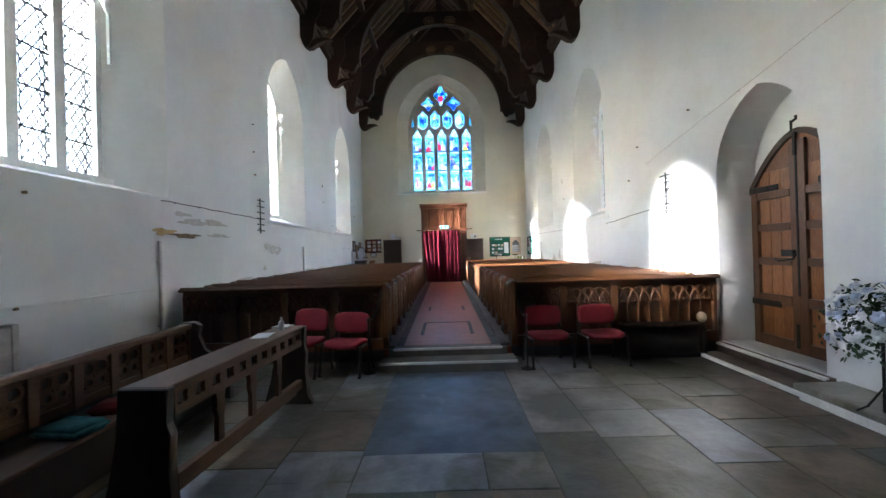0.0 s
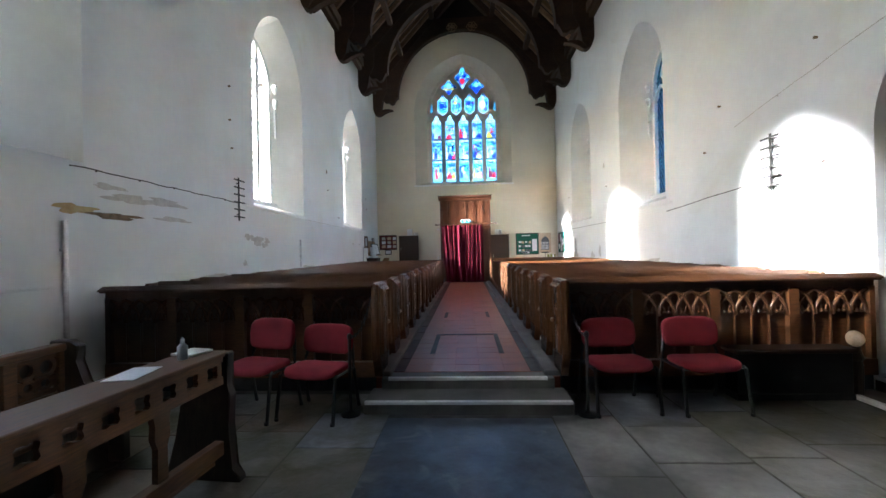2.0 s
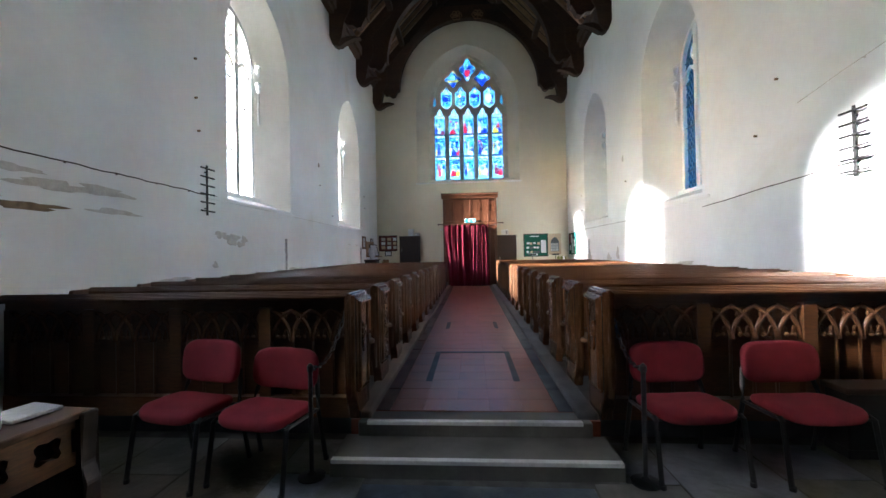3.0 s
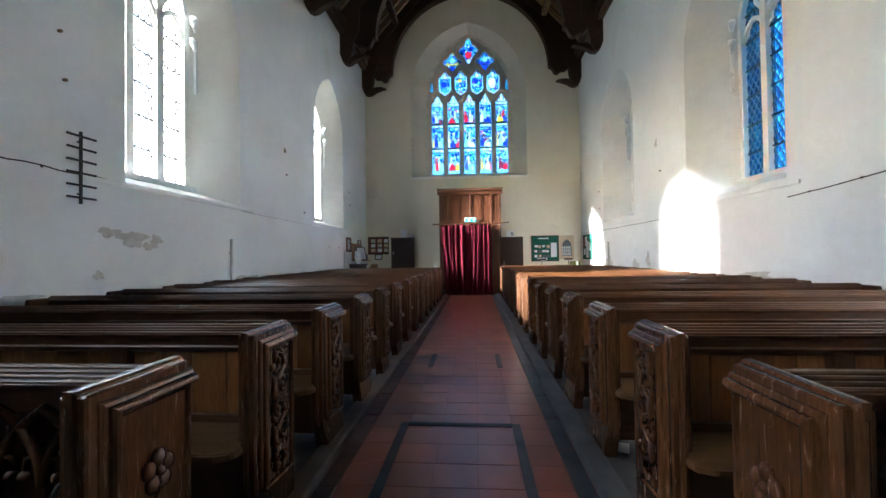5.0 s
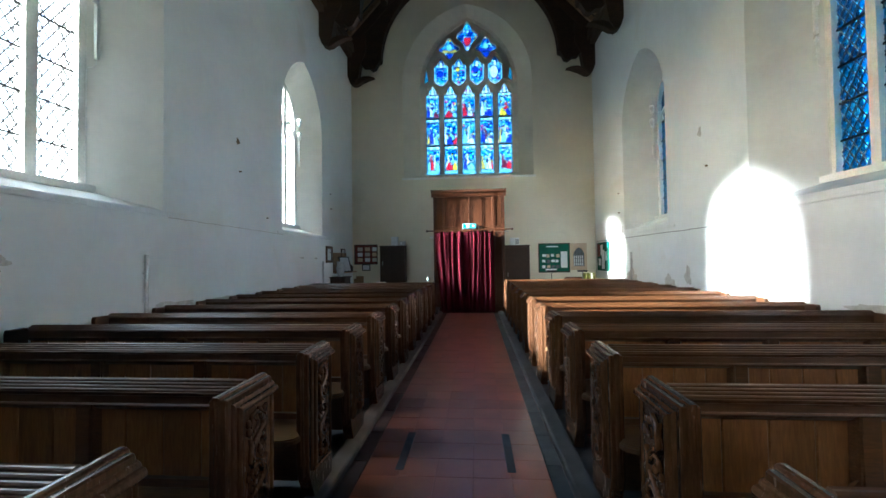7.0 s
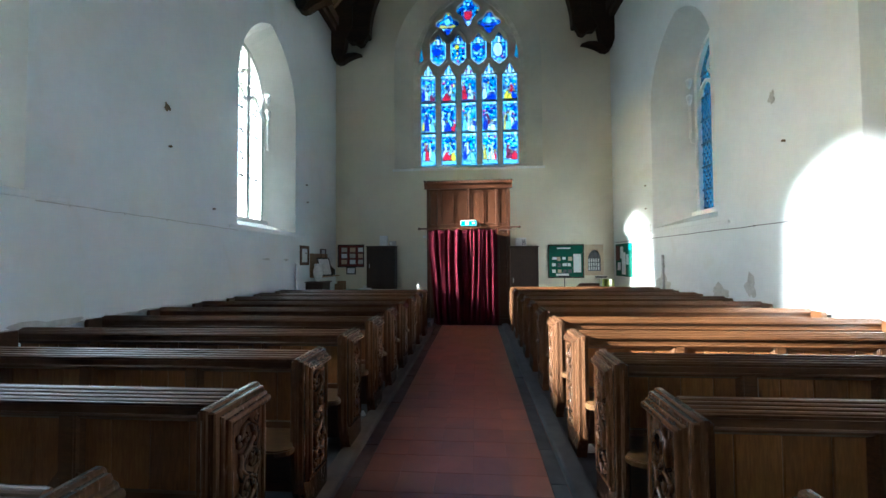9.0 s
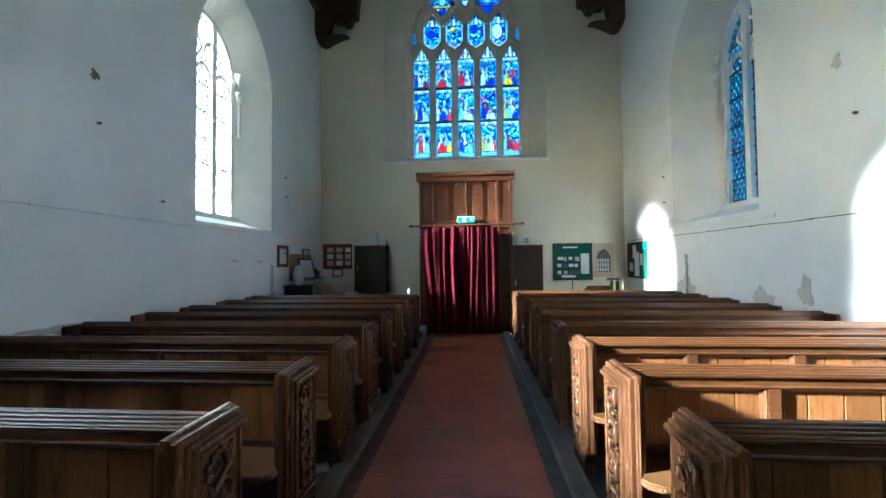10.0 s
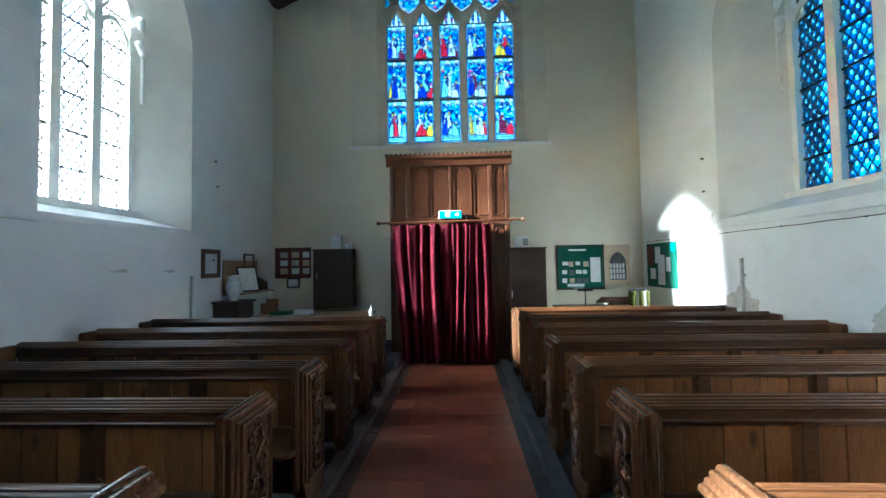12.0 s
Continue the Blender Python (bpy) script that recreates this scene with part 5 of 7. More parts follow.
def stall_desk():
    """The open choir desk: pierced frieze under a flat top, baluster struts, a low rail, shaped ends."""
    root = thing("choir_desk", "oak choir desk with a row of pierced quatrefoils", "desk")
    L = 1.92
    part("desk_top", rounded(-0.26, 0.02, 0.0, L, 0.905, 0.935, 0.008), M_STALL, root)
    bm = bmesh.new()
    n = 11
    pw = (L - 0.14) / n
    to = lambda u, z, d: (-0.025 + d, u, z)
    strip(bm, [(0.05, 0.888), (L - 0.05, 0.888)], 0.04, 0.0, 0.03, to)
    strip(bm, [(0.05, 0.735), (L - 0.05, 0.735)], 0.055, 0.0, 0.03, to)
    for i in range(n):
        c = 0.07 + pw * (i + 0.5)
        ring = [(c + 0.047 * math.cos(t) * (1 - 0.22 * math.cos(4 * t)), 0.815 + 0.047 * math.sin(t) * (1 - 0.22 * math.cos(4 * t))) for t in [q * math.tau / 20 for q in range(20)]]
        edge = []
        for u, z in ring:
            du, dz = u - c, z - 0.815
            k = min(pw / 2 / max(1e-6, abs(du)), 0.06 / max(1e-6, abs(dz)))
            edge.append((c + du * k, 0.815 + dz * k))
        for d in (0.0, 0.03):
            for q in range(20):
                r = (q + 1) % 20
                bm.faces.new([bm.verts.new(to(*p, d)) for p in (ring[q], ring[r], edge[r], edge[q])])
        for q in range(20):
            r = (q + 1) % 20
            bm.faces.new([bm.verts.new(to(*p, d)) for p, d in ((ring[q], 0.0), (ring[r], 0.0), (ring[r], 0.03), (ring[q], 0.03))])
    part("pierced_frieze", bm, M_STALL, root, "frieze pierced with round quatrefoils")
    part("low_rail", rounded(-0.06, 0.0, 0.05, L - 0.05, 0.20, 0.30, 0.006), M_STALL, root)
    part("foot_board", rounded(-0.16, -0.06, 0.05, L - 0.05, 0.12, 0.15, 0.006), M_STALL, root)
    for y in (0.55, 0.98, 1.42):
        bm = bmesh.new()
        prism(bm, [(y - 0.06, 0.72), (y + 0.06, 0.72), (y + 0.045, 0.64), (y + 0.05, 0.56), (y + 0.03, 0.50), (y + 0.035, 0.28), (y - 0.035, 0.28), (y - 0.03, 0.50), (y - 0.05, 0.56), (y - 0.045, 0.64)], "x", -0.05, -0.015)
        part("strut", bm, M_STALL, root)
    for y in (-0.015, L - 0.055):
        bm = bmesh.new()
        prism(bm, [(-0.40, 0.0), (0.10, 0.0), (0.10, 0.04), (0.045, 0.10), (0.03, 0.4), (0.045, 0.62), (0.02, 0.70), (0.035, 0.93), (-0.27, 0.93), (-0.28, 0.6), (-0.33, 0.3), (-0.40, 0.05)], "y", y, y + 0.07)
        bmesh.ops.bevel(bm, geom=bm.edges[:], offset=0.008, segments=1, affect="EDGES")
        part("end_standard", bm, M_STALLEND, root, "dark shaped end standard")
    root.matrix_basis = pose(-1.62, 3.15, FLOOR, 0, 0, -4) @ Matrix.Diagonal((1, 1, 0.86, 1))
    return root


stall_desk()


def stall_bench():
    """The choir seat behind the desk: a pierced back along the wall side, a plank seat, an end."""
    root = thing("choir_bench", "oak choir bench with a tracery-pierced back", "bench")
    L = 3.05
    part("back_rail", rounded(-0.05, 0.05, 0.0, L, 0.895, 0.955, 0.012), M_STALL, root)
    part("lower_rail", rounded(-0.03, 0.02, 0.0, L, 0.50, 0.58, 0.006), M_STALL, root)
    n = 9
    pw = L / n
    for i in range(n + 1):
        part("muntin", rounded(-0.035, 0.03, max(0, pw * i - 0.04), min(L, pw * i + 0.04), 0.50, 0.90, 0.006), M_STALL, root)
    for i in range(n):
        c = pw * (i + 0.5)
        bm = bmesh.new()
        to = lambda u, z, d: (-0.015 + d, u, z)
        hw = pw / 2 - 0.04
        strip(bm, [(c - hw, 0.88), (c + hw, 0.88)], 0.04, 0, 0.025, to)
        strip(bm, [(c - hw, 0.60), (c + hw, 0.60)], 0.05, 0, 0.025, to)
        for s in (-1, 1):
            strip(bm, [(c + s * hw * 0.48 + hw * 0.44 * math.cos(t), 0.80 + 0.065 * math.sin(t)) for t in [q * math.tau / 12 for q in range(13)]], 0.028, 0, 0.025, to)
            strip(bm, [(c + s * hw * 0.42 + hw * 0.33 * math.cos(t), 0.675 + 0.045 * math.sin(t)) for t in [q * math.tau / 12 for q in range(13)]], 0.028, 0, 0.025, to)
            strip(bm, [(c + s * hw, 0.62), (c + s * hw * 0.8, 0.73)], 0.03, 0, 0.025, to)
        strip(bm, [(c, 0.62), (c, 0.87)], 0.026, 0, 0.025, to)
        part("pierced_panel", bm, M_STALL, root, "panel pierced with tracery")
    # Darker oak behind the piercings; the shade of the recesses is in its colour.
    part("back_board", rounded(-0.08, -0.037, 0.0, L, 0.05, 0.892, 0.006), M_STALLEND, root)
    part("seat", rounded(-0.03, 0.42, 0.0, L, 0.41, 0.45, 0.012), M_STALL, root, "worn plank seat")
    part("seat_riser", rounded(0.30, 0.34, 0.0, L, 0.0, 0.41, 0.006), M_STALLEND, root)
    bm = bmesh.new()
    prism(bm, [(-0.09, 0.0), (0.44, 0.0), (0.44, 0.46), (0.30, 0.52), (0.16, 0.62), (0.10, 0.80), (0.13, 0.93), (0.06, 0.975), (-0.09, 0.97)], "y", L, L + 0.07)
    bmesh.ops.bevel(bm, geom=bm.edges[:], offset=0.01, segments=1, affect="EDGES")
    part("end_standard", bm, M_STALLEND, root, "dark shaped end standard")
    root.matrix_basis = pose(-2.80, 2.2, FLOOR, 0, 0, 0) @ Matrix.Diagonal((1, 1, 0.86, 1))


stall_bench()


def cushion(name, x, y, z, a, b, h, mat, rot, label, cat):
    bm = bmesh.new()
    box(bm, -a / 2, a / 2, -b / 2, b / 2, 0, h)
    bmesh.ops.bevel(bm, geom=bm.edges[:], offset=h * 0.35, segments=3, affect="EDGES")
    root = thing(name, label, cat)
    part("cover", bm, mat, root, smooth=True)
    bm = bmesh.new()
    tube(bm, [(-a / 2 + 0.01, -b / 2 + 0.01, h / 2), (a / 2 - 0.01, -b / 2 + 0.01, h / 2), (a / 2 - 0.01, b / 2 - 0.01, h / 2), (-a / 2 + 0.01, b / 2 - 0.01, h / 2)], 0.008, 5, True)
    part("piping", bm, mat, root)
    root.matrix_basis = pose(x, y, z, 0, 0, rot)


cushion("kneeler", -2.52, 3.95, 0.519, 0.32, 0.24, 0.07, M_BOOKRED, 10, "red embroidered kneeler on the choir bench", "kneeler")
cushion("kneeler", -2.52, 3.55, 0.519, 0.34, 0.26, 0.07, M_BOOKTEAL, -8, "blue green embroidered kneeler on the choir bench", "kneeler")
cushion("kneeler", -2.52, 4.35, 0.519, 0.30, 0.24, 0.05, M_PALEWOOD, 4, "fawn kneeler on the choir bench", "kneeler")


def dispenser(x, y, z, s, label):
    root = thing("sanitiser_bottle", label, "bottle")
    bm = bmesh.new()
    lathe(bm, 0, 0, [(0.026, 0.0), (0.028, 0.005), (0.028, 0.075), (0.012, 0.092)], 14)
    part("bottle", bm, M_PLASTIC, root, smooth=True)
    bm = bmesh.new()
    lathe(bm, 0, 0, [(0.012, 0.092), (0.012, 0.118), (0.005, 0.12), (0.005, 0.128)], 10)
    part("cap", bm, M_PLASTIC, root)
    root.matrix_basis = pose(x, y, z) @ Matrix.Scale(s, 4)


dispenser(-1.62, 4.84, 0.937, 1.0, "small white plastic bottle on the choir desk")
dispenser(-0.95, 16.62, 1.245, 1.0, "small white plastic bottle on a bench top")
sheet = tagged(part("paper_sheet", rounded(-0.075, 0.075, -0.12, 0.12, 0, 0.003, 0.001, 1), M_PAPER), "white printed sheet lying on the choir desk", "paper")
sheet.matrix_basis = pose(-1.68, 4.56, 0.937, 0, 0, 8)
book = thing("folder", "grey folder lying on the choir desk", "folder")
part("cover", rounded(-0.08, 0.08, -0.08, 0.08, 0, 0.014, 0.003, 1), M_GREYPL, book)
book.matrix_basis = pose(-1.66, 4.98, 0.937, 0, 0, -12)

heater = thing("wall_box", "pale boxed casing fixed to the plaster", "wall box")
part("casing", rounded(LX, LX + 0.10, 4.12, 4.32, 0.72, 1.12, 0.012), M_GREYPL, heater)
part("lid", rounded(LX, LX + 0.11, 4.28, 4.34, 0.70, 1.14, 0.008), M_GREYPL, heater)


def flowers():
    """An arrangement of white and pale blue flowers with trailing leaves, on an iron stand."""
    rng = random.Random(8)
    root = thing("flower_arrangement", "white and pale blue flowers with dark leaves on an iron stand", "flowers")
    cx, cy, cz = 3.42, 4.05, 0.98
    bm = bmesh.new()
    tube(bm, [(cx, cy, 0.30), (cx, cy, 0.85)], 0.012, 6)
    for k in range(3):
        a = k * math.tau / 3 + 0.6
        tube(bm, [(cx, cy, 0.50), (cx + 0.10 * math.cos(a), cy + 0.10 * math.sin(a), 0.34), (cx + 0.17 * math.cos(a), cy + 0.17 * math.sin(a), 0.295)], 0.008, 6)
    part("stand", bm, M_IRON, root, "black iron stand")
    leaf = bmesh.new()
    for k in range(900):
        a, e = rng.uniform(0, math.tau), rng.uniform(-0.9, 1.3)
        r = rng.uniform(0.12, 0.40)
        p = Vector((cx + 0.85 * r * math.cos(a) * math.cos(e), cy + 1.15 * r * math.sin(a) * math.cos(e), cz + r * math.sin(e) - 0.25 * max(0, r - 0.28)))
        if p.x > RX - 0.03:
            continue
        d = Vector((rng.uniform(-1, 1), rng.uniform(-1, 1), rng.uniform(-1, 0.4))).normalized()
        s = d.cross(Vector((rng.uniform(-1, 1), rng.uniform(-1, 1), 1))).normalized()
        ln, w = rng.uniform(0.035, 0.075), rng.uniform(0.010, 0.018)
        q = [p, p + d * ln * 0.5 + s * w, p + d * ln, p + d * ln * 0.5 - s * w]
        leaf.faces.new([leaf.verts.new(v) for v in q])
    tagged(part("foliage", leaf, M_LEAF, root, "dark trailing leaves"), kind="stuff")
    for k in range(110):
        a, e = rng.uniform(0, math.tau), rng.uniform(-0.55, 1.2)
        r = rng.uniform(0.24, 0.36)
        p = Vector((cx + 0.85 * r * math.cos(a) * math.cos(e), cy + 1.15 * r * math.sin(a) * math.cos(e), cz + r * math.sin(e)))
        if p.x > RX - 0.06:
            continue
        bm = bmesh.new()
        n = Vector((math.cos(a) * math.cos(e), math.sin(a) * math.cos(e), math.sin(e)))
        t = n.cross(Vector((0, 0, 1))).normalized()
        b = t.cross(n)
        size = rng.uniform(0.035, 0.06)
        for ring, (cnt, lift, rad) in enumerate(((7, 0.15, 1.0), (6, 0.5, 0.7), (4, 0.8, 0.35))):
            for j in range(cnt):
                g = j * math.tau / cnt + ring
                o = t * math.cos(g) + b * math.sin(g)
                w = (t * -math.sin(g) + b * math.cos(g)) * size * 0.4
                c0 = p + n * size * lift * 0.3
                c1 = p + o * size * rad + n * size * lift
                m = (c0 + c1) / 2 + n * size * 0.15
                bm.faces.new([bm.verts.new(v) for v in (c0, m + w, c1, m - w)])
        part("bloom", bm, M_PETAL if rng.random() < 0.72 else M_BLUEPETAL, root)


flowers()


# ---- fittings on the walls ----
def wall_tie(to, u, z0, z1):
    root = thing("iron_rack", "black iron bar with six crossbars on the wall", "wall rack", "iron racks on the walls")
    bm = bmesh.new()
    a, b = to(u - 0.013, z0, -0.045), to(u + 0.013, z1, -0.03)
    box(bm, min(a[0], b[0]), max(a[0], b[0]), min(a[1], b[1]), max(a[1], b[1]), z0, z1)
    part("upright", bm, M_IRON, root)
    n = 6
    for i in range(n):
        z = z0 + 0.06 + (z1 - z0 - 0.11) * i / (n - 1)
        bm = bmesh.new()
        tube(bm, [to(u - 0.15, z, -0.05), to(u + 0.15, z, -0.05)], 0.012, 6)
        part("crossbar", bm, M_IRON, root)
    for z in (z0 + 0.1, z1 - 0.1):
        bm = bmesh.new()
        tube(bm, [to(u, z, -0.03), to(u, z, 0.02)], 0.01, 6)
        part("fixing", bm, M_IRON, root)


wall_tie(to_left, 9.19, 2.12, 2.84)
wall_tie(to_right, 7.87, 2.19, 2.90)


def run(name, pts, r, mat, label, cat, clips=0):
    root = thing(name, label, cat)
    bm = bmesh.new()
    tube(bm, pts, r, 6)
    part("length", bm, mat, root)
    for i in range(clips):
        p = Vector(pts[0]).lerp(Vector(pts[-1]), (i + 0.5) / clips)
        bm = rounded(p.x - 0.01, p.x + 0.01, p.y - 0.008, p.y + 0.008, p.z - 0.01, p.z + 0.01, 0.003, 1)
        part("clip", bm, mat, root)
    return root


def wavy(x, y0, y1, z0, z1, amp, n=24, seed=1):
    rng = random.Random(seed)
    return [(x, y0 + (y1 - y0) * i / n, z0 + (z1 - z0) * i / n + rng.uniform(-amp, amp)) for i in range(n + 1)]


run("wall_cable", wavy(LX + 0.006, 6.3, 9.7, 2.45, 2.42, 0.008), 0.007, M_DARKWOOD, "dark cable clipped along the plaster", "cable", 6)
run("wall_cable", wavy(LX + 0.006, 12.1, 15.25, 2.36, 2.33, 0.006, seed=3), 0.006, M_GREYPL, "painted cable clipped along the plaster", "cable", 5)
run("wall_cable", wavy(RX - 0.006, 6.85, 10.6, 2.42, 2.20, 0.006, seed=2), 0.006, M_DARKWOOD, "dark cable clipped along the plaster", "cable", 6)
run("wall_cable", wavy(RX - 0.006, 13.0, 19.9, 2.22, 2.25, 0.005, seed=5), 0.005, M_DARKWOOD, "dark cable clipped along the plaster", "cable", 7)
run("wall_cable", wavy(RX - 0.006, 2.0, 8.6, 4.35, 3.2, 0.01, seed=6), 0.004, M_GREYPL, "thin old wire along the plaster", "cable", 4)
for y, z0, z1, side in ((6.22, 0.03, 1.90, -1), (11.72, 0.40, 1.87, -1), (17.42, 0.40, 1.76, -1), (17.12, 0.40, 1.88, 1)):
    x = LX + 0.03 if side < 0 else RX - 0.03
    p = thing("vent_pipe", "slim bright metal pipe standing against the wall", "pipe", "metal pipes on the walls")
    bm = bmesh.new()
    tube(bm, [(x, y, z0), (x, y, z1 - 0.06), (x, y, z1)], [0.022, 0.022, 0.026], 10)
    part("pipe", bm, M_STEEL, p)
    for z in (z0 + 0.4 * (z1 - z0), z0 + 0.85 * (z1 - z0)):
        bm = rounded(min(x, x + side * 0.03) - 0.012, max(x, x + side * 0.03) + 0.0, y - 0.03, y + 0.03, z - 0.012, z + 0.012, 0.003, 1)
        part("bracket", bm, M_STEEL, p)
for side, x in (("dado", LX),):
    bm = rounded(x, x + 0.012, EY, 6.15, 1.262, 1.285, 0.004, 1)
    setting("dado_line", bm, M_PLASTER, "faint plaster step along the lower wall", "trim")
for x0, x1, y0, y1, z in ((LX, LX + 0.03, 9.2, 12.4, 2.37), (LX, LX + 0.03, 15.0, 18.0, 2.35), (RX - 0.03, RX, 10.4, 13.2, 2.33), (RX - 0.03, RX, 15.0, 17.9, 2.31)):
    setting("sill_ledge", rounded(x0, x1, y0, y1, z, z + 0.055, 0.01), M_PLASTER, "plastered ledge under a window", "trim")


def spotlight(o, to, s):
    """A pair of small white spot lamps on a conduit, on the far reveal of a window."""
    root = thing("spotlight", "white double spot lamp on a conduit in a window reveal", "spotlight", "spot lamps in the windows")
    c, w = o["back"][0], o["back"][1]
    fw = o["front"][0] + o["front"][1]
    d = o["depth"] - 0.10
    f = d / o["depth"]
    u = fw + (c + w - fw) * f - 0.035
    bm = bmesh.new()
    a, b = to(u - 0.015, 4.15, d - 0.02), to(u + 0.02, 4.80, d + 0.02)
    box(bm, min(a[0], b[0]), max(a[0], b[0]), min(a[1], b[1]), max(a[1], b[1]), 4.15, 4.80)
    part("conduit", bm, M_WHITE, root)
    bm = bmesh.new()
    low = o["back"][2] + 0.03
    tube(bm, [to(u + 0.002, 4.16, d), to(u + 0.002, 4.09, d), to(u - 0.02, 4.05, d + 0.02), to(u - 0.045, 4.04, d + 0.05), to(u - 0.06, 4.0, d + 0.06), to(u - 0.06, low, d + 0.06)], 0.006, 6)
    part("cable", bm, M_WHITE, root, "thin white cable")
    for z, tilt in ((4.80, 0.06), (4.98, -0.05), (5.14, 0.05)):
        bm = bmesh.new()
        tube(bm, [to(u - 0.03, z, d - 0.02), to(u - 0.09, z + tilt, d - 0.05), to(u - 0.16, z + tilt * 2, d - 0.09)], [0.03, 0.045, 0.055], 10)
        part("lamp_head", bm, M_PLASTIC, root, "white lamp head", True)
        bm = bmesh.new()
        tube(bm, [to(u + 0.005, z - 0.03, d), to(u - 0.03, z, d - 0.02)], 0.012, 6)
        part("arm", bm, M_WHITE, root)


for o in L_WINS:
    spotlight(o, to_left, -1)
for o in R_WINS:
    spotlight(o, to_right, 1)


def flake(to, u, z, w, h, mat, label, seed, d=0.004):
    """A place where the limewash has come away, with a ragged edge."""
    rng = random.Random(seed)
    n = 22
    ph = [rng.uniform(0, 6.3) for _ in range(4)]
    pts = []
    for i in range(n):
        t = i * math.tau / n
        k = 1 + 0.22 * math.sin(3 * t + ph[0]) + 0.16 * math.sin(5 * t + ph[1]) + 0.10 * math.sin(9 * t + ph[2])
        pts.append((u + w * k * math.cos(t), z + h * k * math.sin(t)))
    bm = bmesh.new()
    lo = [bm.verts.new(to(a, b, 0.0)) for a, b in pts]
    hi = [bm.verts.new(to(u + (a - u) * 0.97, z + (b - z) * 0.97, -d)) for a, b in pts]
    bm.faces.new(hi)
    for i in range(n):
        bm.faces.new((lo[i], lo[(i + 1) % n], hi[(i + 1) % n], hi[i]))
    setting("plaster_patch", bm, mat, label, "wall damage")


flake(to_left, 6.35, 2.03, 0.22, 0.045, M_OCHRE, "ochre patch where the limewash has flaked", 1)
flake(to_left, 6.82, 1.99, 0.33, 0.035, M_BROWN, "brown patch where the plaster has fallen", 2)
for k, (u, z, w, h) in enumerate(((7.0, 2.2, 0.30, 0.05), (7.55, 2.22, 0.35, 0.05), (7.7, 2.02, 0.3, 0.03), (6.75, 2.3, 0.2, 0.03), (9.55, 1.86, 0.14, 0.05), (9.85, 1.80, 0.2, 0.09), (10.2, 1.80, 0.09, 0.06), (9.42, 1.40, 0.06, 0.045), (10.1, 1.72, 0.12, 0.04), (16.2, 1.85, 0.12, 0.02), (17.0, 1.84, 0.1, 0.02), (12.2, 1.22, 0.35, 0.05), (13.3, 1.2, 0.3, 0.04), (8.6, 1.22, 0.25, 0.05))):
    flake(to_left, u, z, w, h, M_GREYPL, "grey patch where the limewash has flaked", 10 + k)
for k, (u, z, w, h) in enumerate(((17.2, 1.32, 0.32, 0.15), (14.6, 1.42, 0.10, 0.16), (15.3, 1.28, 0.2, 0.12), (12.6, 1.25, 0.12, 0.12), (17.75, 2.45, 0.07, 0.09), (11.2, 1.24, 0.3, 0.05), (13.4, 1.25, 0.10, 0.10), (14.1, 3.80, 0.05, 0.08))):
    flake(to_right, u, z, w, h, M_GREYPL, "grey patch where the limewash has flaked", 40 + k)
flake(to_left, 13.66, 3.80, 0.05, 0.05, M_BROWN, "small dark chip in the limewash", 60)
for k, (to, u, z) in enumerate(((to_left, 13.7, 3.3), (to_left, 9.0, 4.3), (to_left, 9.0, 3.75), (to_left, 9.05, 3.3), (to_left, 18.0, 3.6), (to_left, 18.05, 3.2), (to_left, 14.6, 2.6), (to_left, 17.95, 2.0), (to_right, 13.9, 3.2), (to_right, 8.9, 3.6), (to_right, 7.2, 3.75), (to_right, 9.3, 3.0), (to_right, 17.9, 3.4), (to_right, 17.9, 2.9), (to_left, 4.4, 1.26), (to_left, 4.5, 2.3))):
    root = thing("wall_nail", "small rusty nail in the plaster", "nail", "nails in the walls")
    bm = bmesh.new()
    tube(bm, [to(u, z, 0.01), to(u, z, -0.035)], [0.014, 0.016], 6)
    part("shank", bm, M_BROWN, root)


# ---- outside ----
def sun_block_yew(x, y):
    """An unseen yew, added to keep low sun off the first window's foot."""
    rng = random.Random(14)
    root = thing("yew_tree", "unseen dark green tree added outside to block low sun", "tree")
    bm = bmesh.new()
    tube(bm, [(x, y, -0.5), (x + 0.05, y, 0.6), (x - 0.04, y + 0.05, 2.2), (x, y, 5.4)], [0.28, 0.22, 0.15, 0.04], 10)
    for k in range(9):
        a, z = k * 2.4, 0.7 + 0.5 * k
        tube(bm, [(x, y, z), (x + 0.5 * math.cos(a), y + 0.5 * math.sin(a), z + 0.25), (x + 0.9 * math.cos(a), y + 0.9 * math.sin(a), z + 0.6)], [0.07, 0.045, 0.015], 6)
    part("trunk", bm, M_BROWN, root)
    verts, faces = [], []
    for k in range(14000):
        z = rng.uniform(0.2, 6.5)
        f = (z - 0.2) / 6.3
        r = 1.5 * (1 - f ** 12) * (0.88 + 0.12 * math.sin(5 * z + 3 * rng.random())) * math.sqrt(rng.uniform(0.1, 1))
        a = rng.uniform(0, math.tau)
        p = Vector((x + r * math.cos(a), y + r * math.sin(a), z))
        d = Vector((rng.uniform(-1, 1), rng.uniform(-1, 1), rng.uniform(-0.6, 0.8))).normalized()
        q = d.cross(Vector((rng.uniform(-1, 1), rng.uniform(-1, 1), 1))).normalized()
        ln, w = rng.uniform(0.14, 0.26), rng.uniform(0.04, 0.075)
        i = len(verts)
        verts += [p, p + d * ln * 0.5 + q * w, p + d * ln, p + d * ln * 0.5 - q * w]
        faces.append((i, i + 1, i + 2, i + 3))
    me = bpy.data.meshes.new("crown")
    me.from_pydata(verts, [], faces)
    me.materials.append(M_LEAF)
    crown = new("crown", me)
    crown.parent = root
    tagged(crown, "dense dark needles", kind="stuff")


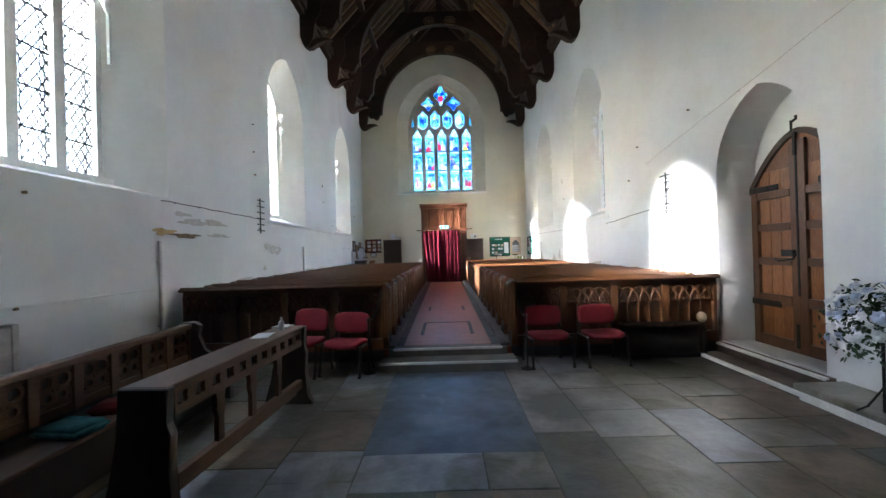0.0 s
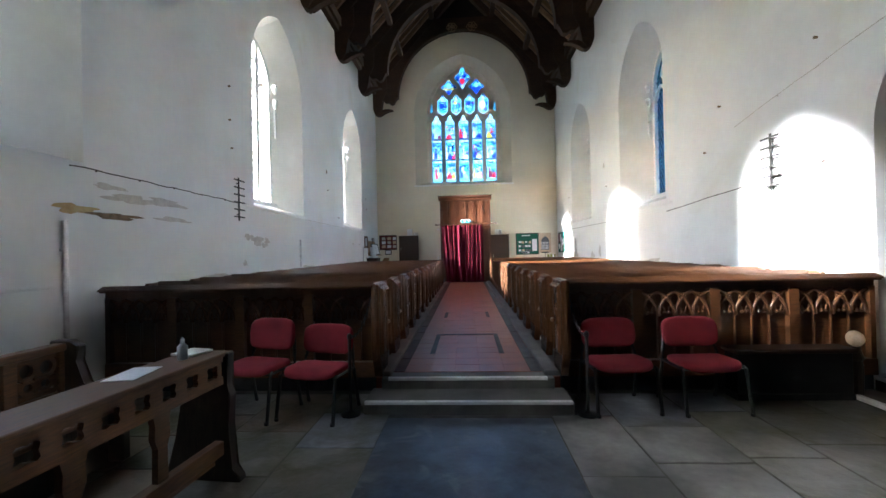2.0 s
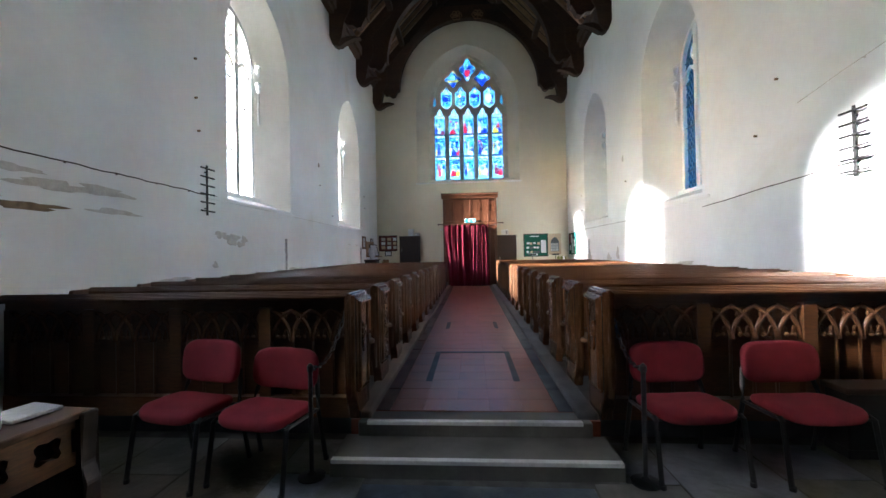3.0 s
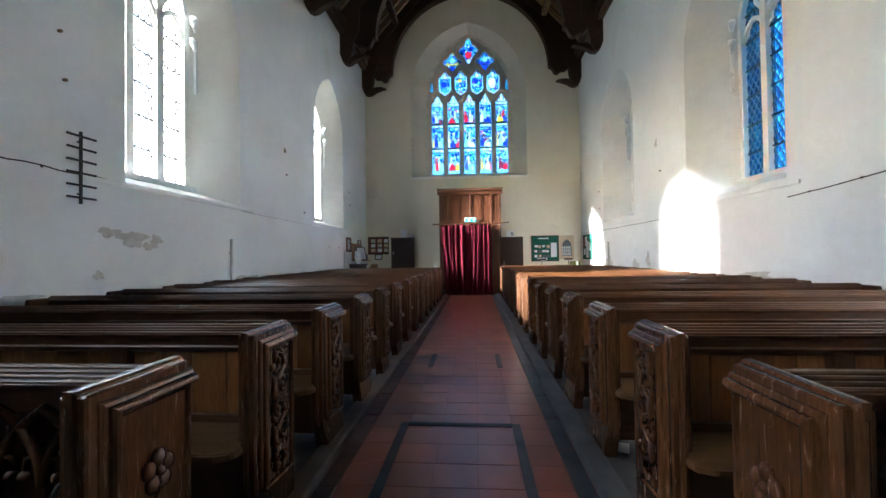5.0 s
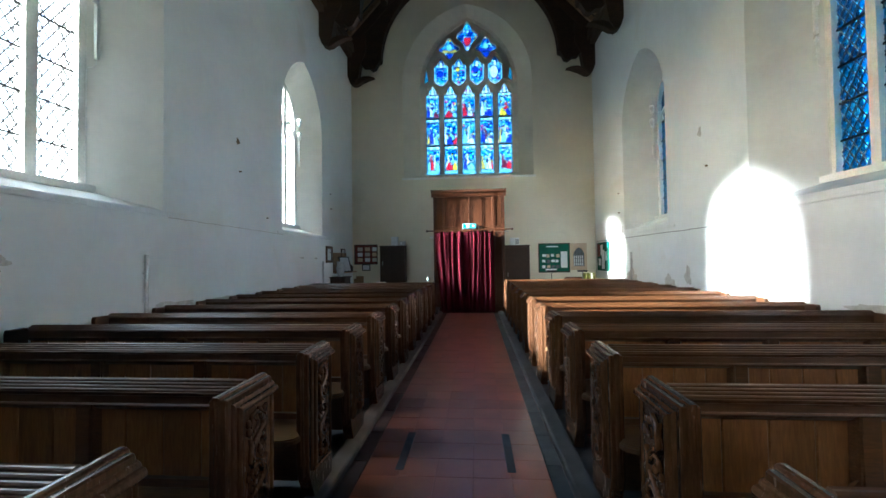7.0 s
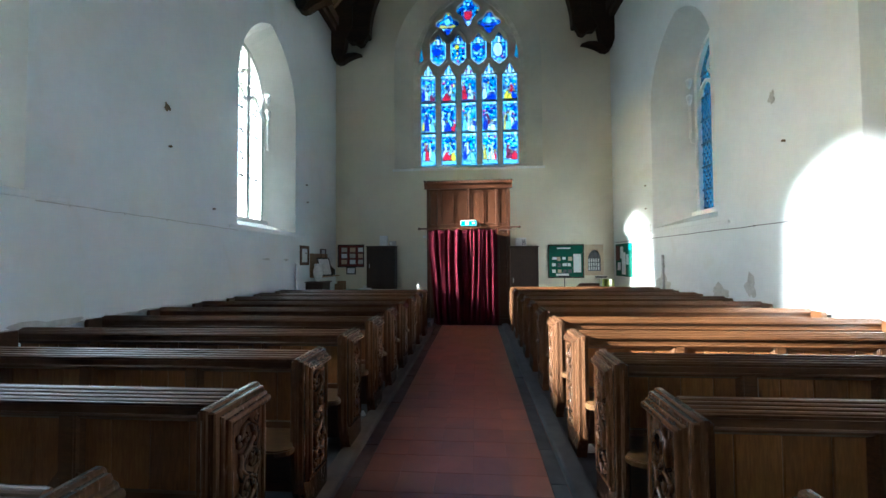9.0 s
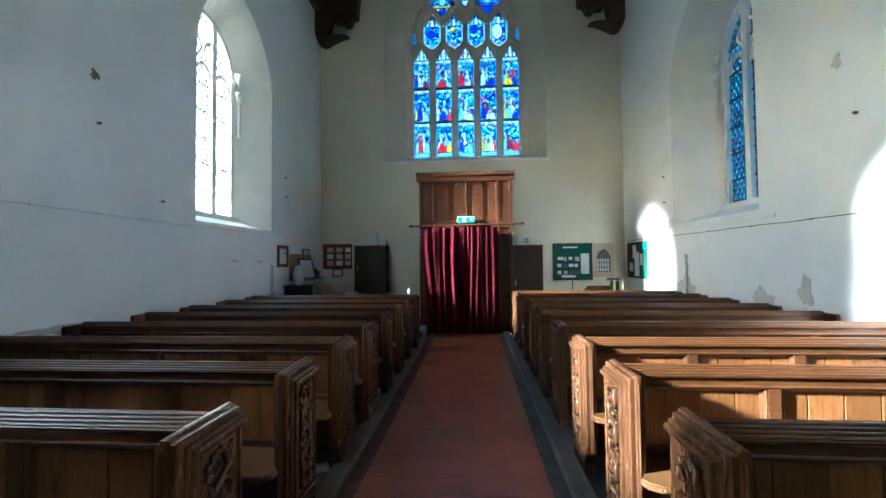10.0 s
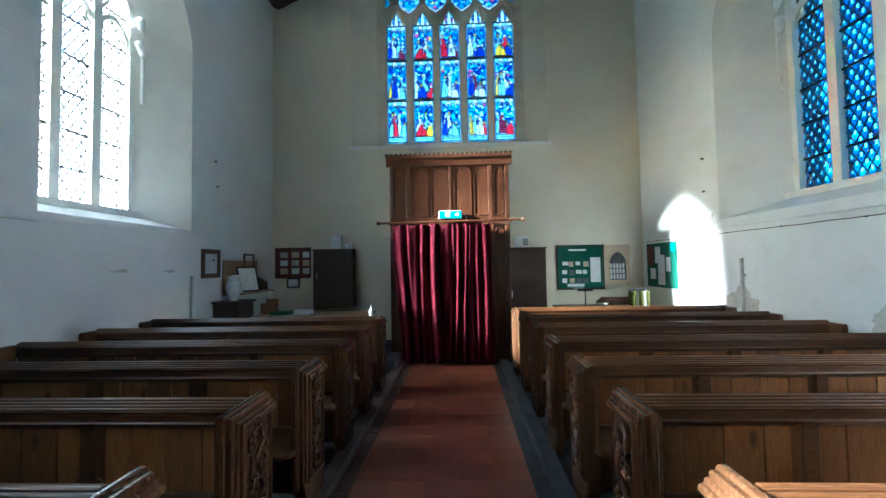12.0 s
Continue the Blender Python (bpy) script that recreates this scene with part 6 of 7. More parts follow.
# unseen tree, shaped and placed only to block the sun's lower beam
sun_block_yew(-10.0, 3.75)


# ---- the draught lobby at the west end ----
def lobby():
    root = thing("draught_lobby", "tall panelled oak door lobby with a cresting", "door lobby", kind="structure")
    x0, x1, y0, y1, z0, z1 = -0.95, 0.95, 18.05, WY, 0.29, 3.50
    part("side_wall", slab(x0, x0 + 0.06, y0 + 0.05, y1, z0, z1), M_LOBBY, root)
    part("side_wall", slab(x1 - 0.06, x1, y0 + 0.05, y1, z0, z1), M_LOBBY, root)
    part("roof", slab(x0, x1, y0, y1, z1, z1 + 0.04), M_DARKWOOD, root)
    for a, b in ((x0, x0 + 0.07), (x1 - 0.07, x1), (x0 + 0.26, x0 + 0.33), (x1 - 0.33, x1 - 0.26), (-0.005, 0.045)):
        part("stile", rounded(a, b, y0, y0 + 0.06, z0, z1, 0.008), M_LOBBY, root)
    for a, b in ((z1 - 0.10, z1), (2.44, 2.58), (z0, z0 + 0.16)):
        part("rail", rounded(x0, x1, y0 + 0.004, y0 + 0.055, a, b, 0.006), M_LOBBY, root)
    part("back_panel", slab(x0 + 0.02, x1 - 0.02, y0 + 0.04, y0 + 0.05, z0, z1), M_LOBBY, root)
    for a, b in ((x0 + 0.09, x0 + 0.24), (-0.61, -0.34), (-0.29, -0.03), (0.08, 0.35), (0.40, 0.67), (x1 - 0.24, x1 - 0.09)):
        for lo, hi in ((2.60, 3.36), (0.52, 2.40)):
            bm = bmesh.new()
            pts = [(a, lo), (b, lo), (b, hi - 0.07), (b - 0.05, hi), (a + 0.05, hi), (a, hi - 0.07)]
            prism(bm, [(p[0], p[1]) for p in pts], "y", y0 + 0.018, y0 + 0.042)
            bmesh.ops.bevel(bm, geom=[e for e in bm.edges if e.calc_length() > 0.04], offset=0.008, segments=1, affect="EDGES")
            part("raised_panel", bm, M_LOBBY, root)
            bm = bmesh.new()
            strip(bm, pts + pts[:1], 0.016, y0 + 0.006, y0 + 0.04, lambda u, z, d: (u, d, z))
            part("panel_moulding", bm, M_LOBBY, root)
    bm = bmesh.new()
    prism(bm, [(y0 - 0.015, 3.40), (y0 + 0.05, 3.40), (y0 + 0.05, 3.56), (y0 - 0.06, 3.56), (y0 - 0.06, 3.52), (y0 - 0.03, 3.49)], "x", x0 - 0.05, x1 + 0.05)
    part("cornice", bm, M_LOBBY, root)
    for i in range(27):
        x = x0 - 0.03 + (x1 - x0 + 0.06) * i / 26
        bm = bmesh.new()
        prism(bm, [(x - 0.034, 3.56), (x + 0.034, 3.56), (x + 0.03, 3.585), (x, 3.60), (x - 0.03, 3.585)], "y", y0 - 0.05, y0 - 0.01)
        part("crest", bm, M_DARKWOOD, root)
    root.location = (0, 0, 0.045)
    return root


lobby()


def curtain(x0, x1, ztop, zbot, y, seed, lean):
    """A gathered curtain of heavy cloth hung from a rod."""
    rng = random.Random(seed)
    root = thing("curtain", "crimson velvet curtain gathered on a wooden rod", "curtain", "curtains at the lobby")
    nx, nz = 90, 26
    ph = [rng.uniform(0, 6.28) for _ in range(6)]
    bm = bmesh.new()
    grid = []
    for j in range(nz + 1):
        f = j / nz
        row = []
        for i in range(nx + 1):
            u = i / nx
            wob = u + 0.02 * math.sin(4 * f + ph[0] + 7 * u)
            fold = (0.055 * math.sin(wob * 34 + ph[1]) + 0.03 * math.sin(wob * 57 + ph[2] + 1.5 * f) + 0.02 * math.sin(wob * 15 + ph[3]))
            gather = 0.45 + 0.55 * min(1, f * 3)
            x = x0 + (x1 - x0) * u + lean(f) * (1 - u) + 0.012 * math.sin(wob * 34 + ph[1] + 1.3)
            sag = 0.035 * math.sin(u * 13 + ph[4]) ** 2 * (1 - f)
            row.append(bm.verts.new((x, y + fold * gather, ztop + (zbot - ztop) * f - sag)))
        grid.append(row)
    for a, b in zip(grid, grid[1:]):
        for i in range(nx):
            bm.faces.new((a[i], a[i + 1], b[i + 1], b[i]))
    bmesh.ops.solidify(bm, geom=bm.faces[:], thickness=0.006)
    part("cloth", bm, M_CURTAIN, root, smooth=True)
    return root


curtain(-0.90, 0.07, 2.51, 0.37, 17.93, 4, lambda f: 0.20 * max(0, f - 0.25))
curtain(0.10, 0.65, 2.51, 0.37, 17.93, 9, lambda f: -0.04 * f)
rod = thing("curtain_rod", "long brown wooden curtain rod with end knobs", "curtain rod")
bm = bmesh.new()
tube(bm, [(-1.06, 17.96, 2.475), (1.15, 17.96, 2.495)], 0.017, 8)
part("pole", bm, M_LOBBY, rod)
for x, z in ((-1.08, 2.475), (1.17, 2.495)):
    bm = bmesh.new()
    blob(bm, (x, 17.96, z), 0.032, (1, 1, 1), 2)
    part("knob", bm, M_LOBBY, rod, smooth=True)
for x in (-0.93, 0.99):
    bm = bmesh.new()
    tube(bm, [(x, 17.96, 2.47), (x, 18.12, 2.47)], 0.012, 6)
    part("bracket", bm, M_IRON, rod)
bm = bmesh.new()
tube(bm, [(0.72, 17.99, 2.44), (1.08, 17.99, 2.43)], 0.008, 6)
part("second_rail", bm, M_STEEL, rod)
sign = thing("exit_sign", "lit green and blue emergency exit sign", "exit sign")
part("case", rounded(-0.125, 0.235, 18.03, 18.105, 2.535, 2.665, 0.012), M_PLASTIC, sign)
part("face", rounded(-0.115, 0.225, 18.022, 18.034, 2.545, 2.655, 0.004, 1), M_SIGN, sign, "lit green blue face")
bm = bmesh.new()
prism(bm, [(0.13, 2.585), (0.13, 2.62), (0.165, 2.62), (0.165, 2.64), (0.205, 2.602), (0.165, 2.565), (0.165, 2.585)], "y", 18.016, 18.023)
part("arrow", bm, M_PLASTIC, sign, "white arrow")
bm = bmesh.new()
prism(bm, [(-0.02, 2.56), (0.05, 2.56), (0.05, 2.64), (-0.02, 2.64)], "y", 18.016, 18.023)
part("doorway_mark", bm, M_PLASTIC, sign, "white doorway mark")
bm = bmesh.new()
tube(bm, [(0.235, 18.09, 2.61), (0.30, 18.1, 2.60), (0.31, 18.1, 2.50)], 0.006, 6)
part("cable", bm, M_PLASTIC, sign)
rod.location = (-0.03, -0.04, 0.05)
sign.location = (-0.04, -0.07, 0.045)
lampw = thing("emergency_lamp", "small white lamp fitting on the lobby side", "lamp")
part("case", rounded(-1.10, -0.98, 18.5, 18.7, 2.36, 2.42, 0.01), M_PLASTIC, lampw)


# ---- notices and furniture at the west end ----
def board_on_west(name, x0, x1, z0, z1, mat, frame_mat, label, cat, bars, y=WY):
    root = thing(name, label, cat)
    part("panel", slab(x0, x1, y - 0.018, y - 0.002, z0, z1), mat, root)
    w = 0.03
    for a, b, c, d in ((x0 - w, x1 + w, z1, z1 + w), (x0 - w, x1 + w, z0 - w, z0), (x0 - w, x0, z0, z1), (x1, x1 + w, z0, z1)):
        part("frame_bar", rounded(a, b, y - 0.032, y - 0.001, c, d, 0.004, 1), frame_mat, root)
    for a, b, c, d, m in bars:
        part("notice", slab(a, b, y - 0.024, y - 0.0182, c, d), m, root)
    return root


bars = [(2.50, 2.85, 2.00, 2.035, M_PAPER), (2.46, 2.80, 1.27, 1.33, M_PAPER), (2.55, 2.78, 1.235, 1.25, M_PAPER), (2.93, 3.13, 1.36, 1.86, M_PAPER)]
rng = random.Random(2)
for r in range(3):
    for c in range(4):
        x = 2.36 + 0.14 * c + rng.uniform(-0.01, 0.01)
        z = 1.78 - 0.17 * r
        bars.append((x, x + rng.uniform(0.08, 0.12), z - rng.uniform(0.07, 0.11), z, rng.choice([M_PAPER, M_PAPER, M_CREAM, M_INK])))
nb = board_on_west("notice_board", 2.28, 3.18, 1.24, 2.09, M_GREEN, M_DARKWOOD, "green baize notice board with pinned papers and photographs", "notice board", bars)
poster = thing("window_poster", "cream poster with a drawing of an arched window", "poster")
part("sheet", slab(3.22, 3.72, WY - 0.03, WY - 0.02, 1.28, 2.11), M_CREAM, poster)
bm = bmesh.new()
prism(bm, [(3.31, 1.40)] + arch(3.475, 0.165, 1.72, 0.25, 8) + [(3.64, 1.40)], "y", WY - 0.036, WY - 0.031)
part("drawing", bm, M_INK, poster, "printed arched window in grey tones")
for i in range(5):
    x = 3.335 + 0.061 * i
    for k in range(3):
        bm = slab(x - 0.016, x + 0.022, WY - 0.042, WY - 0.037, 1.42 + 0.11 * k, 1.51 + 0.11 * k)
        part("drawing_light", bm, M_CHINA, poster)
fd = board_on_west("framed_display", -3.62, -2.92, 1.58, 2.16, M_MAROON, M_DARKWOOD, "dark red framed display of small photographs", "picture frame",
              [(-3.54 + 0.24 * c, -3.38 + 0.24 * c, 1.64 + 0.17 * r, 1.76 + 0.17 * r, [M_CREAM, M_PAPER, M_GREYPL][(r + c) % 3]) for c in range(3) for r in range(3)])
sf = board_on_west("small_frame", -3.37, -3.16, 1.38, 1.53, M_PAPER, M_BLACK, "small black framed notice", "picture frame", [])


def cupboard(name, x0, x1, y0, y1, z0, z1, label):
    root = thing(name, label, "cupboard")
    part("body", rounded(x0, x1, y0 + 0.02, y1, z0, z1, 0.006), M_DARKWOOD, root)
    dr = part("door", rounded(x0 + 0.02, x1 - 0.02, y0, y0 + 0.02, z0 + 0.03, z1 - 0.03, 0.005), M_DARKWOOD, root)
    bm = bmesh.new()
    tube(bm, [(x0 + 0.09, y0 - 0.02, (z0 + z1) / 2), (x0 + 0.09, y0 - 0.02, (z0 + z1) / 2 + 0.12)], 0.007, 6)
    part("handle", bm, M_STEEL, dr)
    part("cornice", rounded(x0 - 0.015, x1 + 0.015, y0 - 0.01, y1, z1, z1 + 0.025, 0.004), M_DARKWOOD, root)
    return root


cupboard("wall_cupboard", -2.83, -2.03, 19.76, WY, 1.04, 2.20, "dark wooden cupboard hung on the end wall")
cupboard("tall_cupboard", 1.02, 1.75, 19.25, 19.85, 0.335, 2.14, "tall dark wooden cupboard beside the lobby")
bx_ = thing("card_box", "pale card box on the cupboard", "box")
part("carton", rounded(-2.42, -2.21, 19.88, 20.02, 2.125, 2.41, 0.006, 1), M_PAPER, bx_)
rad = thing("radio", "small silver radio on the cupboard", "radio")
part("case", rounded(-2.16, -1.97, 19.88, 19.98, 2.125, 2.26, 0.012), M_STEEL, rad)
part("dial", rounded(-2.13, -2.07, 19.87, 19.882, 2.16, 2.23, 0.004, 1), M_PLASTIC, rad)
hb = thing("heater_unit", "white box heater on the cupboard", "heater")
part("case", rounded(1.27, 1.54, 19.45, 19.62, 2.085, 2.31, 0.01), M_PLASTIC, hb)
for k in range(4):
    part("slat", rounded(1.42, 1.52, 19.44, 19.452, 2.13 + 0.035 * k, 2.15 + 0.035 * k, 0.002, 1), M_INK, hb)


def picture_left(name, y0, y1, z0, z1, border, frame_mat, label):
    root = thing(name, label, "picture frame")
    part("picture", slab(LX + 0.002, LX + 0.012, y0, y1, z0, z1), M_CHINA, root)
    for a, b, c, d in ((y0 - border, y1 + border, z1, z1 + border), (y0 - border, y1 + border, z0 - border, z0), (y0 - border, y0, z0, z1), (y1, y1 + border, z0, z1)):
        part("frame_bar", rounded(LX + 0.001, LX + 0.03, a, b, c, d, 0.004, 1), frame_mat, root)
    return root


picture_left("framed_picture", 17.73, 18.06, 1.79, 2.10, 0.07, M_STALL, "gilt brown framed picture on the side wall")
picture_left("framed_notice", 18.9, 19.2, 1.80, 2.10, 0.03, M_DARKWOOD, "narrow framed notice on the side wall")
sh = thing("wall_shelf", "brown wooden book shelf fixed to the wall", "shelf")
part("back_board", slab(LX + 0.002, LX + 0.02, 18.22, 19.35, 1.42, 2.0), M_PALEWOOD, sh)
part("shelf_board", rounded(LX + 0.002, LX + 0.32, 18.22, 19.45, 1.42, 1.45, 0.004, 1), M_PALEWOOD, sh)
fr = thing("leaning_frame", "black framed certificate leaning on the shelf", "picture frame")
bm = bmesh.new()
box(bm, -0.012, 0.0, -0.15, 0.15, 0.02, 0.44)
part("certificate", bm, M_CHINA, fr)
for a, b, c, d in ((-0.18, 0.18, 0.44, 0.47), (-0.18, 0.18, 0.0, 0.03), (-0.18, -0.15, 0.03, 0.44), (0.15, 0.18, 0.03, 0.44)):
    part("frame_bar", rounded(-0.018, 0.006, a, b, c, d, 0.003, 1), M_BLACK, fr)
fr.matrix_basis = pose(LX + 0.26, 18.65, 1.452, 0, -20, -35)
for k, (y, h, m) in enumerate(((18.50, 0.30, M_PAPER), (19.15, 0.24, M_DARKWOOD), (19.28, 0.2, M_DARKWOOD), (19.4, 0.16, M_BLACK))):
    b_ = thing("book", ["white", "dark brown", "dark brown", "black"][k] + " book standing on the wall shelf", "book", "books on the shelf")
    part("cover", rounded(LX + 0.05, LX + 0.22, y - 0.1, y - 0.03, 1.452, 1.452 + h, 0.004, 1), m, b_)
cab = thing("side_cabinet", "dark wooden cabinet by the side wall", "cabinet")
part("body", rounded(LX + 0.01, LX + 0.42, 17.95, 18.45, 0.335, 1.30, 0.01), M_DARKWOOD, cab)
part("top", rounded(LX + 0.0, LX + 0.45, 17.92, 18.48, 1.30, 1.335, 0.008), M_DARKWOOD, cab)
vase = tagged(new("vase"), "white china vase on the dark cabinet", "vase")
bm = bmesh.new()
lathe(bm, LX + 0.24, 18.15, [(0.06, 1.337), (0.065, 1.36), (0.105, 1.46), (0.125, 1.56), (0.10, 1.66), (0.085, 1.70), (0.11, 1.74), (0.10, 1.74), (0.07, 1.70)], 20)
part("body", bm, M_CHINA, vase, smooth=True)
tb = thing("low_table", "wooden table behind the last bench", "table")
part("tabletop", rounded(-3.3, -1.35, 18.2, 18.85, 1.04, 1.07, 0.006), M_PALEWOOD, tb)
for x in (-3.25, -1.42):
    for y in (18.25, 18.8):
        part("leg", rounded(x - 0.03, x + 0.03, y - 0.03, y + 0.03, 0.335, 1.04, 0.004, 1), M_PALEWOOD, tb)
pp = thing("paper_pile", "pile of white papers on the table", "papers")
for k in range(4):
    o = part("sheet", rounded(-0.14, 0.14, -0.1, 0.1, 0.0, 0.02, 0.003, 1), M_PAPER, pp)
    o.matrix_basis = pose(0.01 * (k % 2), 0, 0.021 * k, 0, 0, 7 * k - 8)
pp.location = (-2.50, 18.42, 1.071)
tray = thing("green_tray", "green plastic tray on the table", "tray")
part("tray", rounded(-3.02, -2.72, 18.3, 18.6, 1.071, 1.12, 0.01), M_GREEN, tray)
boxb = thing("wooden_box", "open brown wooden box on the table", "box")
part("side", rounded(-3.28, -3.06, 18.5, 18.52, 1.071, 1.26, 0.003, 1), M_PALEWOOD, boxb)
part("side", rounded(-3.28, -3.06, 18.7, 18.72, 1.071, 1.32, 0.003, 1), M_PALEWOOD, boxb)
part("bottom", rounded(-3.28, -3.06, 18.52, 18.70, 1.071, 1.09, 0.003, 1), M_PALEWOOD, boxb)

tr = thing("side_table", "wooden table with oddments below the notice board", "table")
part("tabletop", rounded(1.95, 3.75, 19.1, 19.75, 1.02, 1.05, 0.006), M_PALEWOOD, tr)
for x in (2.0, 3.7):
    for y in (19.15, 19.7):
        part("leg", rounded(x - 0.03, x + 0.03, y - 0.03, y + 0.03, 0.335, 1.02, 0.004, 1), M_PALEWOOD, tr)
bk = thing("settle", "curved brown settle back below the notice board", "settle")
bm = bmesh.new()
prism(bm, [(2.75, 1.051), (3.45, 1.051), (3.45, 1.16), (3.35, 1.20), (2.85, 1.20), (2.75, 1.12)], "y", 19.55, 19.6)
part("back_board", bm, M_STALL, bk)
bowl = tagged(new("bowl"), "small white bowl on the table", "bowl")
bm = bmesh.new()
lathe(bm, 2.75, 19.25, [(0.05, 1.051), (0.06, 1.06), (0.11, 1.11), (0.10, 1.11), (0.05, 1.07)], 16)
part("body", bm, M_CHINA, bowl, smooth=True)
for x, m in ((3.30, M_OLIVE), (3.42, M_OLIVE), (3.48, M_PAPER), (3.54, M_OLIVE)):
    b_ = thing("hymn_book", "olive green hymn book standing on the table" if m is M_OLIVE else "white hymn book standing on the table", "book", "hymn books")
    part("cover", rounded(x, x + 0.045, 19.2, 19.45, 1.051, 1.32, 0.004, 1), m, b_)
st = thing("music_stand", "thin black music stand", "music stand", "music stands")
bm = bmesh.new()
tube(bm, [(2.25, 18.6, 0.40), (2.25, 18.6, 1.42)], 0.01, 6)
part("pole", bm, M_BLACK, st)
bm = bmesh.new()
prism(bm, [(2.13, 1.38), (2.37, 1.38), (2.39, 1.43), (2.11, 1.43)], "y", 18.58, 18.62)
part("lip", bm, M_BLACK, st)
for k in range(3):
    bm = bmesh.new()
    a = k * math.tau / 3
    tube(bm, [(2.25, 18.6, 0.55), (2.25 + 0.2 * math.cos(a), 18.6 + 0.2 * math.sin(a), 0.342)], 0.008, 6)
    part("leg", bm, M_BLACK, st)
st2 = copy_thing(st, pose(0.78, -0.2, 0))
wb = thing("wall_notices", "green board with curled papers on the side wall", "notice board")
part("panel", slab(RX - 0.02, RX - 0.002, 18.75, 19.85, 1.30, 2.12), M_GREEN, wb)
for a, b, c, d, m in ((19.55, 19.82, 1.7, 2.08, M_MAROON), (19.3, 19.5, 1.75, 2.05, M_PAPER), (19.15, 19.4, 1.35, 1.9, M_PAPER), (18.95, 19.1, 1.6, 1.85, M_PAPER), (19.5, 19.7, 1.45, 1.65, M_PAPER), (18.8, 18.95, 1.95, 2.1, M_TEAL)):
    bm = bmesh.new()
    prism(bm, [(RX - 0.022, c), (RX - 0.03, c), (RX - 0.026, (c + d) / 2), (RX - 0.028, d), (RX - 0.022, d)], "y", a, b)
    part("notice", bm, m, wb)
sw = thing("switch_plate", "small cream socket plate on the wall", "switch")
part("plate", rounded(RX - 0.012, RX, 18.1, 18.22, 2.05, 2.15, 0.003, 1), M_PLASTIC, sw)
part("knob", rounded(RX - 0.03, RX - 0.012, 18.28, 18.33, 2.06, 2.12, 0.003, 1), M_BROWN, sw)
so = thing("socket_plate", "double socket plate on the end wall", "switch")
part("plate", rounded(-3.0, -2.85, WY - 0.012, WY, 1.04, 1.12, 0.003, 1), M_PLASTIC, so)

for ob, dx, dz in ((nb, -0.13, 0.105), (poster, -0.13, 0.105), (fd, -0.08, 0.09), (sf, -0.08, 0.09), (bx_, -0.07, 0.1), (rad, -0.07, 0.1), (hb, -0.06, 0.08), (wb, 0, 0.08)):
    ob.location = (dx, 0, dz)

for x, y, r in ((-0.93, 8.45, 12), (1.03, 8.1, -20), (-0.95, 12.6, 25), (1.02, 12.0, 10)):
    lf = tagged(part("leaflet", rounded(-0.05, 0.05, -0.07, 0.07, 0, 0.003, 0.001, 1), M_PAPER), "white leaflet dropped beside the kerb", "paper", "dropped leaflets")
    lf.matrix_basis = pose(x, y, 0.337, 0, 0, r)
blk = thing("stone_block", "rough grey stone block at the lobby foot", "stone")
part("block", rounded(-0.98, -0.80, 17.45, 18.08, 0.335, 0.50, 0.03), M_KERB, blk)


# ---- floor pieces ----
def stone(name, x0, x1, y0, y1, ztop, mat, parent, seed, r=0.003, thick=0.05):
    """A floor stone with slightly uneven corners and worn edges."""
    rng = random.Random(seed)
    j = lambda: rng.uniform(-0.010, 0.006) if thick > 0.03 else rng.uniform(-0.002, 0.002)
    bm = bmesh.new()
    cx, cy = (x0 + x1) / 2, (y0 + y1) / 2
    a, b, c, e = x0 - cx, x1 - cx, y0 - cy, y1 - cy
    if mat in FLAGS or mat is M_CEMENT:
        k = lambda: rng.uniform(0.0, 0.008)
        pts = [(a + k(), c + k()), (a * 0.4, c + k()), (b * 0.4, c + k()), (b - k(), c + k()), (b - k(), 0), (b - k(), e - k()), (b * 0.3, e - k()), (a * 0.4, e - k()), (a + k(), e - k()), (a + k(), 0.05)]
    else:
        pts = [(a + j(), c + j()), (b + j(), c + j()), (b + j(), e + j()), (a + j(), e + j())]
    prism(bm, pts, "z", -thick, rng.uniform(-0.003, 0.003))
    bmesh.ops.bevel(bm, geom=[e for e in bm.edges if all(v.co.z > -0.02 for v in e.verts)], offset=r, segments=1, affect="EDGES")
    ob = part(name, bm, mat, parent)
    ob.location = (cx, cy, ztop)
    return ob


rng = random.Random(21)
seed = 100
for x0, x1 in ((-3.79, -3.0), (-3.0, -2.35), (-2.35, -1.85), (-1.85, -1.25), (-1.25, -0.66), (0.71, 1.22), (1.22, 1.85), (1.85, 2.35), (2.35, 2.95), (2.95, 3.44)):
    y = -0.6 + rng.uniform(-0.3, 0.3)
    while y < 6.15:
        ln = rng.uniform(0.4, 1.0)
        y2 = min(6.58, y + ln)
        if 6.58 - y2 < 0.3:
            y2 = 6.58
        seed += 1
        stone("flagstone", x0 + 0.002, x1 - 0.002, y + 0.002, y2 - 0.002, FLOOR, M_CEMENT if 0.71 <= x0 < 1.8 and 4.0 < (y + y2) / 2 < 5.9 else rng.choice((M_FLAG, M_FLAG, M_FLAGDARK, M_FLAGBLUE, M_FLAGBROWN) if x0 > 0 else (M_FLAGBROWN, M_FLAG, M_FLAGBLUE, M_FLAGDARK)), floor, seed)
        y = y2
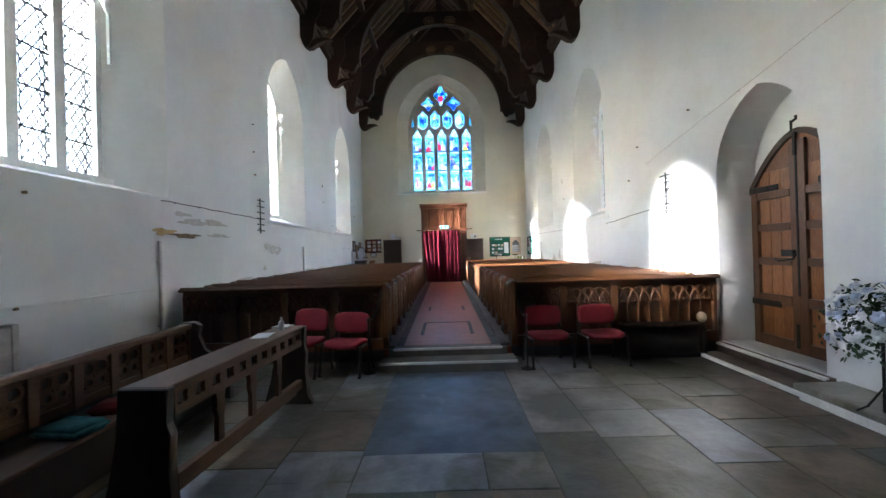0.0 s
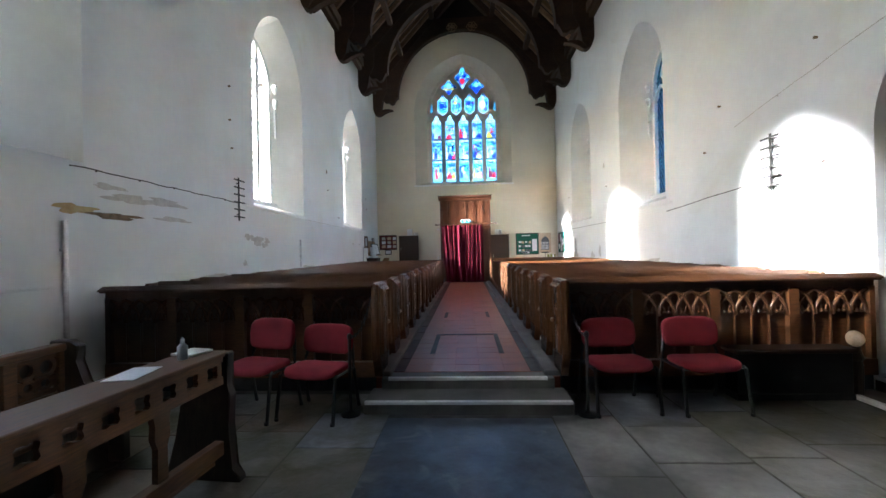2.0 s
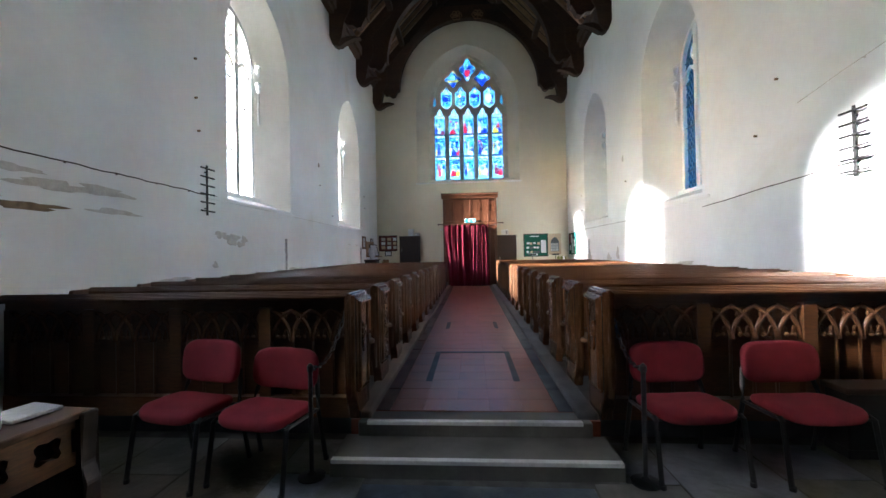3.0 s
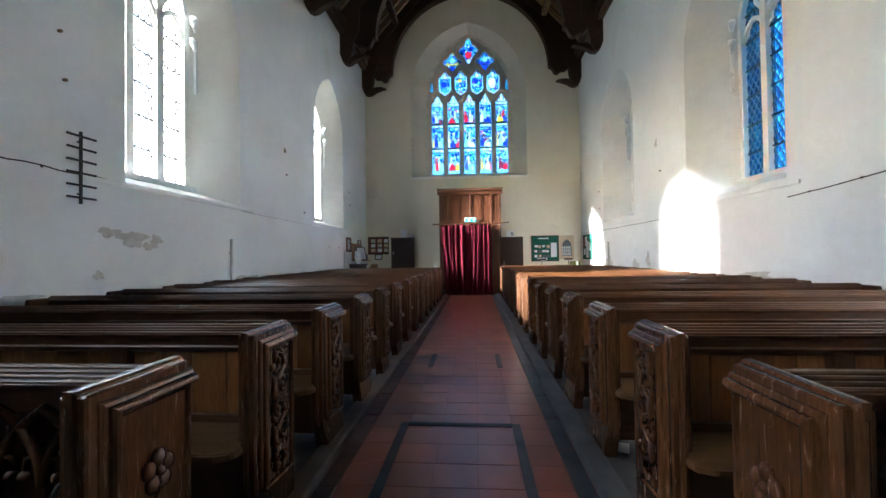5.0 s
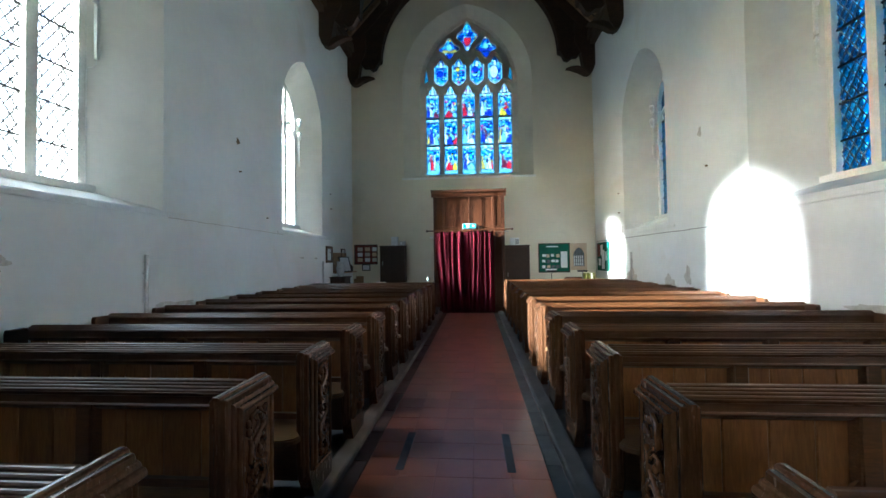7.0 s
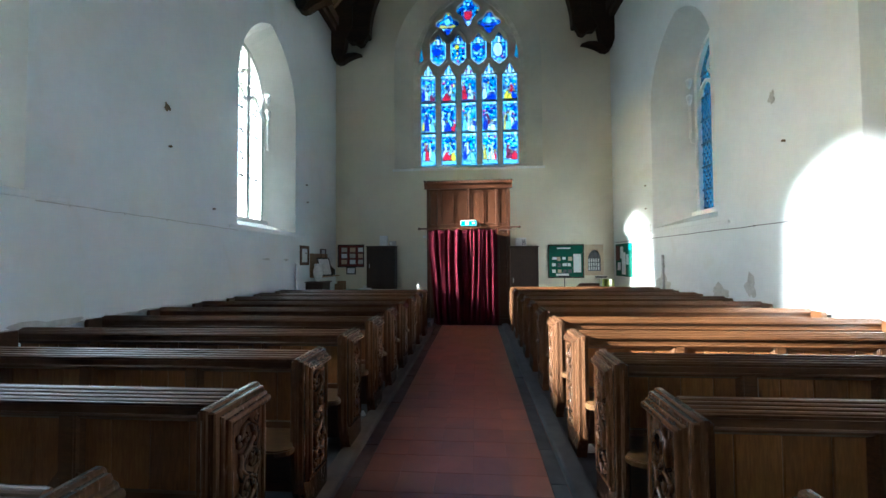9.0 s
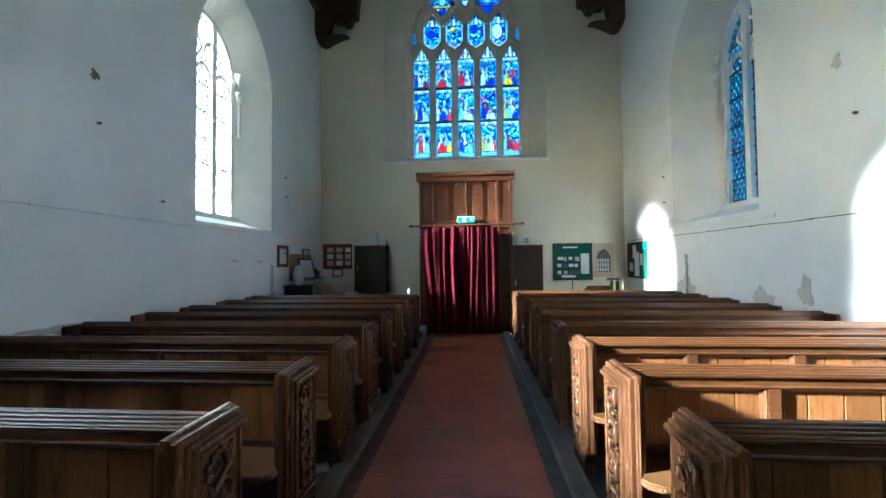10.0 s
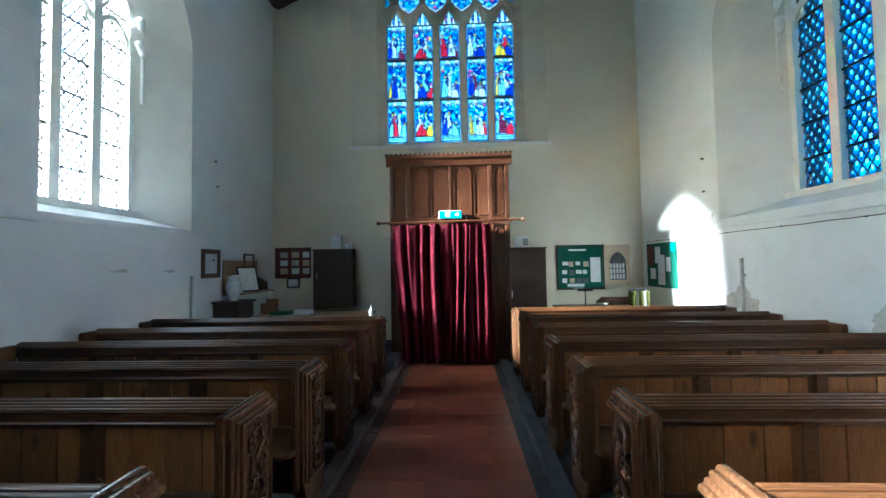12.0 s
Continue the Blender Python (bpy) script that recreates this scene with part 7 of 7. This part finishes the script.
for y0, y1, a, b in ((-0.6, 0.5, -0.66, 0.1), (-0.6, 0.5, 0.1, 0.71), (0.5, 1.3, -0.66, 0.0), (0.5, 1.3, 0.0, 0.71), (1.3, 2.2, -0.66, 0.2), (1.3, 2.2, 0.2, 0.71), (2.2, 3.0, -0.66, 0.71), (3.0, 3.45, -0.66, -0.1), (3.0, 3.45, -0.1, 0.71), (3.45, 3.94, -0.66, 0.25), (3.45, 3.94, 0.25, 0.71)):
    seed += 1
    stone("flagstone", a + 0.003, b - 0.003, y0 + 0.003, y1 - 0.003, FLOOR, FLAGS[(1, 2, 0, 3)[seed % 4]], floor, seed)
stone("ledger_slab", -0.655, 0.705, 3.945, 6.0, FLOOR + 0.002, M_SLATE, floor, 7)["label"] = "dark blue grey ledger slab"

TS = 0.248
tm = []
for k in range(4):
    bm = bmesh.new()
    r2 = random.Random(k)
    prism(bm, [(-TS / 2 + 0.0012, -TS / 2 + 0.0012), (TS / 2 - 0.0012, -TS / 2 + 0.0012), (TS / 2 - 0.0012, TS / 2 - 0.0012), (-TS / 2 + 0.0012, TS / 2 - 0.0012)], "z", -0.02, 0.0)
    bmesh.ops.bevel(bm, geom=[e for e in bm.edges if all(v.co.z > -0.01 for v in e.verts)], offset=0.0012, segments=1, affect="EDGES")
    tm.append(mesh_of("tile", bm, M_TILE))
rng = random.Random(4)
for j in range(47):
    for i in range(5):
        o = new("tile", rng.choice(tm))
        o.parent = aisle
        o.location = (0.01 + (i - 2) * TS, 6.60 + TS / 2 + j * TS, AISLE + rng.uniform(-0.0004, 0.0004))
for s, x in ((-1, -0.665), (1, 0.685)):
    for j in range(24):
        y0 = 6.60 + j * 0.486
        stone("edging_tile", x - 0.053, x + 0.053, y0 + 0.003, y0 + 0.483, AISLE + 0.002, M_EDGE if x > 0 else M_BROWNEDGE, aisle, 500 + j, 0.004, 0.02)
for x0, x1, y0, y1 in ((-0.42, -0.36, 7.3, 8.42), (0.38, 0.44, 7.3, 8.42), (-0.36, 0.38, 8.36, 8.42), (-0.40, -0.34, 9.9, 10.5), (0.36, 0.42, 9.9, 10.5)):
    stone("slate_strip", x0, x1, y0, y1, AISLE + 0.004, M_EDGE, aisle, 700 + int(y0 * 10), 0.003, 0.02)
